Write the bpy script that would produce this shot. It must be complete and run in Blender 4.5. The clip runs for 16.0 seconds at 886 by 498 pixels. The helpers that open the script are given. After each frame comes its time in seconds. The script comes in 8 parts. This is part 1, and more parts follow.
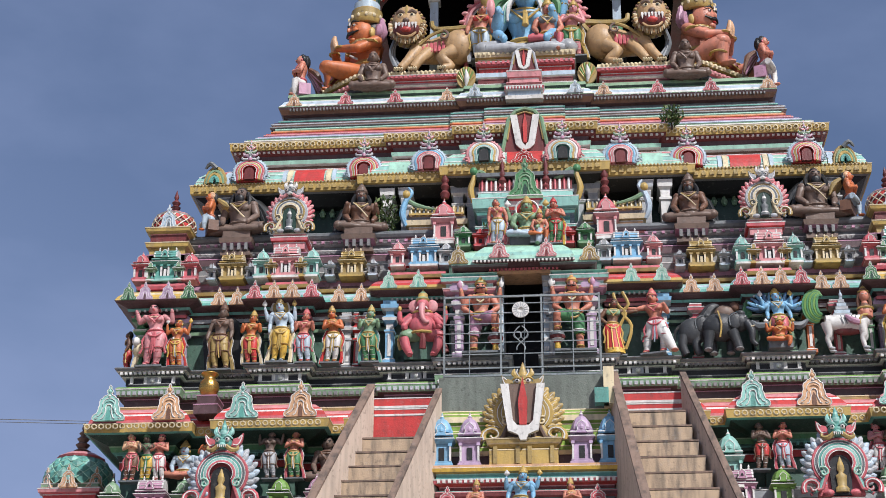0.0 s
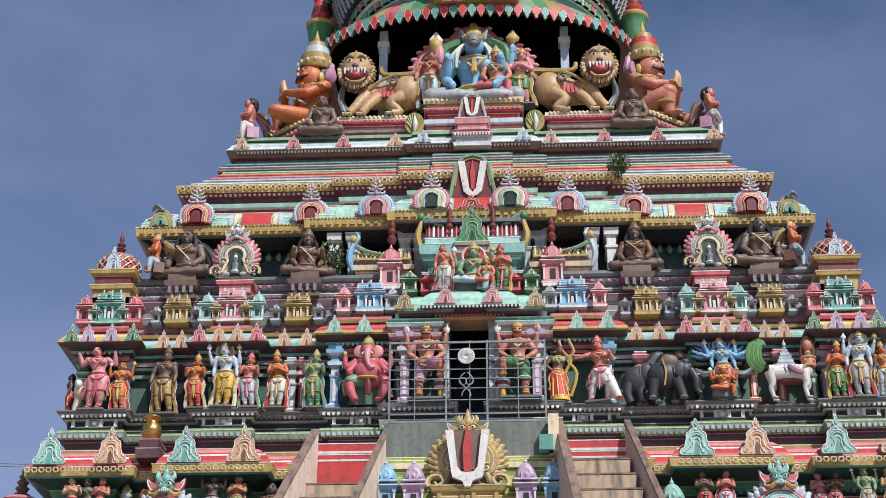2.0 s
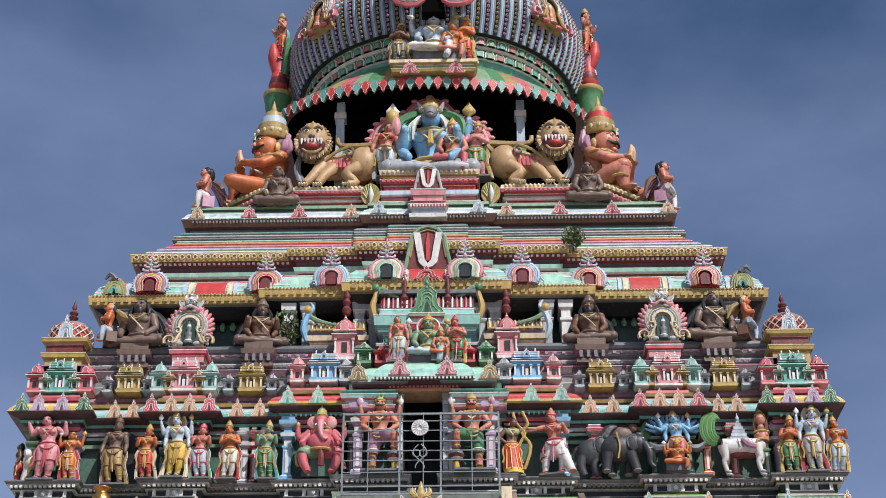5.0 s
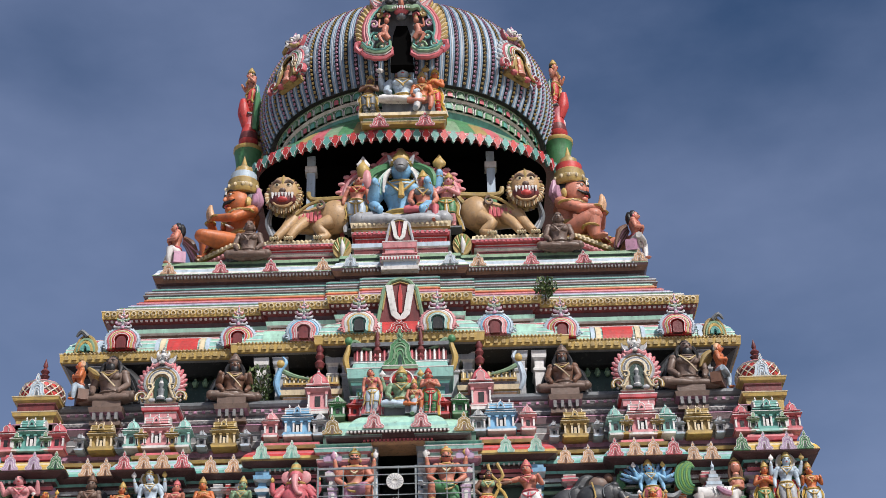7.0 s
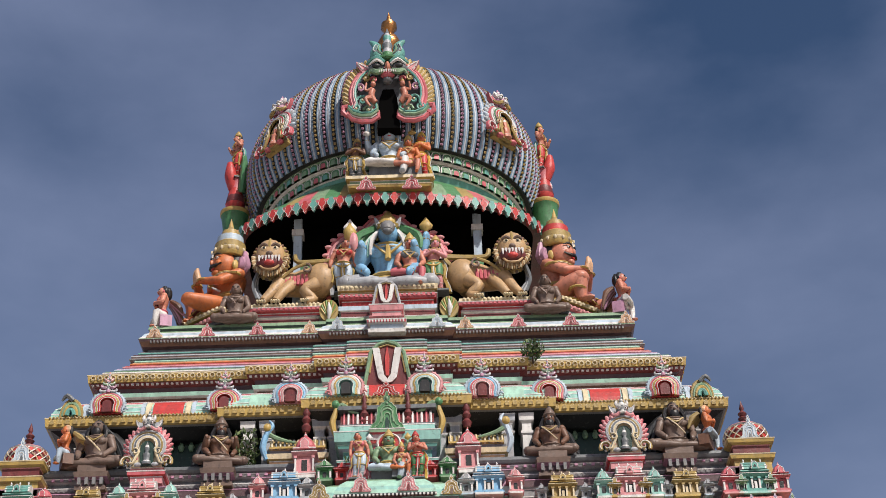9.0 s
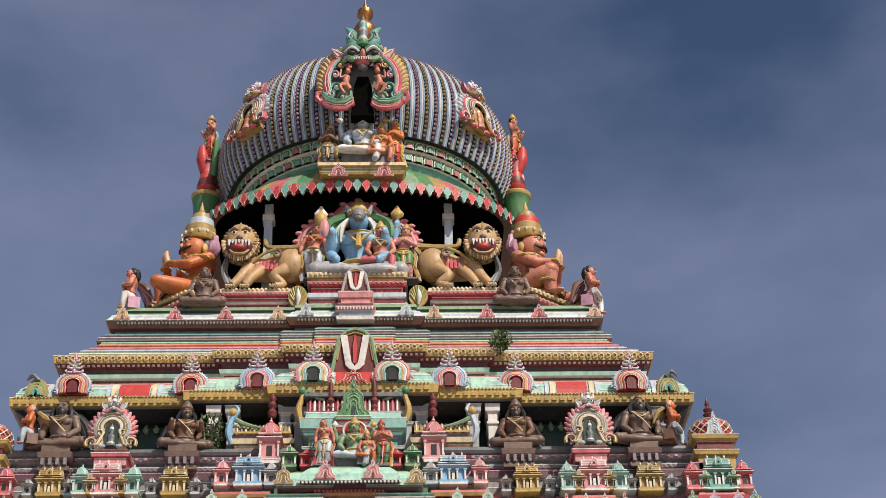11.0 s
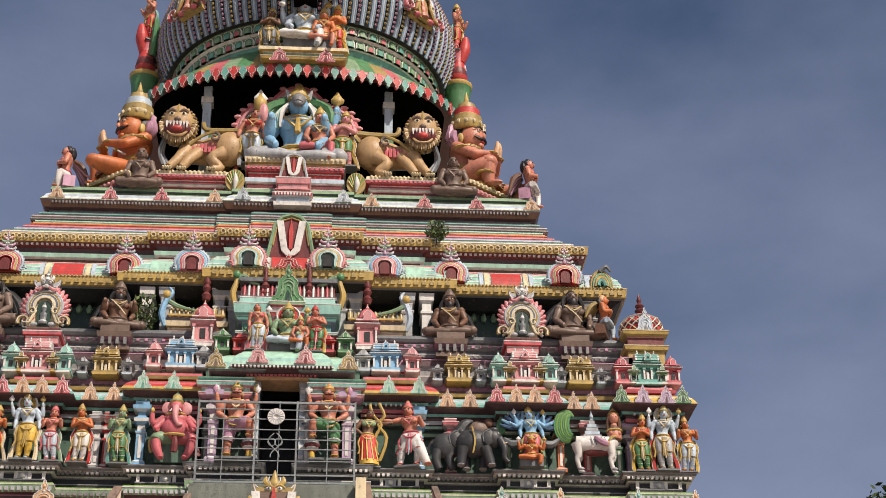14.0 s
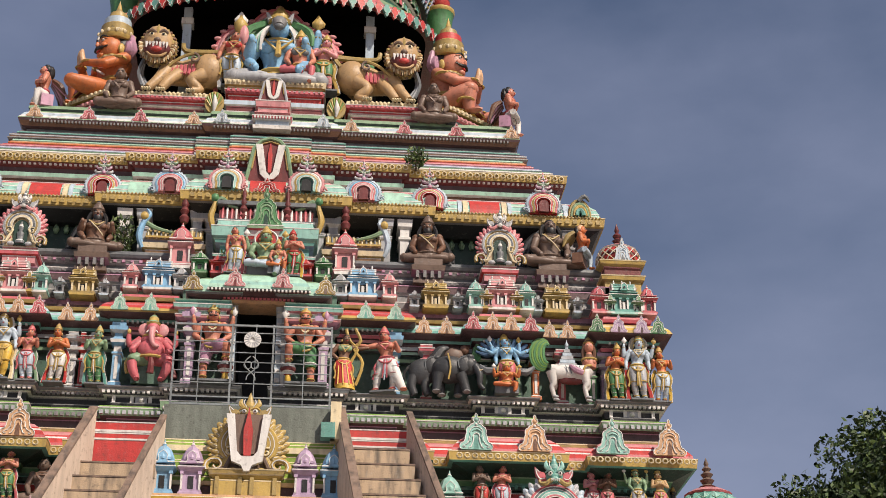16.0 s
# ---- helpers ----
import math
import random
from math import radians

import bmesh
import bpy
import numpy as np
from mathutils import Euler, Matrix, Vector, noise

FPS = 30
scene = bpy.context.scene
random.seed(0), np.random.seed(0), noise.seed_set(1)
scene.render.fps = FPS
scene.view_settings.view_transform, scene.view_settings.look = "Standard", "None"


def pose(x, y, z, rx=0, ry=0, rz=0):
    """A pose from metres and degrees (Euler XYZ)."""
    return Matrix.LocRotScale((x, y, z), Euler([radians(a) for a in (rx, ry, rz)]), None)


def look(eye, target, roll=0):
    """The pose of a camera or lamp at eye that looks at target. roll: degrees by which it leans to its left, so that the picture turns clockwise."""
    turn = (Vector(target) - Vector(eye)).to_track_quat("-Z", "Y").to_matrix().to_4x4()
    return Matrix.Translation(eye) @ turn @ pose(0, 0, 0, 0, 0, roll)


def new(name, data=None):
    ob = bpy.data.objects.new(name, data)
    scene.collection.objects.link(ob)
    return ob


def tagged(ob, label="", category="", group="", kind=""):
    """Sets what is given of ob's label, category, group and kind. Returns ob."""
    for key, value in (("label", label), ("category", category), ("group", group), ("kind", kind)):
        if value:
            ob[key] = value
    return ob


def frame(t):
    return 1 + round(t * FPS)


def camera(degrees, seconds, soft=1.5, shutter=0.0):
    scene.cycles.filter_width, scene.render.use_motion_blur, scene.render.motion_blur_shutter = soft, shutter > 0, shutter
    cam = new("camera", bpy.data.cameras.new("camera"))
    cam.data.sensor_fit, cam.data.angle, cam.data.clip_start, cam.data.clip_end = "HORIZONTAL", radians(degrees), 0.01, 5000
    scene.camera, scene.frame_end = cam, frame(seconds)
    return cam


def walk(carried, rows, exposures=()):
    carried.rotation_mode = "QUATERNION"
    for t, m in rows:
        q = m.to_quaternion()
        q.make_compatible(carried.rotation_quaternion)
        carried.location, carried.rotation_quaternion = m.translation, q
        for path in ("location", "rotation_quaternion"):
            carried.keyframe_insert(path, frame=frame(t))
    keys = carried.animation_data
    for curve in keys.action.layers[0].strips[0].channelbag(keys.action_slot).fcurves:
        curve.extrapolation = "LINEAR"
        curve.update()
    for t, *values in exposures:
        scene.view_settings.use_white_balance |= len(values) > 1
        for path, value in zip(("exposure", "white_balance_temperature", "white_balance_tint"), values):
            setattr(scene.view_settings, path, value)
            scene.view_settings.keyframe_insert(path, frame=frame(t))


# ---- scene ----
# camera: it stands still on the ground and turns
cam = camera(30.47, 16.0, 0.85)
EYE = (0.969, -28.0, 1.6)
ROWS = [
    (0.0, 113.977, -0.327, 4.989),
    (0.5, 114.352, -0.150, 4.524),
    (1.0, 114.688, -0.204, 4.187),
    (1.5, 115.204, -0.426, 3.411),
    (2.0, 115.589, -0.154, 2.998),
    (2.5, 115.840, 0.003, 2.581),
    (3.0, 116.178, 0.126, 2.280),
    (3.5, 116.500, 0.014, 1.996),
    (6.0, 119.011, 0.653, 0.961),
    (6.5, 119.313, 1.094, 0.916),
    (7.0, 119.927, 1.319, 0.901),
    (7.5, 120.521, 1.466, 0.838),
    (8.0, 121.136, 1.502, 0.740),
    (8.5, 121.712, 1.659, 0.632),
    (9.0, 122.119, 1.694, 0.586),
    (11.5, 121.321, 0.976, -1.451),
    (12.0, 120.527, 1.119, -1.730),
    (12.5, 119.896, 0.991, -2.142),
    (13.0, 119.081, 0.901, -2.595),
    (13.5, 118.616, 0.697, -3.334),
    (14.0, 117.784, 0.429, -3.923),
    (14.5, 117.212, 0.420, -4.230),
    (15.0, 116.708, 0.190, -4.556),
    (15.5, 116.000, -0.149, -4.813),
    (16.0, 115.203, -0.168, -5.067),
]
walk(cam, [(t, pose(*EYE, rx, ry, rz)) for t, rx, ry, rz in ROWS],
     [(0.0, 0.0, 5850, 13.0), (3.5, 0.0, 5850, 13.0), (9.0, -0.03, 6350, 14.5), (12.0, 0.0, 6850, 16.0), (16.0, 0.0, 6900, 16.0)])

# ---- light ----
SUN_AZ, SUN_EL = 36.0, 45.0          # degrees to the right of the facade's normal, and above the horizon
world = bpy.data.worlds.new("world")
scene.world = world
world.use_nodes = True
wn, wl = world.node_tree.nodes, world.node_tree.links
wn.clear()
sky = wn.new("ShaderNodeTexSky")
sky.sky_type, sky.sun_disc = "NISHITA", False
sky.sun_elevation, sky.sun_rotation = radians(SUN_EL), radians(180 - SUN_AZ)
sky.air_density, sky.dust_density, sky.ozone_density = 1.0, 3.4, 2.0
# thin high cloud
wco = wn.new("ShaderNodeTexCoord")
wmap = wn.new("ShaderNodeMapping")
wmap.inputs["Scale"].default_value = (3.0, 3.0, 6.0)
wmap.inputs["Location"].default_value = (0.9, 0.4, 0.2)
wnoise = wn.new("ShaderNodeTexNoise")
wnoise.inputs["Scale"].default_value, wnoise.inputs["Detail"].default_value = 1.3, 7.0
wramp = wn.new("ShaderNodeValToRGB")
wramp.color_ramp.elements[0].position, wramp.color_ramp.elements[1].position = 0.36, 0.78
wramp.color_ramp.elements[0].color, wramp.color_ramp.elements[1].color = (0, 0, 0, 1), (0.42, 0.42, 0.42, 1)
whsv = wn.new("ShaderNodeHueSaturation")
whsv.inputs["Saturation"].default_value, whsv.inputs["Value"].default_value = 1.2, 0.94
wmix = wn.new("ShaderNodeMix")
wmix.data_type = "RGBA"
wmix.inputs["B"].default_value = (4.7, 5.55, 8.0, 1)
wbg = wn.new("ShaderNodeBackground")
wbg.inputs["Strength"].default_value = 0.072
wout = wn.new("ShaderNodeOutputWorld")
wl.new(wco.outputs["Generated"], wmap.inputs["Vector"])
wl.new(wmap.outputs["Vector"], wnoise.inputs["Vector"])
wl.new(wnoise.outputs["Fac"], wramp.inputs["Fac"])
wl.new(sky.outputs["Color"], whsv.inputs["Color"])
wl.new(whsv.outputs["Color"], wmix.inputs["A"])
wsep = wn.new("ShaderNodeSeparateXYZ")
whaze = wn.new("ShaderNodeMapRange")
for key, v in (("From Min", 0.6), ("From Max", 0.2), ("To Min", 0.0), ("To Max", 0.42)):
    whaze.inputs[key].default_value = v
wadd = wn.new("ShaderNodeMath")
wl.new(wco.outputs["Generated"], wsep.inputs["Vector"])
wl.new(wsep.outputs["Z"], whaze.inputs["Value"])
wl.new(wramp.outputs["Color"], wadd.inputs[0])
wl.new(whaze.outputs["Result"], wadd.inputs[1])
wside = wn.new("ShaderNodeMapRange")      # the veil thickens away from the sun
for key, v in (("From Min", 0.0), ("From Max", -0.34), ("To Min", 0.0), ("To Max", 0.2)):
    wside.inputs[key].default_value = v
wsum = wn.new("ShaderNodeMath")
wl.new(wsep.outputs["X"], wside.inputs["Value"])
wl.new(wadd.outputs["Value"], wsum.inputs[0])
wl.new(wside.outputs["Result"], wsum.inputs[1])
wl.new(wsum.outputs["Value"], wmix.inputs["Factor"])
wl.new(wmix.outputs["Result"], wbg.inputs["Color"])
wl.new(wbg.outputs["Background"], wout.inputs["Surface"])

sun = new("sun", bpy.data.lights.new("sun", "SUN"))
sun.data.energy, sun.data.angle, sun.data.color = 5.25, radians(0.6), (1.0, 0.93, 0.82)
sun.matrix_world = look((math.sin(radians(SUN_AZ)) * 60, -math.cos(radians(SUN_AZ)) * 60, math.tan(radians(SUN_EL)) * 60), (0, 0, 0))
scene.view_settings.exposure = 0.0

# ---- materials ----
MATS = {}


def paint(name, rgb, rough=0.42, grime=0.36, metal=0.0, bump=0.3):
    """Weathered paint on plaster: fine grain, blotches and soot-dark streaks that run down."""
    m = bpy.data.materials.new(name)
    m.use_nodes = True
    n, l = m.node_tree.nodes, m.node_tree.links
    b = n["Principled BSDF"]
    co = n.new("ShaderNodeTexCoord")
    geo = n.new("ShaderNodeNewGeometry")
    big = n.new("ShaderNodeTexNoise")
    big.inputs["Scale"].default_value, big.inputs["Detail"].default_value = 2.2, 5
    mp = n.new("ShaderNodeMapping")
    mp.inputs["Scale"].default_value = (9, 9, 1.6)
    streak = n.new("ShaderNodeTexNoise")
    streak.inputs["Scale"].default_value, streak.inputs["Detail"].default_value = 1.0, 6
    fine = n.new("ShaderNodeTexNoise")
    fine.inputs["Scale"].default_value, fine.inputs["Detail"].default_value = 38, 4
    l.new(geo.outputs["Position"], big.inputs["Vector"])
    l.new(geo.outputs["Position"], mp.inputs["Vector"])
    l.new(mp.outputs["Vector"], streak.inputs["Vector"])
    l.new(geo.outputs["Position"], fine.inputs["Vector"])
    r1 = n.new("ShaderNodeValToRGB")
    r1.color_ramp.elements[0].position, r1.color_ramp.elements[1].position = 0.42, 0.72
    l.new(streak.outputs["Fac"], r1.inputs["Fac"])
    mul = n.new("ShaderNodeMath")
    mul.operation, mul.inputs[1].default_value = "MULTIPLY", grime
    l.new(r1.outputs["Color"], mul.inputs[0])
    shade = n.new("ShaderNodeMix")
    shade.data_type = "RGBA"
    dark = [c * 0.72 for c in rgb]
    lite = [min(0.9, c * 1.14 + 0.01) for c in rgb]
    shade.inputs["A"].default_value, shade.inputs["B"].default_value = (*dark, 1), (*lite, 1)
    l.new(big.outputs["Fac"], shade.inputs["Factor"])
    dirt = n.new("ShaderNodeMix")
    dirt.data_type = "RGBA"
    grey = sum(rgb) / 3
    dirt.inputs["B"].default_value = (grey * 0.22 + 0.012, grey * 0.2 + 0.011, grey * 0.18 + 0.010, 1)
    l.new(shade.outputs["Result"], dirt.inputs["A"])
    l.new(mul.outputs["Value"], dirt.inputs["Factor"])
    # worn spots where the paint has flaked to pale plaster, and dust-dark specks
    mid = n.new("ShaderNodeTexNoise")
    mid.inputs["Scale"].default_value, mid.inputs["Detail"].default_value = 13, 6
    l.new(geo.outputs["Position"], mid.inputs["Vector"])
    r2 = n.new("ShaderNodeValToRGB")
    r2.color_ramp.elements[0].position, r2.color_ramp.elements[1].position = 0.60, 0.68
    r2.color_ramp.elements[1].color = (0.2, 0.2, 0.2, 1)
    l.new(mid.outputs["Fac"], r2.inputs["Fac"])
    chip = n.new("ShaderNodeMix")
    chip.data_type = "RGBA"
    chip.inputs["B"].default_value = (grey * 0.5 + 0.16, grey * 0.5 + 0.15, grey * 0.5 + 0.13, 1)
    l.new(dirt.outputs["Result"], chip.inputs["A"])
    l.new(r2.outputs["Color"], chip.inputs["Factor"])
    r3 = n.new("ShaderNodeValToRGB")
    r3.color_ramp.elements[0].position, r3.color_ramp.elements[1].position = 0.30, 0.42
    r3.color_ramp.elements[0].color, r3.color_ramp.elements[1].color = (0.4, 0.4, 0.4, 1), (0, 0, 0, 1)
    l.new(mid.outputs["Fac"], r3.inputs["Fac"])
    speck = n.new("ShaderNodeMix")
    speck.data_type = "RGBA"
    speck.inputs["B"].default_value = (grey * 0.18 + 0.01, grey * 0.16 + 0.01, grey * 0.15 + 0.01, 1)
    l.new(chip.outputs["Result"], speck.inputs["A"])
    l.new(r3.outputs["Color"], speck.inputs["Factor"])
    l.new(speck.outputs["Result"], b.inputs["Base Color"])
    rr = n.new("ShaderNodeMapRange")
    rr.inputs["To Min"].default_value, rr.inputs["To Max"].default_value = rough - 0.12, rough + 0.15
    l.new(big.outputs["Fac"], rr.inputs["Value"])
    l.new(rr.outputs["Result"], b.inputs["Roughness"])
    b.inputs["Metallic"].default_value = metal
    b.inputs["Specular IOR Level"].default_value = 0.32
    bp = n.new("ShaderNodeBump")
    bp.inputs["Strength"].default_value, bp.inputs["Distance"].default_value = bump, 0.02
    l.new(fine.outputs["Fac"], bp.inputs["Height"])
    l.new(bp.outputs["Normal"], b.inputs["Normal"])
    MATS[name] = m
    return m


# darkgreen and soot are set darker to deepen shadowed places
PALETTE = {
    "red": (0.50, 0.045, 0.04), "pink": (0.60, 0.26, 0.27), "rose": (0.52, 0.12, 0.14), "mauve": (0.45, 0.24, 0.34),
    "teal": (0.12, 0.34, 0.29), "aqua": (0.26, 0.50, 0.44), "mint": (0.34, 0.58, 0.46), "green": (0.07, 0.22, 0.09),
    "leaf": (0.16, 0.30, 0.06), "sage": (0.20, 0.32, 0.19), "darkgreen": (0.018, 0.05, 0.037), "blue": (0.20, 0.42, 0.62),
    "navy": (0.06, 0.13, 0.24), "slate": (0.14, 0.155, 0.165), "iron": (0.04, 0.044, 0.048), "plum": (0.10, 0.055, 0.06),
    "stone": (0.20, 0.20, 0.20), "gold": (0.46, 0.32, 0.09), "ochre": (0.36, 0.26, 0.09), "cream": (0.66, 0.56, 0.36),
    "yellow": (0.62, 0.40, 0.06), "white": (0.66, 0.65, 0.62), "grey": (0.38, 0.40, 0.42), "peach": (0.60, 0.36, 0.20),
    "orange": (0.52, 0.15, 0.045), "flesh": (0.52, 0.20, 0.13), "tan": (0.45, 0.29, 0.14), "brown": (0.15, 0.075, 0.045),
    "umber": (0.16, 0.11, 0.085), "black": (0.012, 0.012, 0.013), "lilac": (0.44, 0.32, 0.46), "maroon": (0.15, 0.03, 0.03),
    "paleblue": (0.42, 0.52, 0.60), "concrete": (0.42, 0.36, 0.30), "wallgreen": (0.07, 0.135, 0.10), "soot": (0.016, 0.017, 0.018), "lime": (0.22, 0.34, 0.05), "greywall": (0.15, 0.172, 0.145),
}
for key, rgb in PALETTE.items():
    paint(key, rgb)
paint("brass", (0.55, 0.33, 0.08), 0.3, 0.2, 0.9)
paint("steel", (0.22, 0.25, 0.26), 0.5, 0.4, 0.2)
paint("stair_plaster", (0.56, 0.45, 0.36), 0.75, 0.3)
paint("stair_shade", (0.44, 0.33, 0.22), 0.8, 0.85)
paint("coping", (0.21, 0.145, 0.11), 0.8, 0.85)
paint("rib_blue", (0.17, 0.27, 0.37), 0.45, 0.4)
paint("rib_pale", (0.42, 0.46, 0.50), 0.45, 0.4)
# flat gloss-free black that paints the darkness of unlit openings
unlit_void = paint("unlit_void", (0.004, 0.004, 0.004), 0.95, 0.2, 0.0, 0.0)
vb = unlit_void.node_tree.nodes["Principled BSDF"]
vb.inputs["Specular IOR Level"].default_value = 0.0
unlit_void.node_tree.links.remove(vb.inputs["Base Color"].links[0])
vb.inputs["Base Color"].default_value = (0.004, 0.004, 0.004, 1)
paint("copper", (0.45, 0.20, 0.06), 0.3, 0.2, 0.9)


# ---- mesh tools ----
class Solid:
    """Collects faces with a paint each; makes one mesh."""

    def __init__(self):
        self.v, self.f, self.m, self.names = [], [], [], []

    def slot(self, name):
        if name not in self.names:
            self.names.append(name)
        return self.names.index(name)

    def add(self, verts, faces, mat):
        k, s = len(self.v), self.slot(mat)
        self.v.extend(tuple(p) for p in verts)
        self.f.extend(tuple(i + k for i in f) for f in faces)
        self.m.extend([s] * len(faces))
        return self

    def box(self, x0, x1, y0, y1, z0, z1, mat, m=None):
        p = [(x, y, z) for z in (z0, z1) for y in (y0, y1) for x in (x0, x1)]
        if m is not None:
            p = [m @ Vector(q) for q in p]
        return self.add(p, [(0, 2, 3, 1), (4, 5, 7, 6), (0, 1, 5, 4), (2, 6, 7, 3), (0, 4, 6, 2), (1, 3, 7, 5)], mat)

    def rings(self, rings, mats, cap=True, closed=True):
        """Skin a row of rings of equal length; mats: a name, or one a gap."""
        n = len(rings[0])
        for i in range(len(rings) - 1):
            mt = mats if isinstance(mats, str) else mats[i]
            fs = [(j, (j + 1) % n, n + (j + 1) % n, n + j) for j in range(n if closed else n - 1)]
            self.add(list(rings[i]) + list(rings[i + 1]), fs, mt)
        if cap:
            a, b = (mats, mats) if isinstance(mats, str) else (mats[0], mats[-1])
            self.add(rings[0], [tuple(reversed(range(n)))], a)
            self.add(rings[-1], [tuple(range(n))], b)
        return self

    def lathe(self, prof, mats, at=(0, 0, 0), n=12, m=None, sy=1.0):
        """Turned shape: prof rows of (radius, height)."""
        rs = []
        for r, z in prof:
            ring = [Vector((at[0] + r * math.cos(2 * math.pi * k / n), at[1] + sy * r * math.sin(2 * math.pi * k / n), at[2] + z)) for k in range(n)]
            rs.append([m @ q for q in ring] if m is not None else ring)
        return self.rings(rs, mats)

    def ball(self, at, r, mat, n=10, k=6, m=None):
        rx, ry, rz = r if isinstance(r, tuple) else (r, r, r)
        rs = []
        for i in range(k + 1):
            a = math.pi * (0.04 + 0.92 * i / k)
            ring = [Vector((at[0] + rx * math.sin(a) * math.cos(2 * math.pi * j / n), at[1] + ry * math.sin(a) * math.sin(2 * math.pi * j / n), at[2] - rz * math.cos(a))) for j in range(n)]
            rs.append([m @ q for q in ring] if m is not None else ring)
        return self.rings(rs, mat)

    def tube(self, pts, radii, mat, n=7, cap=True):
        pts = [Vector(p) for p in pts]
        if not isinstance(radii, (list, tuple)):
            radii = [radii] * len(pts)
        if 3 <= len(pts) <= 6:                # round the bends
            p2, r2, m = [], [], len(pts)
            for i in range(m - 1):
                p0, p1, p3, p4 = pts[max(i - 1, 0)], pts[i], pts[i + 1], pts[min(i + 2, m - 1)]
                for q in (0.0, 0.34, 0.67):
                    p2.append(0.5 * (2 * p1 + (p3 - p0) * q + (2 * p0 - 5 * p1 + 4 * p3 - p4) * q * q + (3 * p1 - p0 - 3 * p3 + p4) * q ** 3))
                    r2.append(radii[i] * (1 - q) + radii[i + 1] * q)
            pts, radii = p2 + [pts[-1]], r2 + [radii[-1]]
        rs, up = [], None
        for i, p in enumerate(pts):
            d = (pts[min(i + 1, len(pts) - 1)] - pts[max(i - 1, 0)]).normalized()
            if up is None:
                up = d.orthogonal().normalized()
            up = (up - d * up.dot(d)).normalized()
            w = d.cross(up)
            rs.append([p + radii[i] * (up * math.cos(2 * math.pi * k / n) + w * math.sin(2 * math.pi * k / n)) for k in range(n)])
        return self.rings(rs, mat, cap)

    def plate(self, outline, y0, y1, mat, side=None):
        """An upright slab: outline in (x, z), from y0 (front) to y1."""
        a = [(x, y0, z) for x, z in outline]
        b = [(x, y1, z) for x, z in outline]
        n = len(a)
        self.add(a, [tuple(range(n))], mat)
        self.add(b, [tuple(reversed(range(n)))], side or mat)
        return self.add(a + b, [(j, n + j, n + (j + 1) % n, (j + 1) % n) for j in range(n)], side or mat)

    def moved(self, m):
        self.v = [tuple(m @ Vector(p)) for p in self.v]
        return self

    def mesh(self, name, smooth=False):
        me = bpy.data.meshes.new(name)
        me.from_pydata(self.v, [], self.f)
        for nm in self.names:
            me.materials.append(MATS[nm])
        me.polygons.foreach_set("material_index", self.m)
        bm = bmesh.new()
        bm.from_mesh(me)
        bmesh.ops.remove_doubles(bm, verts=bm.verts, dist=0.0004)
        bmesh.ops.recalc_face_normals(bm, faces=bm.faces)
        bm.to_mesh(me)
        bm.free()
        if smooth:
            me.shade_smooth()
            me.set_sharp_from_angle(angle=radians(48))
        return me


def part(name, s, parent, label="", smooth=False, at=None):
    """One mesh object under a thing or under a part."""
    ob = new(name, s.mesh(name, smooth) if isinstance(s, Solid) else s)
    ob.parent = parent
    if at is not None:
        ob.matrix_basis = at
    return tagged(ob, label)


def thing(name, label, category, group="", kind="", at=None):
    ob = new(name)
    if at is not None:
        ob.matrix_basis = at
    return tagged(ob, label, category, group, kind)


def whole(name, s, label, category, group="", kind="", smooth=False, at=None):
    """A thing that is one mesh."""
    ob = new(name, s.mesh(name, smooth) if isinstance(s, Solid) else s)
    if at is not None:
        ob.matrix_basis = at
    return tagged(ob, label, category, group, kind)


BACK = 9.0                            # the tower's rear face


LINES = {"red": "white", "rose": "white", "maroon": "pink", "teal": "mint", "navy": "white", "sage": "white", "green": "sage", "iron": "grey", "slate": "stone", "plum": "mauve", "soot": "stone", "aqua": "white",
         "mint": "white", "gold": "cream", "ochre": "cream", "pink": "white", "mauve": "pink", "stone": "white", "leaf": "cream", "lime": "cream", "peach": "white", "darkgreen": "teal", "grey": "white"}


def course(s, prof, mats, xa, xb, y, back=BACK, fine=True):
    """A run of mouldings on one bay: prof rows of (z, how far it stands out); a paint for each gap."""
    if fine and isinstance(mats, list):
        p2, m2 = [prof[0]], []
        for (z0, o0), (z1, o1), mt in zip(prof, prof[1:], mats):
            line = LINES.get(mt)
            h = z1 - z0
            if line and 0.045 < h < 0.3:
                k = max(0.5, 1 - 0.02 / h)
                p2.append((z0 + h * k, o0 + (o1 - o0) * k))
                m2.append(mt)
                p2.append((z0 + h * k + 0.001, o0 + (o1 - o0) * k + 0.006))
                m2.append(line)
                p2.append((z1, o1 + 0.006))
                m2.append(line)
                p2.append((z1 + 0.0005, o1))
                m2.append(line)
            else:
                p2.append((z1, o1))
                m2.append(mt)
        prof, mats = p2, m2
    rs = [[(xa - o, y - o, z), (xb + o, y - o, z), (xb + o, back + o * 0.3, z), (xa - o, back + o * 0.3, z)] for z, o in prof]
    return s.rings(rs, mats)


def both(fn):
    for sgn in (-1, 1):
        fn(sgn)


def span(sgn, a, b):
    return (a, b) if sgn > 0 else (-b, -a)


def row(parent, name, x0, x1, y, z, step, make, label=""):
    """A run of small alike ornaments along a moulding, as one part."""
    s = Solid()
    n = max(1, int((x1 - x0) / step))
    for k in range(n):
        make(s, x0 + (k + 0.5) * (x1 - x0) / n, y, z, k)
    ob = part(name, s, parent, label)
    return tagged(ob, kind="stuff")


def tooth(mat, w=0.05, h=0.06, d=0.03):
    return lambda s, x, y, z, k: s.box(x - w / 2, x + w / 2, y - d, y + 0.02, z, z + h, mat)


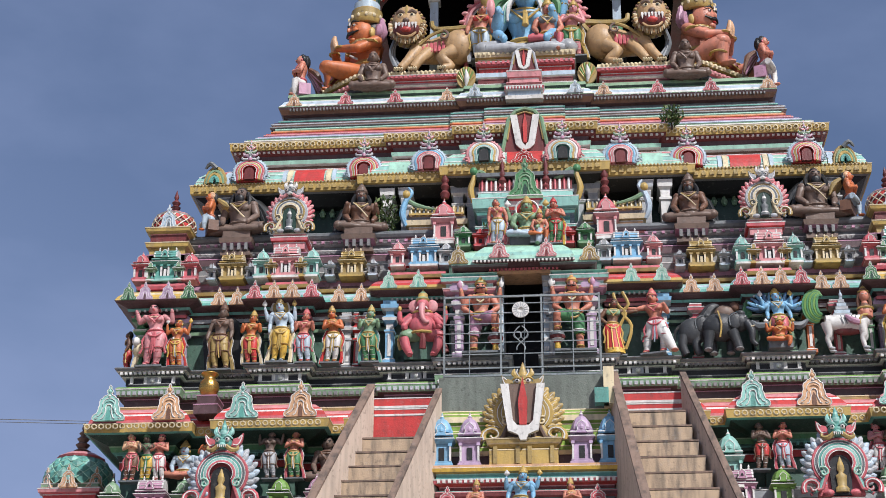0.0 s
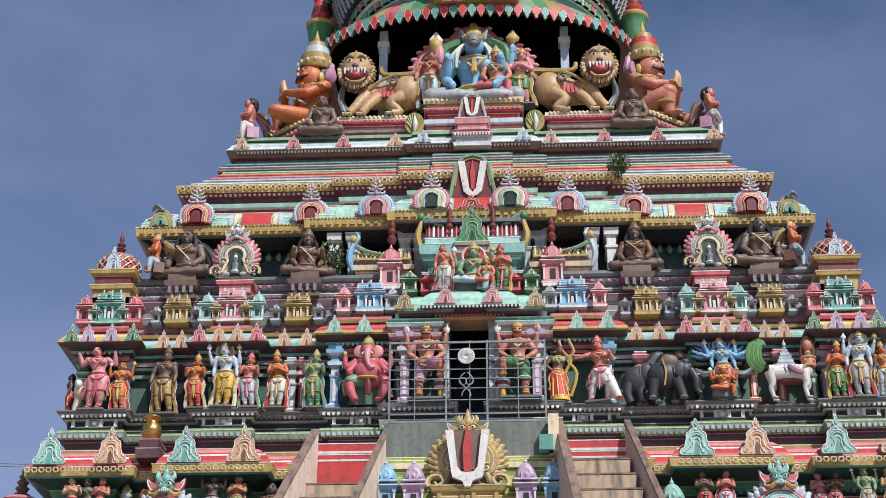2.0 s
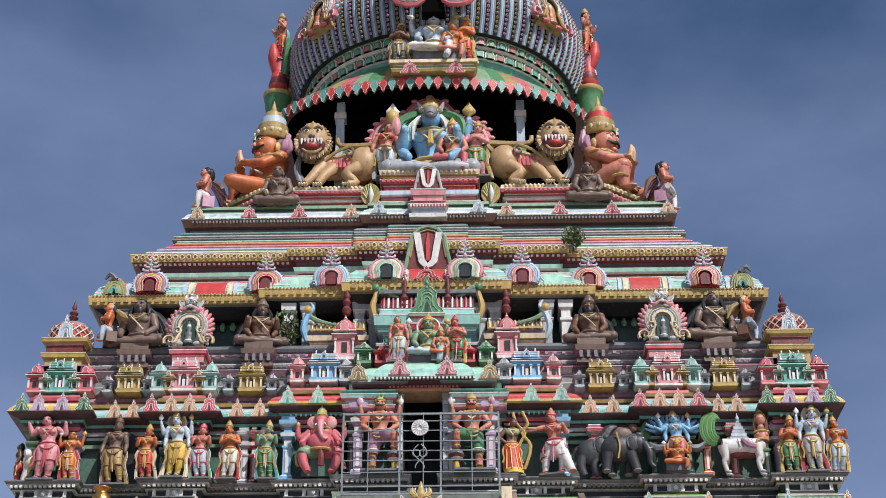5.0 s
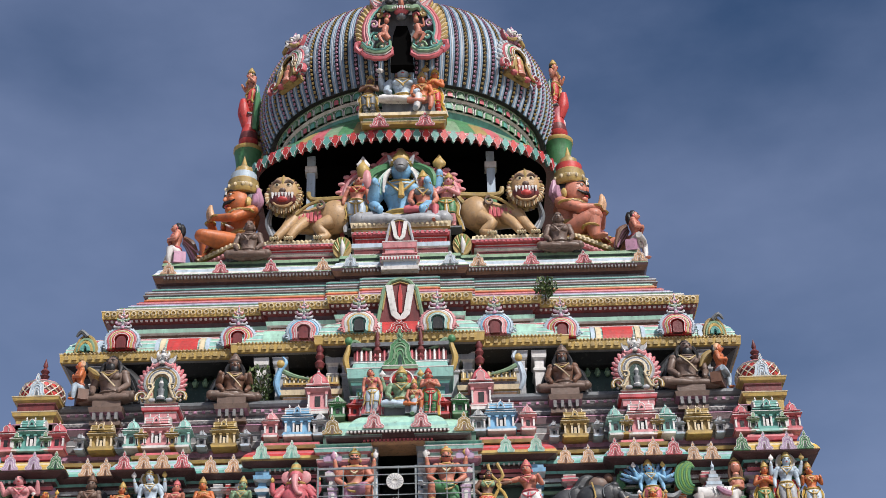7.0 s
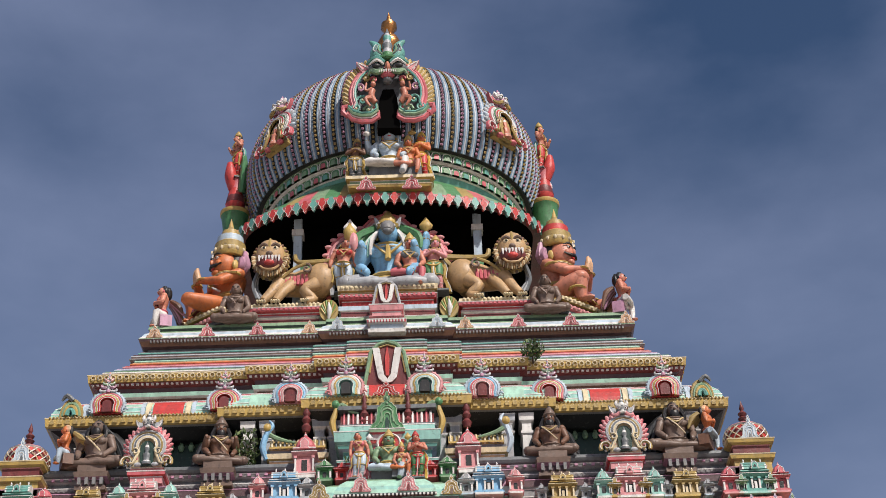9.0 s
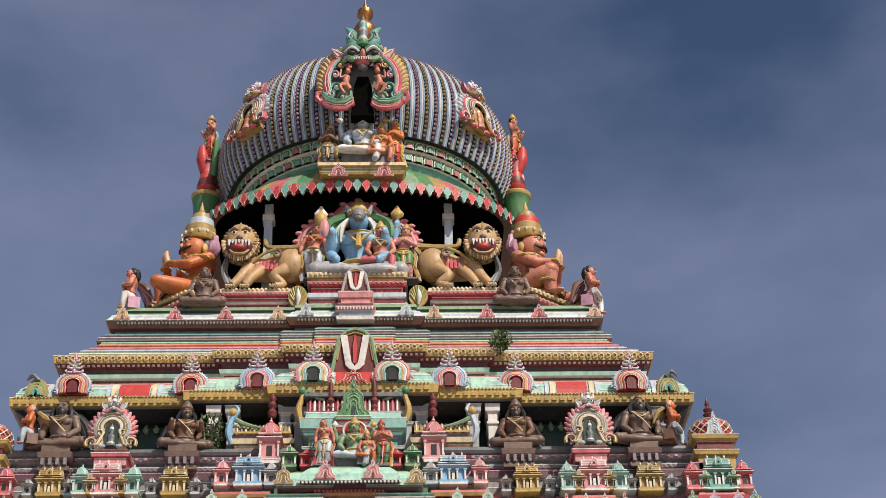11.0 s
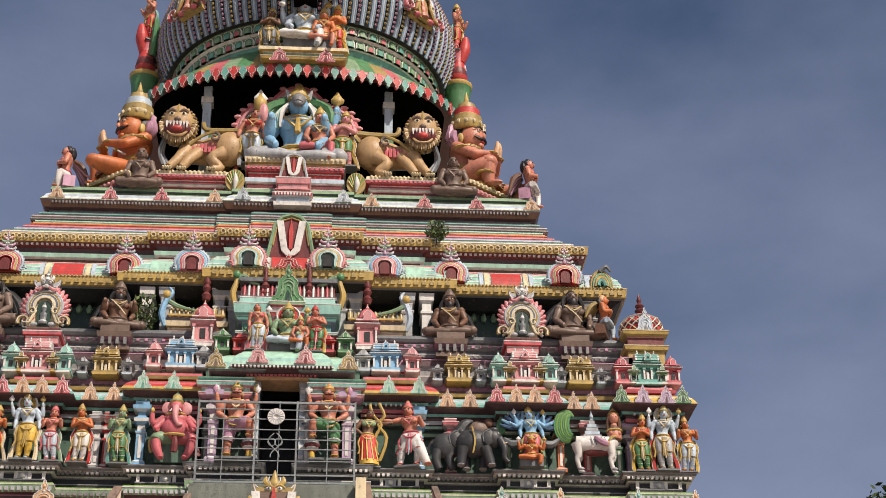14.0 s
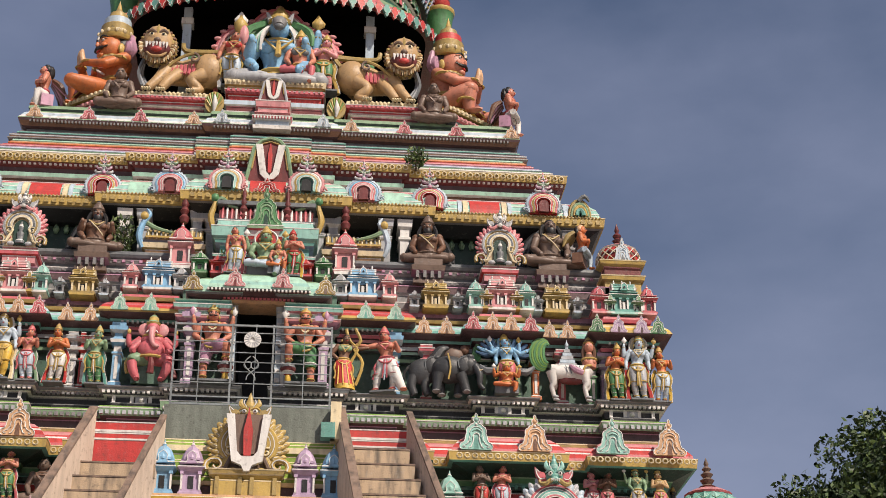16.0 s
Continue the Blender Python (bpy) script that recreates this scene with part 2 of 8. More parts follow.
def ring(mat, r=0.05):
    return lambda s, x, y, z, k: s.tube([(x + r * math.cos(a * math.pi / 4), y, z + r * math.sin(a * math.pi / 4)) for a in range(9)], 0.014, mat, 4, False)


def bead(mat, r=0.035):
    return lambda s, x, y, z, k: s.ball((x, y, z), (r, r * 0.7, r * 1.1), mat if isinstance(mat, str) else mat[k % len(mat)], 6, 4)


def lotus(mat, w=0.09, h=0.1):
    def f(s, x, y, z, k):
        s.plate([(x - w / 2, z), (x + w / 2, z), (x + w * 0.42, z + h * 0.6), (x, z + h), (x - w * 0.42, z + h * 0.6)], y - 0.03, y + 0.02, mat if isinstance(mat, str) else mat[k % len(mat)])
    return f


# ---- ground ----
gs = Solid()
gs.add([(-1500, -1500, 0), (1500, -1500, 0), (1500, 1500, 0), (-1500, 1500, 0)], [(0, 1, 2, 3)], "concrete")
whole("ground", gs, "flat pale dusty ground round the temple", "ground", kind="structure")

# ---- the tower's storeys ----
# bays: half of the facade, from the axis outwards: from, to, wall's y, lift of the cornice, key
BAYS = [(1.50, 2.50, -0.10, 0.16, "inner"), (2.40, 4.2, 0.08, 0.02, "gap_in"), (4.1, 4.86, -0.17, 0.0, "mid"),
        (4.8, 6.5, 0.08, 0.02, "gap_out"), (6.44, 7.25, -0.17, 0.04, "corner")]

base = thing("temple_podium", "painted plaster podium of a temple tower with red cornice", "temple tower", "storeys of the tower")
lower = thing("temple_storey", "painted plaster storey with dark green walls behind statues", "temple tower", "storeys of the tower")
upper = thing("temple_storey", "recessed upper storey with grey mouldings and gilded eaves", "temple tower", "storeys of the tower")
steps_roof = thing("temple_terrace", "stepped roof of thin colour-striped ledges up to a terrace", "temple tower", "storeys of the tower")
neck = thing("temple_dome", "dark neck storey under a ribbed dome with a toothed eave", "temple tower", "storeys of the tower")


def each_bay(fn, keys=None):
    for xa, xb, y, lift, key in BAYS:
        if keys and key not in keys:
            continue
        for sgn in (-1, 1):
            a, b = span(sgn, xa, xb)
            fn(a, b, y, lift, key)


# base storey
def base_bay(a, b, y, lift, key):
    gap = key.startswith("gap")
    y0 = y - 0.30
    s = Solid()
    course(s, [(3.0, 0), (8.55, 0)], ["slate"], a, b, y0)
    part("wall", s, base)
    s = Solid()
    course(s, [(8.55, 0.30), (8.75, 0.34), (8.78, 0.22), (8.95, 0.20), (8.97, 0.28), (9.12, 0.30), (9.14, 0.16), (9.2, 0.14)],
           ["slate", "sage", "slate", "stone", "grey", "slate", "slate"], a, b, y0)
    part("plinth", s, base)
    s = Solid()
    course(s, [(9.2, 0), (9.75, 0), (9.76, 0.03), (9.9, 0.03), (9.91, 0.0), (10.1, 0)], ["wallgreen", "darkgreen", "red", "darkgreen", "darkgreen"], a, b, y0)
    part("wall", s, base)
    o = 0.5 if gap else 0.56 if key == "corner" else 0.66
    s = Solid()
    course(s, [(9.94, 0.06), (10.02, 0.08), (10.04, 0.16), (10.14, 0.2), (10.28, o)], ["darkgreen", "teal", "green", "darkgreen"], a, b, y0)
    course(s, [(10.28, o), (10.45, o + 0.02), (10.46, o - 0.02)], ["gold", "gold"], a, b, y0)
    # white and pink bands paint a gloss highlight on the red roll
    course(s, [(10.46, o - 0.04), (10.52, o - 0.05), (10.58, o - 0.09), (10.62, o - 0.12), (10.66, o - 0.15), (10.7, o - 0.19), (10.78, o - 0.28), (10.84, o - 0.42)],
           ["rose", "red", "red", "white", "red", "pink", "rose"], a, b, y0, fine=False)
    part("cornice", s, base)
    s = Solid()
    course(s, [(10.83, 0.16), (10.92, 0.16), (10.94, 0.06), (11.1, 0.06), (11.11, 0.18), (11.26, 0.21), (11.29, 0.19), (11.3, 0.02), (11.41, 0.02)],
           ["ochre", "sage", "plum", "plum", "sage", "leaf", "sage", "soot"], a, b, y0 + 0.1)
    part("moulding", s, base)


each_bay(base_bay)


# lower storey
def lower_bay(a, b, y, lift, key):
    gap = key.startswith("gap")
    s = Solid()
    course(s, [(11.4, 0.10), (11.54, 0.10), (11.55, 0.17), (11.62, 0.20), (11.63, 0.25), (11.68, 0.28), (11.70, 0.27)],
           ["soot", "white", "iron", "white", "slate", "slate"], a, b, y - 0.06)
    part("plinth", s, lower)
    s = Solid()
    top = 12.68 + lift
    course(s, [(11.7, 0), (top, 0)], ["wallgreen"], a, b, y + 0.12)
    part("wall", s, lower)
    o = 0.29 if gap else 0.37
    s = Solid()
    course(s, [(top - 0.2, -0.1), (top - 0.19, 0.0), (top - 0.13, 0.01), (top - 0.12, -0.04), (top - 0.06, -0.04), (top - 0.05, 0.04), (top, 0.05), (top + 0.01, 0.1), (top + 0.07, 0.12), (top + 0.09, 0.08), (top + 0.13, 0.1), (top + 0.14, 0.17),
               (top + 0.19, 0.19), (top + 0.2, 0.16), (top + 0.26, o)], ["slate", "sage", "darkgreen", "darkgreen", "slate", "mint" if gap else "pink", "plum", "rose" if not gap else "grey", "white", "plum", "plum", "teal", "plum", "plum"], a, b, y, fine=False)
    # rose and pink in the inner set paint a highlight on its curve
    c = {"inner": ["ochre", "gold", "red", "rose", "red", "pink", "maroon"], "mid": ["plum", "teal", "paleblue", "aqua", "paleblue", "ochre", "rose"],
         "corner": ["plum", "gold", "yellow", "cream", "gold", "rose", "pink"]}.get(key, ["plum", "teal", "aqua", "paleblue", "aqua", "ochre", "mauve"])
    z = top + 0.26
    course(s, [(z, o), (z + 0.03, o + 0.02), (z + 0.09, o - 0.01), (z + 0.15, o - 0.05), (z + 0.21, o - 0.11), (z + 0.27, o - 0.2), (z + 0.33, o - 0.34), (z + 0.36, o - 0.38)],
           c, a, b, y, fine=False)
    course(s, [(z + 0.36, o - 0.3), (z + 0.42, o - 0.28), (z + 0.425, o - 0.34), (z + 0.5, o - 0.36)], ["ochre" if key != "corner" else "rose", "cream", "plum" if gap else "rose"], a, b, y, fine=False)
    part("cornice", s, lower)


each_bay(lower_bay)
# door bay
s = Solid()
course(s, [(11.0, 0.14), (11.2, 0.14), (11.22, 0.2), (11.4, 0.22), (11.42, 0.10), (11.54, 0.10), (11.55, 0.17), (11.62, 0.20), (11.63, 0.25), (11.70, 0.27)],
       ["slate", "sage", "sage", "soot", "soot", "white", "iron", "white", "slate"], -1.42, -0.5, -0.35)
course(s, [(11.0, 0.14), (11.2, 0.14), (11.22, 0.2), (11.4, 0.22), (11.42, 0.10), (11.54, 0.10), (11.55, 0.17), (11.62, 0.20), (11.63, 0.25), (11.70, 0.27)],
       ["slate", "sage", "sage", "soot", "soot", "white", "iron", "white", "slate"], 0.5, 1.42, -0.35)
course(s, [(9.0, 0), (11.55, 0)], ["slate"], -0.6, 0.6, -0.3, 3.0)
part("plinth", s, lower)
s = Solid()
for a, b in ((-1.42, -0.4), (0.33, 1.42)):
    s.box(a, b, -0.1, 3.0, 11.5, 13.52, "wallgreen")
s.box(-1.42, 1.42, -0.1, 3.0, 13.52, 13.9, "wallgreen")
part("wall", s, lower)
# black lining paints the dark of the unlit room inside the door
s = Solid()
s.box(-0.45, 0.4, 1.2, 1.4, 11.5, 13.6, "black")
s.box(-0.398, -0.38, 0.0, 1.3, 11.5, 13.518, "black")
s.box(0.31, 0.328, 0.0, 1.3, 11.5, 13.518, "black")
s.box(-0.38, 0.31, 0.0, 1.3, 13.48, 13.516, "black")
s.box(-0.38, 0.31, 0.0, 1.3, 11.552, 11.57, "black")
part("wall", s, lower)
P = [(13.28, 0.0), (13.32, 0.08), (13.36, 0.1), (13.41, 0.3), (13.44, 0.33), (13.52, 0.31), (13.6, 0.27), (13.68, 0.22), (13.78, 0.12), (13.86, 0.0)]
C = ["peach", "maroon", "plum", "slate", "mint", "aqua", "mint", "mint", "sage"]
for a, b, dy, dz in ((-1.0, -0.62, 0.0, 0.0), (0.62, 1.0, 0.0, 0.0), (-0.6, 0.6, -0.09, 0.06)):
    s = Solid()
    course(s, [(z + dz, o) for z, o in P], C, a, b, -0.4 + dy, 0.04, fine=False)
    part("cornice", s, lower)
for a, b in ((-1.42, -0.6), (0.58, 1.42)):
    s = Solid()
    course(s, [(12.96, 0.0), (13.0, 0.06), (13.06, 0.08), (13.08, 0.02), (13.16, 0.02), (13.18, 0.1), (13.26, 0.12), (13.28, 0.06), (13.34, 0.1)], ["mauve", "pink", "lilac", "mint", "pink", "aqua", "mint", "teal"], a, b, -0.5, 0.3)
    part("capital", s, lower)
s = Solid()
course(s, [(13.35, 0.0), (13.4, 0.0), (13.42, 0.04), (13.45, 0.06)], ["mint", "aqua", "maroon"], -0.62, 0.6, -0.5, 0.0)
part("lintel", s, lower, "mint lintel over the door")


# upper storey
def upper_bay(a, b, y, lift, key):
    gap = key.startswith("gap")
    s = Solid()
    z0 = 13.2 + lift
    inner = key == "inner"
    k = ["leaf", "stone", "mauve", "grey", "stone", "slate", "stone", "grey", "plum"] if not inner else ["leaf", "sage", "sage", "red", "white", "red", "mauve", "slate", "plum"]
    course(s, [(z0, 0.1), (z0 + 0.22, 0.1), (z0 + 0.25, 0.02), (z0 + 0.42, 0.0), (z0 + 0.44, 0.06), (z0 + 0.58, 0.06), (z0 + 0.6, -0.04), (z0 + 0.78, -0.06), (z0 + 0.8, 0.0), (z0 + 0.95, 0.0)][:10],
           k, a - 0.04, b - 0.12 if b > 0 else b, y + 0.22)
    part("moulding", s, upper)


each_bay(upper_bay)
for a, b in ((-6.42, -1.25), (1.25, 6.42)):
    s = Solid()
    course(s, [(13.9, -0.02), (14.02, -0.02), (14.04, 0.05), (14.12, 0.06), (14.14, 0.0), (14.24, 0.0), (14.26, 0.06), (14.34, 0.07), (14.36, 0.01), (14.44, 0.01), (14.46, 0.07), (14.53, 0.09)],
           ["mauve", "stone", "grey", "plum", "mauve", "slate", "stone", "plum", "slate", "grey", "stone"], a, b, 0.5)
    part("moulding", s, upper, "grey stepped mouldings")
    s = Solid()
    course(s, [(14.53, 0.06), (14.56, 0.13), (14.61, 0.16), (14.66, 0.15), (14.7, 0.1), (14.71, 0.05)], "slate", a, b, 0.5)
    part("roll", s, upper, "dark slate roll ledge")
    row(upper, "dentil_moulding", a, b, 0.45, 14.27, 0.1, tooth("stone", 0.05, 0.05))
    row(upper, "dentil_moulding", a, b, 0.44, 14.05, 0.12, lotus("grey", 0.08, 0.06))
    row(upper, "dentil_moulding", a, b, 0.42, 14.47, 0.16, tooth("mauve", 0.06, 0.05))
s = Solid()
# near-black green carries the gallery's deep shade in its paint
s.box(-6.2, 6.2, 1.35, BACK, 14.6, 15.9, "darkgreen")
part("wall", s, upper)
# gilded eaves in three steps forward towards the axis
for a, b, y, dz in ((-6.3, -2.75, 1.15, 0.0), (2.75, 6.3, 1.15, 0.0), (-2.9, -1.15, 0.95, 0.02), (1.15, 2.9, 0.95, 0.02), (-1.25, 1.25, 0.75, 0.05)):
    s = Solid()
    # the soot soffit paints the black shadow under the eave
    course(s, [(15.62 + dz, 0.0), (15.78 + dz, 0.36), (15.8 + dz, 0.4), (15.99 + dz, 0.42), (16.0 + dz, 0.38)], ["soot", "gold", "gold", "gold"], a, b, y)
    part("eave", s, upper)
    s = Solid()
    course(s, [(16.0 + dz, 0.34), (16.12 + dz, 0.32), (16.25 + dz, 0.26), (16.36 + dz, 0.16), (16.44 + dz, 0.02), (16.5 + dz, -0.04)], ["mint", "aqua", "mint", "white", "rose"], a, b, y)
    part("roof", s, upper)
# stepped roof
for a, b, y, dz in ((-5.8, -2.5, 1.4, 0.0), (2.5, 5.8, 1.4, 0.0), (-2.6, -1.1, 1.22, 0.01), (1.1, 2.6, 1.22, 0.01), (-1.2, 1.2, 1.02, 0.02)):
    s = Solid()
    course(s, [(16.4 + dz, 0.04), (16.5 + dz, 0.1), (16.55 + dz, 0.02), (16.66 + dz, 0.02), (16.68 + dz, 0.1), (16.76 + dz, 0.12), (16.78 + dz, 0.06), (16.88 + dz, 0.08), (16.95 + dz, 0.22)],
           ["pink", "plum", "brown", "white", "mint", "maroon", "plum", "maroon"], a, b, y, fine=False)
    course(s, [(16.96 + dz, 0.24), (17.13 + dz, 0.26), (17.14 + dz, 0.2)], ["gold", "gold"], a, b, y)
    part("eave", s, steps_roof)
LEDGES = [(17.13, 5.74, "white", "sage"), (17.21, 5.52, "paleblue", "lilac"), (17.29, 5.36, "pink", "rose"), (17.37, 5.22, "orange", "peach"),
          (17.45, 5.14, "mint", "darkgreen"), (17.53, 5.26, "stone", "brown"), (17.61, 5.24, "grey", "plum"), (17.69, 5.1, "teal", "stone")]
for k, (z, hx, c1, c2) in enumerate(LEDGES):
    for a, b, y in ((-hx, -1.45, 1.18), (1.45, hx, 1.18), (-1.5, -0.72, 1.08), (0.72, 1.5, 1.08), (-0.8, 0.8, 0.95)):
        s = Solid()
        course(s, [(z, 0.0), (z + 0.03, 0.025), (z + 0.055, 0.02), (z + 0.06, -0.02), (z + 0.095, -0.02)], [c1, c1, c2, c2], a, b, y + 0.035 * k)
        part("ledge", s, steps_roof)
for a, b, y in ((-4.95, -1.2, 1.5), (1.2, 4.95, 1.5), (-1.25, 1.25, 1.4)):
    s = Solid()
    course(s, [(17.78, 0.0), (17.86, 0.0), (17.88, 0.1), (17.98, 0.16), (18.03, 0.18), (18.05, 0.17), (18.12, 0.12), (18.2, 0.08), (18.26, 0.0), (18.3, -0.02), (18.34, 0.02), (18.42, 0.0)],
           ["slate", "plum", "brown", "plum", "sage", "white", "paleblue", "white", "sage", "darkgreen", "sage"], a, b, y, fine=False)
    part("cornice", s, steps_roof)



# ---- ornaments ----
def arc(cx, cz, rx, rz, a0, a1, n=12):
    return [(cx + rx * math.cos(radians(a0 + (a1 - a0) * i / n)), cz + rz * math.sin(radians(a0 + (a1 - a0) * i / n))) for i in range(n + 1)]


def line3(pts, y):
    return [(x, y, z) for x, z in pts]


def kudu_mesh(body, trim, inner, hole=None):
    """Small leaf-shaped gable, 1 wide and 1.12 high, its back at y = 0: narrow bud, shoulders, flared scroll feet, three raised white lines."""
    s = Solid()
    right = [(0.0, 1.12), (0.04, 1.06), (0.03, 1.0), (0.085, 0.96), (0.095, 0.9), (0.055, 0.85), (0.08, 0.8), (0.16, 0.77), (0.2, 0.71), (0.27, 0.67), (0.3, 0.59), (0.29, 0.49), (0.325, 0.41),
             (0.335, 0.31), (0.37, 0.23), (0.45, 0.19), (0.5, 0.11), (0.49, 0.03), (0.43, 0.0)]
    out = right + [(-x, z) for x, z in reversed(right)][:-1]
    s.plate(out, -0.11, 0.0, body)
    for sg in (-1, 1):
        s.tube(line3([(sg * x, z) for x, z in right], -0.115), 0.016, trim, 5)
        wave = [(0.0, 0.7), (0.09, 0.68), (0.17, 0.62), (0.2, 0.53), (0.17, 0.44), (0.21, 0.36), (0.22, 0.26), (0.28, 0.16), (0.37, 0.13), (0.41, 0.08), (0.36, 0.05), (0.32, 0.08)]
        s.tube(line3([(sg * x, z) for x, z in wave], -0.12), 0.015, trim, 5)
        s.tube(line3([(sg * x * 0.86, 0.62 + (z - 0.7) * 0.86) for x, z in wave[:7]], -0.12), 0.03, inner, 5)
        arch = [(0.0, 0.5), (0.06, 0.48), (0.1, 0.4), (0.085, 0.3), (0.11, 0.2), (0.16, 0.08), (0.22, 0.05)]
        s.tube(line3([(sg * x, z) for x, z in arch], -0.125), 0.018, trim, 5)
        s.ball((sg * 0.36, -0.12, 0.09), (0.035, 0.025, 0.035), inner, 6, 4)
    # darker raised plate stands in for the shade inside a hole
    s.plate([(-0.075, 0.0), (0.075, 0.0), (0.055, 0.28), (0, 0.4), (-0.055, 0.28)], -0.122, -0.1, hole or DEEP.get(body, "maroon"))
    s.ball((0, -0.1, 0.92), (0.06, 0.05, 0.07), inner, 8, 5)
    s.ball((0, -0.12, 0.77), (0.045, 0.03, 0.04), trim, 6, 4)
    return s.mesh("kudu_gable", True)


DEEP = {"green": "darkgreen", "teal": "darkgreen", "aqua": "teal", "mint": "teal", "peach": "brown", "ochre": "umber", "lilac": "plum", "paleblue": "slate", "leaf": "green"}


KUDUS = {}


def kudu(parent, x, y, z, w, h, body, trim="white", inner=None, lean=0):
    key = (body, trim, inner)
    if key not in KUDUS:
        KUDUS[key] = kudu_mesh(body, trim, inner or body)
    return part("kudu_gable", KUDUS[key], parent, f"{body} horseshoe gable ornament", at=pose(x, y, z, -lean) @ Matrix.Diagonal((w, w, h / 1.12, 1)))


def big_arch_mesh(bands, petal, petals=9, crown="ochre", hole="darkgreen", tail="grey", face="teal", ear="rose", core="grey"):
    """Large flame arch, 1 wide and 1.25 high: two rows of feathers that lean upwards, bulging bands with curled feet, a beast's head as crest."""
    s = Solid()
    n = petals * 2 + 3
    for row_, (rad, ln, y) in enumerate(((0.385, 0.105, -0.03), (0.345, 0.085, -0.07))):
        for k in range(n):
            a = -40 + 260 * (k + 0.5 * row_) / (n - 1)
            lean = a + (90 - a) * 0.3
            cx, cz = rad * math.cos(radians(a)), 0.47 + rad * math.sin(radians(a))
            m = pose(cx, y, cz, 0, 90 - lean, 0)
            s.ball((0, 0, 0.02), (0.05, 0.035, ln), petal if (k + row_) % 2 else trim_of(petal), 8, 6, m)
            s.tube([m @ Vector((0, -0.036, -0.03)), m @ Vector((0, -0.03, ln * 0.8))], [0.009, 0.004], "white", 4)
            for q in (-1, 1):
                s.tube([m @ Vector((q * 0.012, -0.034, 0.0)), m @ Vector((q * 0.032, -0.018, ln * 0.55))], [0.005, 0.003], "white", 4)
    r = 0.34
    wide = 0.2 / len(bands)
    for i, c in enumerate(bands):
        q = r - wide * i
        lo = 44 - 3 * i
        p = arc(0, 0.47, q, q * 0.98, -lo, 180 + lo, 24)
        foot = [(0.33 - 0.1 * i / len(bands), 0.11), (0.4 - 0.1 * i / len(bands), 0.05 + 0.012 * i)]
        s.tube(line3([(x, z) for x, z in reversed(foot)] + p + [(-x, z) for x, z in foot], -0.10 - 0.014 * i), wide * 0.56, c, 6)
        s.tube(line3([(x * (1 - wide * 0.5 / q), 0.47 + (z - 0.47) * (1 - wide * 0.5 / q)) for x, z in p], -0.115 - 0.014 * i - wide * 0.3), 0.007, "white", 4)
    s.plate(arc(0, 0.47, 0.34, 0.34, -40, 220, 18) + [(-0.3, 0.04), (0.3, 0.04)], -0.08, 0.0, bands[-1])
    rin = r - 0.2
    # flat plate for the opening; dark hole paints stand in for its shade
    s.plate(arc(0, 0.42, rin, rin * 1.15, 0, 180, 10) + [(-rin * 0.9, 0.04), (rin * 0.9, 0.04)], -0.13, -0.05, hole)
    # small seated form in the niche
    s.lathe([(0.085, 0.05), (0.09, 0.1), (0.06, 0.13), (0.065, 0.22), (0.075, 0.27), (0.03, 0.31), (0.05, 0.36), (0.045, 0.41), (0.03, 0.46), (0.005, 0.53)], [core, trim_of(core), core, core, core, core, core, trim_of(core), core], (0, -0.14, 0.02), 9, None, 0.6)
    for sg in (-1, 1):
        sc = [(sg * (0.37 + 0.13 * (1 - k / 16) * math.cos(k * 0.5 - 0.6)), 0.14 + 0.13 * (1 - k / 16) * math.sin(k * 0.5 - 0.6)) for k in range(15)]
        s.tube(line3(sc, -0.13), [0.042 - 0.0018 * k for k in range(15)], tail, 6)
        s.tube(line3(sc, -0.165), [0.012 - 0.0005 * k for k in range(15)], "white", 4)
        sc = [(sg * (0.22 + 0.075 * (1 - k / 15) * math.cos(k * 0.55 + 1.0)), 0.34 + 0.075 * (1 - k / 15) * math.sin(k * 0.55 + 1.0)) for k in range(13)]
        s.tube(line3(sc, -0.17), 0.014, "mint" if core == "ochre" else "cream", 5)
        s.ball((sg * 0.17, -0.12, 0.07), (0.08, 0.05, 0.05), bands[0], 7, 4)
    # crest: brows, bulging eyes, ears, horns, teeth, a three-leaved crown
    s.ball((0, -0.12, 0.92), (0.12, 0.10, 0.09), face, 10, 6)
    s.ball((0, -0.2, 0.87), (0.05, 0.05, 0.035), trim_of(face), 8, 5)
    for sg in (-1, 1):
        s.ball((sg * 0.065, -0.2, 0.945), 0.034, "white", 7, 5)
        s.ball((sg * 0.065, -0.23, 0.945), 0.014, "black", 6, 4)
        s.tube([(sg * 0.02, -0.21, 0.97), (sg * 0.07, -0.22, 0.995), (sg * 0.13, -0.17, 0.965)], [0.012, 0.022, 0.01], trim_of(face), 5)
        s.plate([(sg * x, z) for x, z in [(0.1, 0.88), (0.19, 0.86), (0.25, 0.95), (0.26, 1.06), (0.2, 1.0), (0.13, 0.98)]], -0.12, -0.06, ear)
        s.tube(line3([(sg * x, z) for x, z in [(0.13, 0.9), (0.19, 0.89), (0.235, 0.96), (0.245, 1.03), (0.2, 0.98)]], -0.122), 0.009, "white", 4)
        s.tube([(sg * 0.05, -0.2, 0.86), (sg * 0.13, -0.19, 0.8), (sg * 0.2, -0.16, 0.82), (sg * 0.2, -0.15, 0.87)], [0.03, 0.034, 0.026, 0.012], crown, 6)
        s.tube([(sg * 0.04, -0.13, 1.0), (sg * 0.11, -0.13, 1.07), (sg * 0.1, -0.12, 1.15)], [0.035, 0.036, 0.008], trim_of(face), 6)
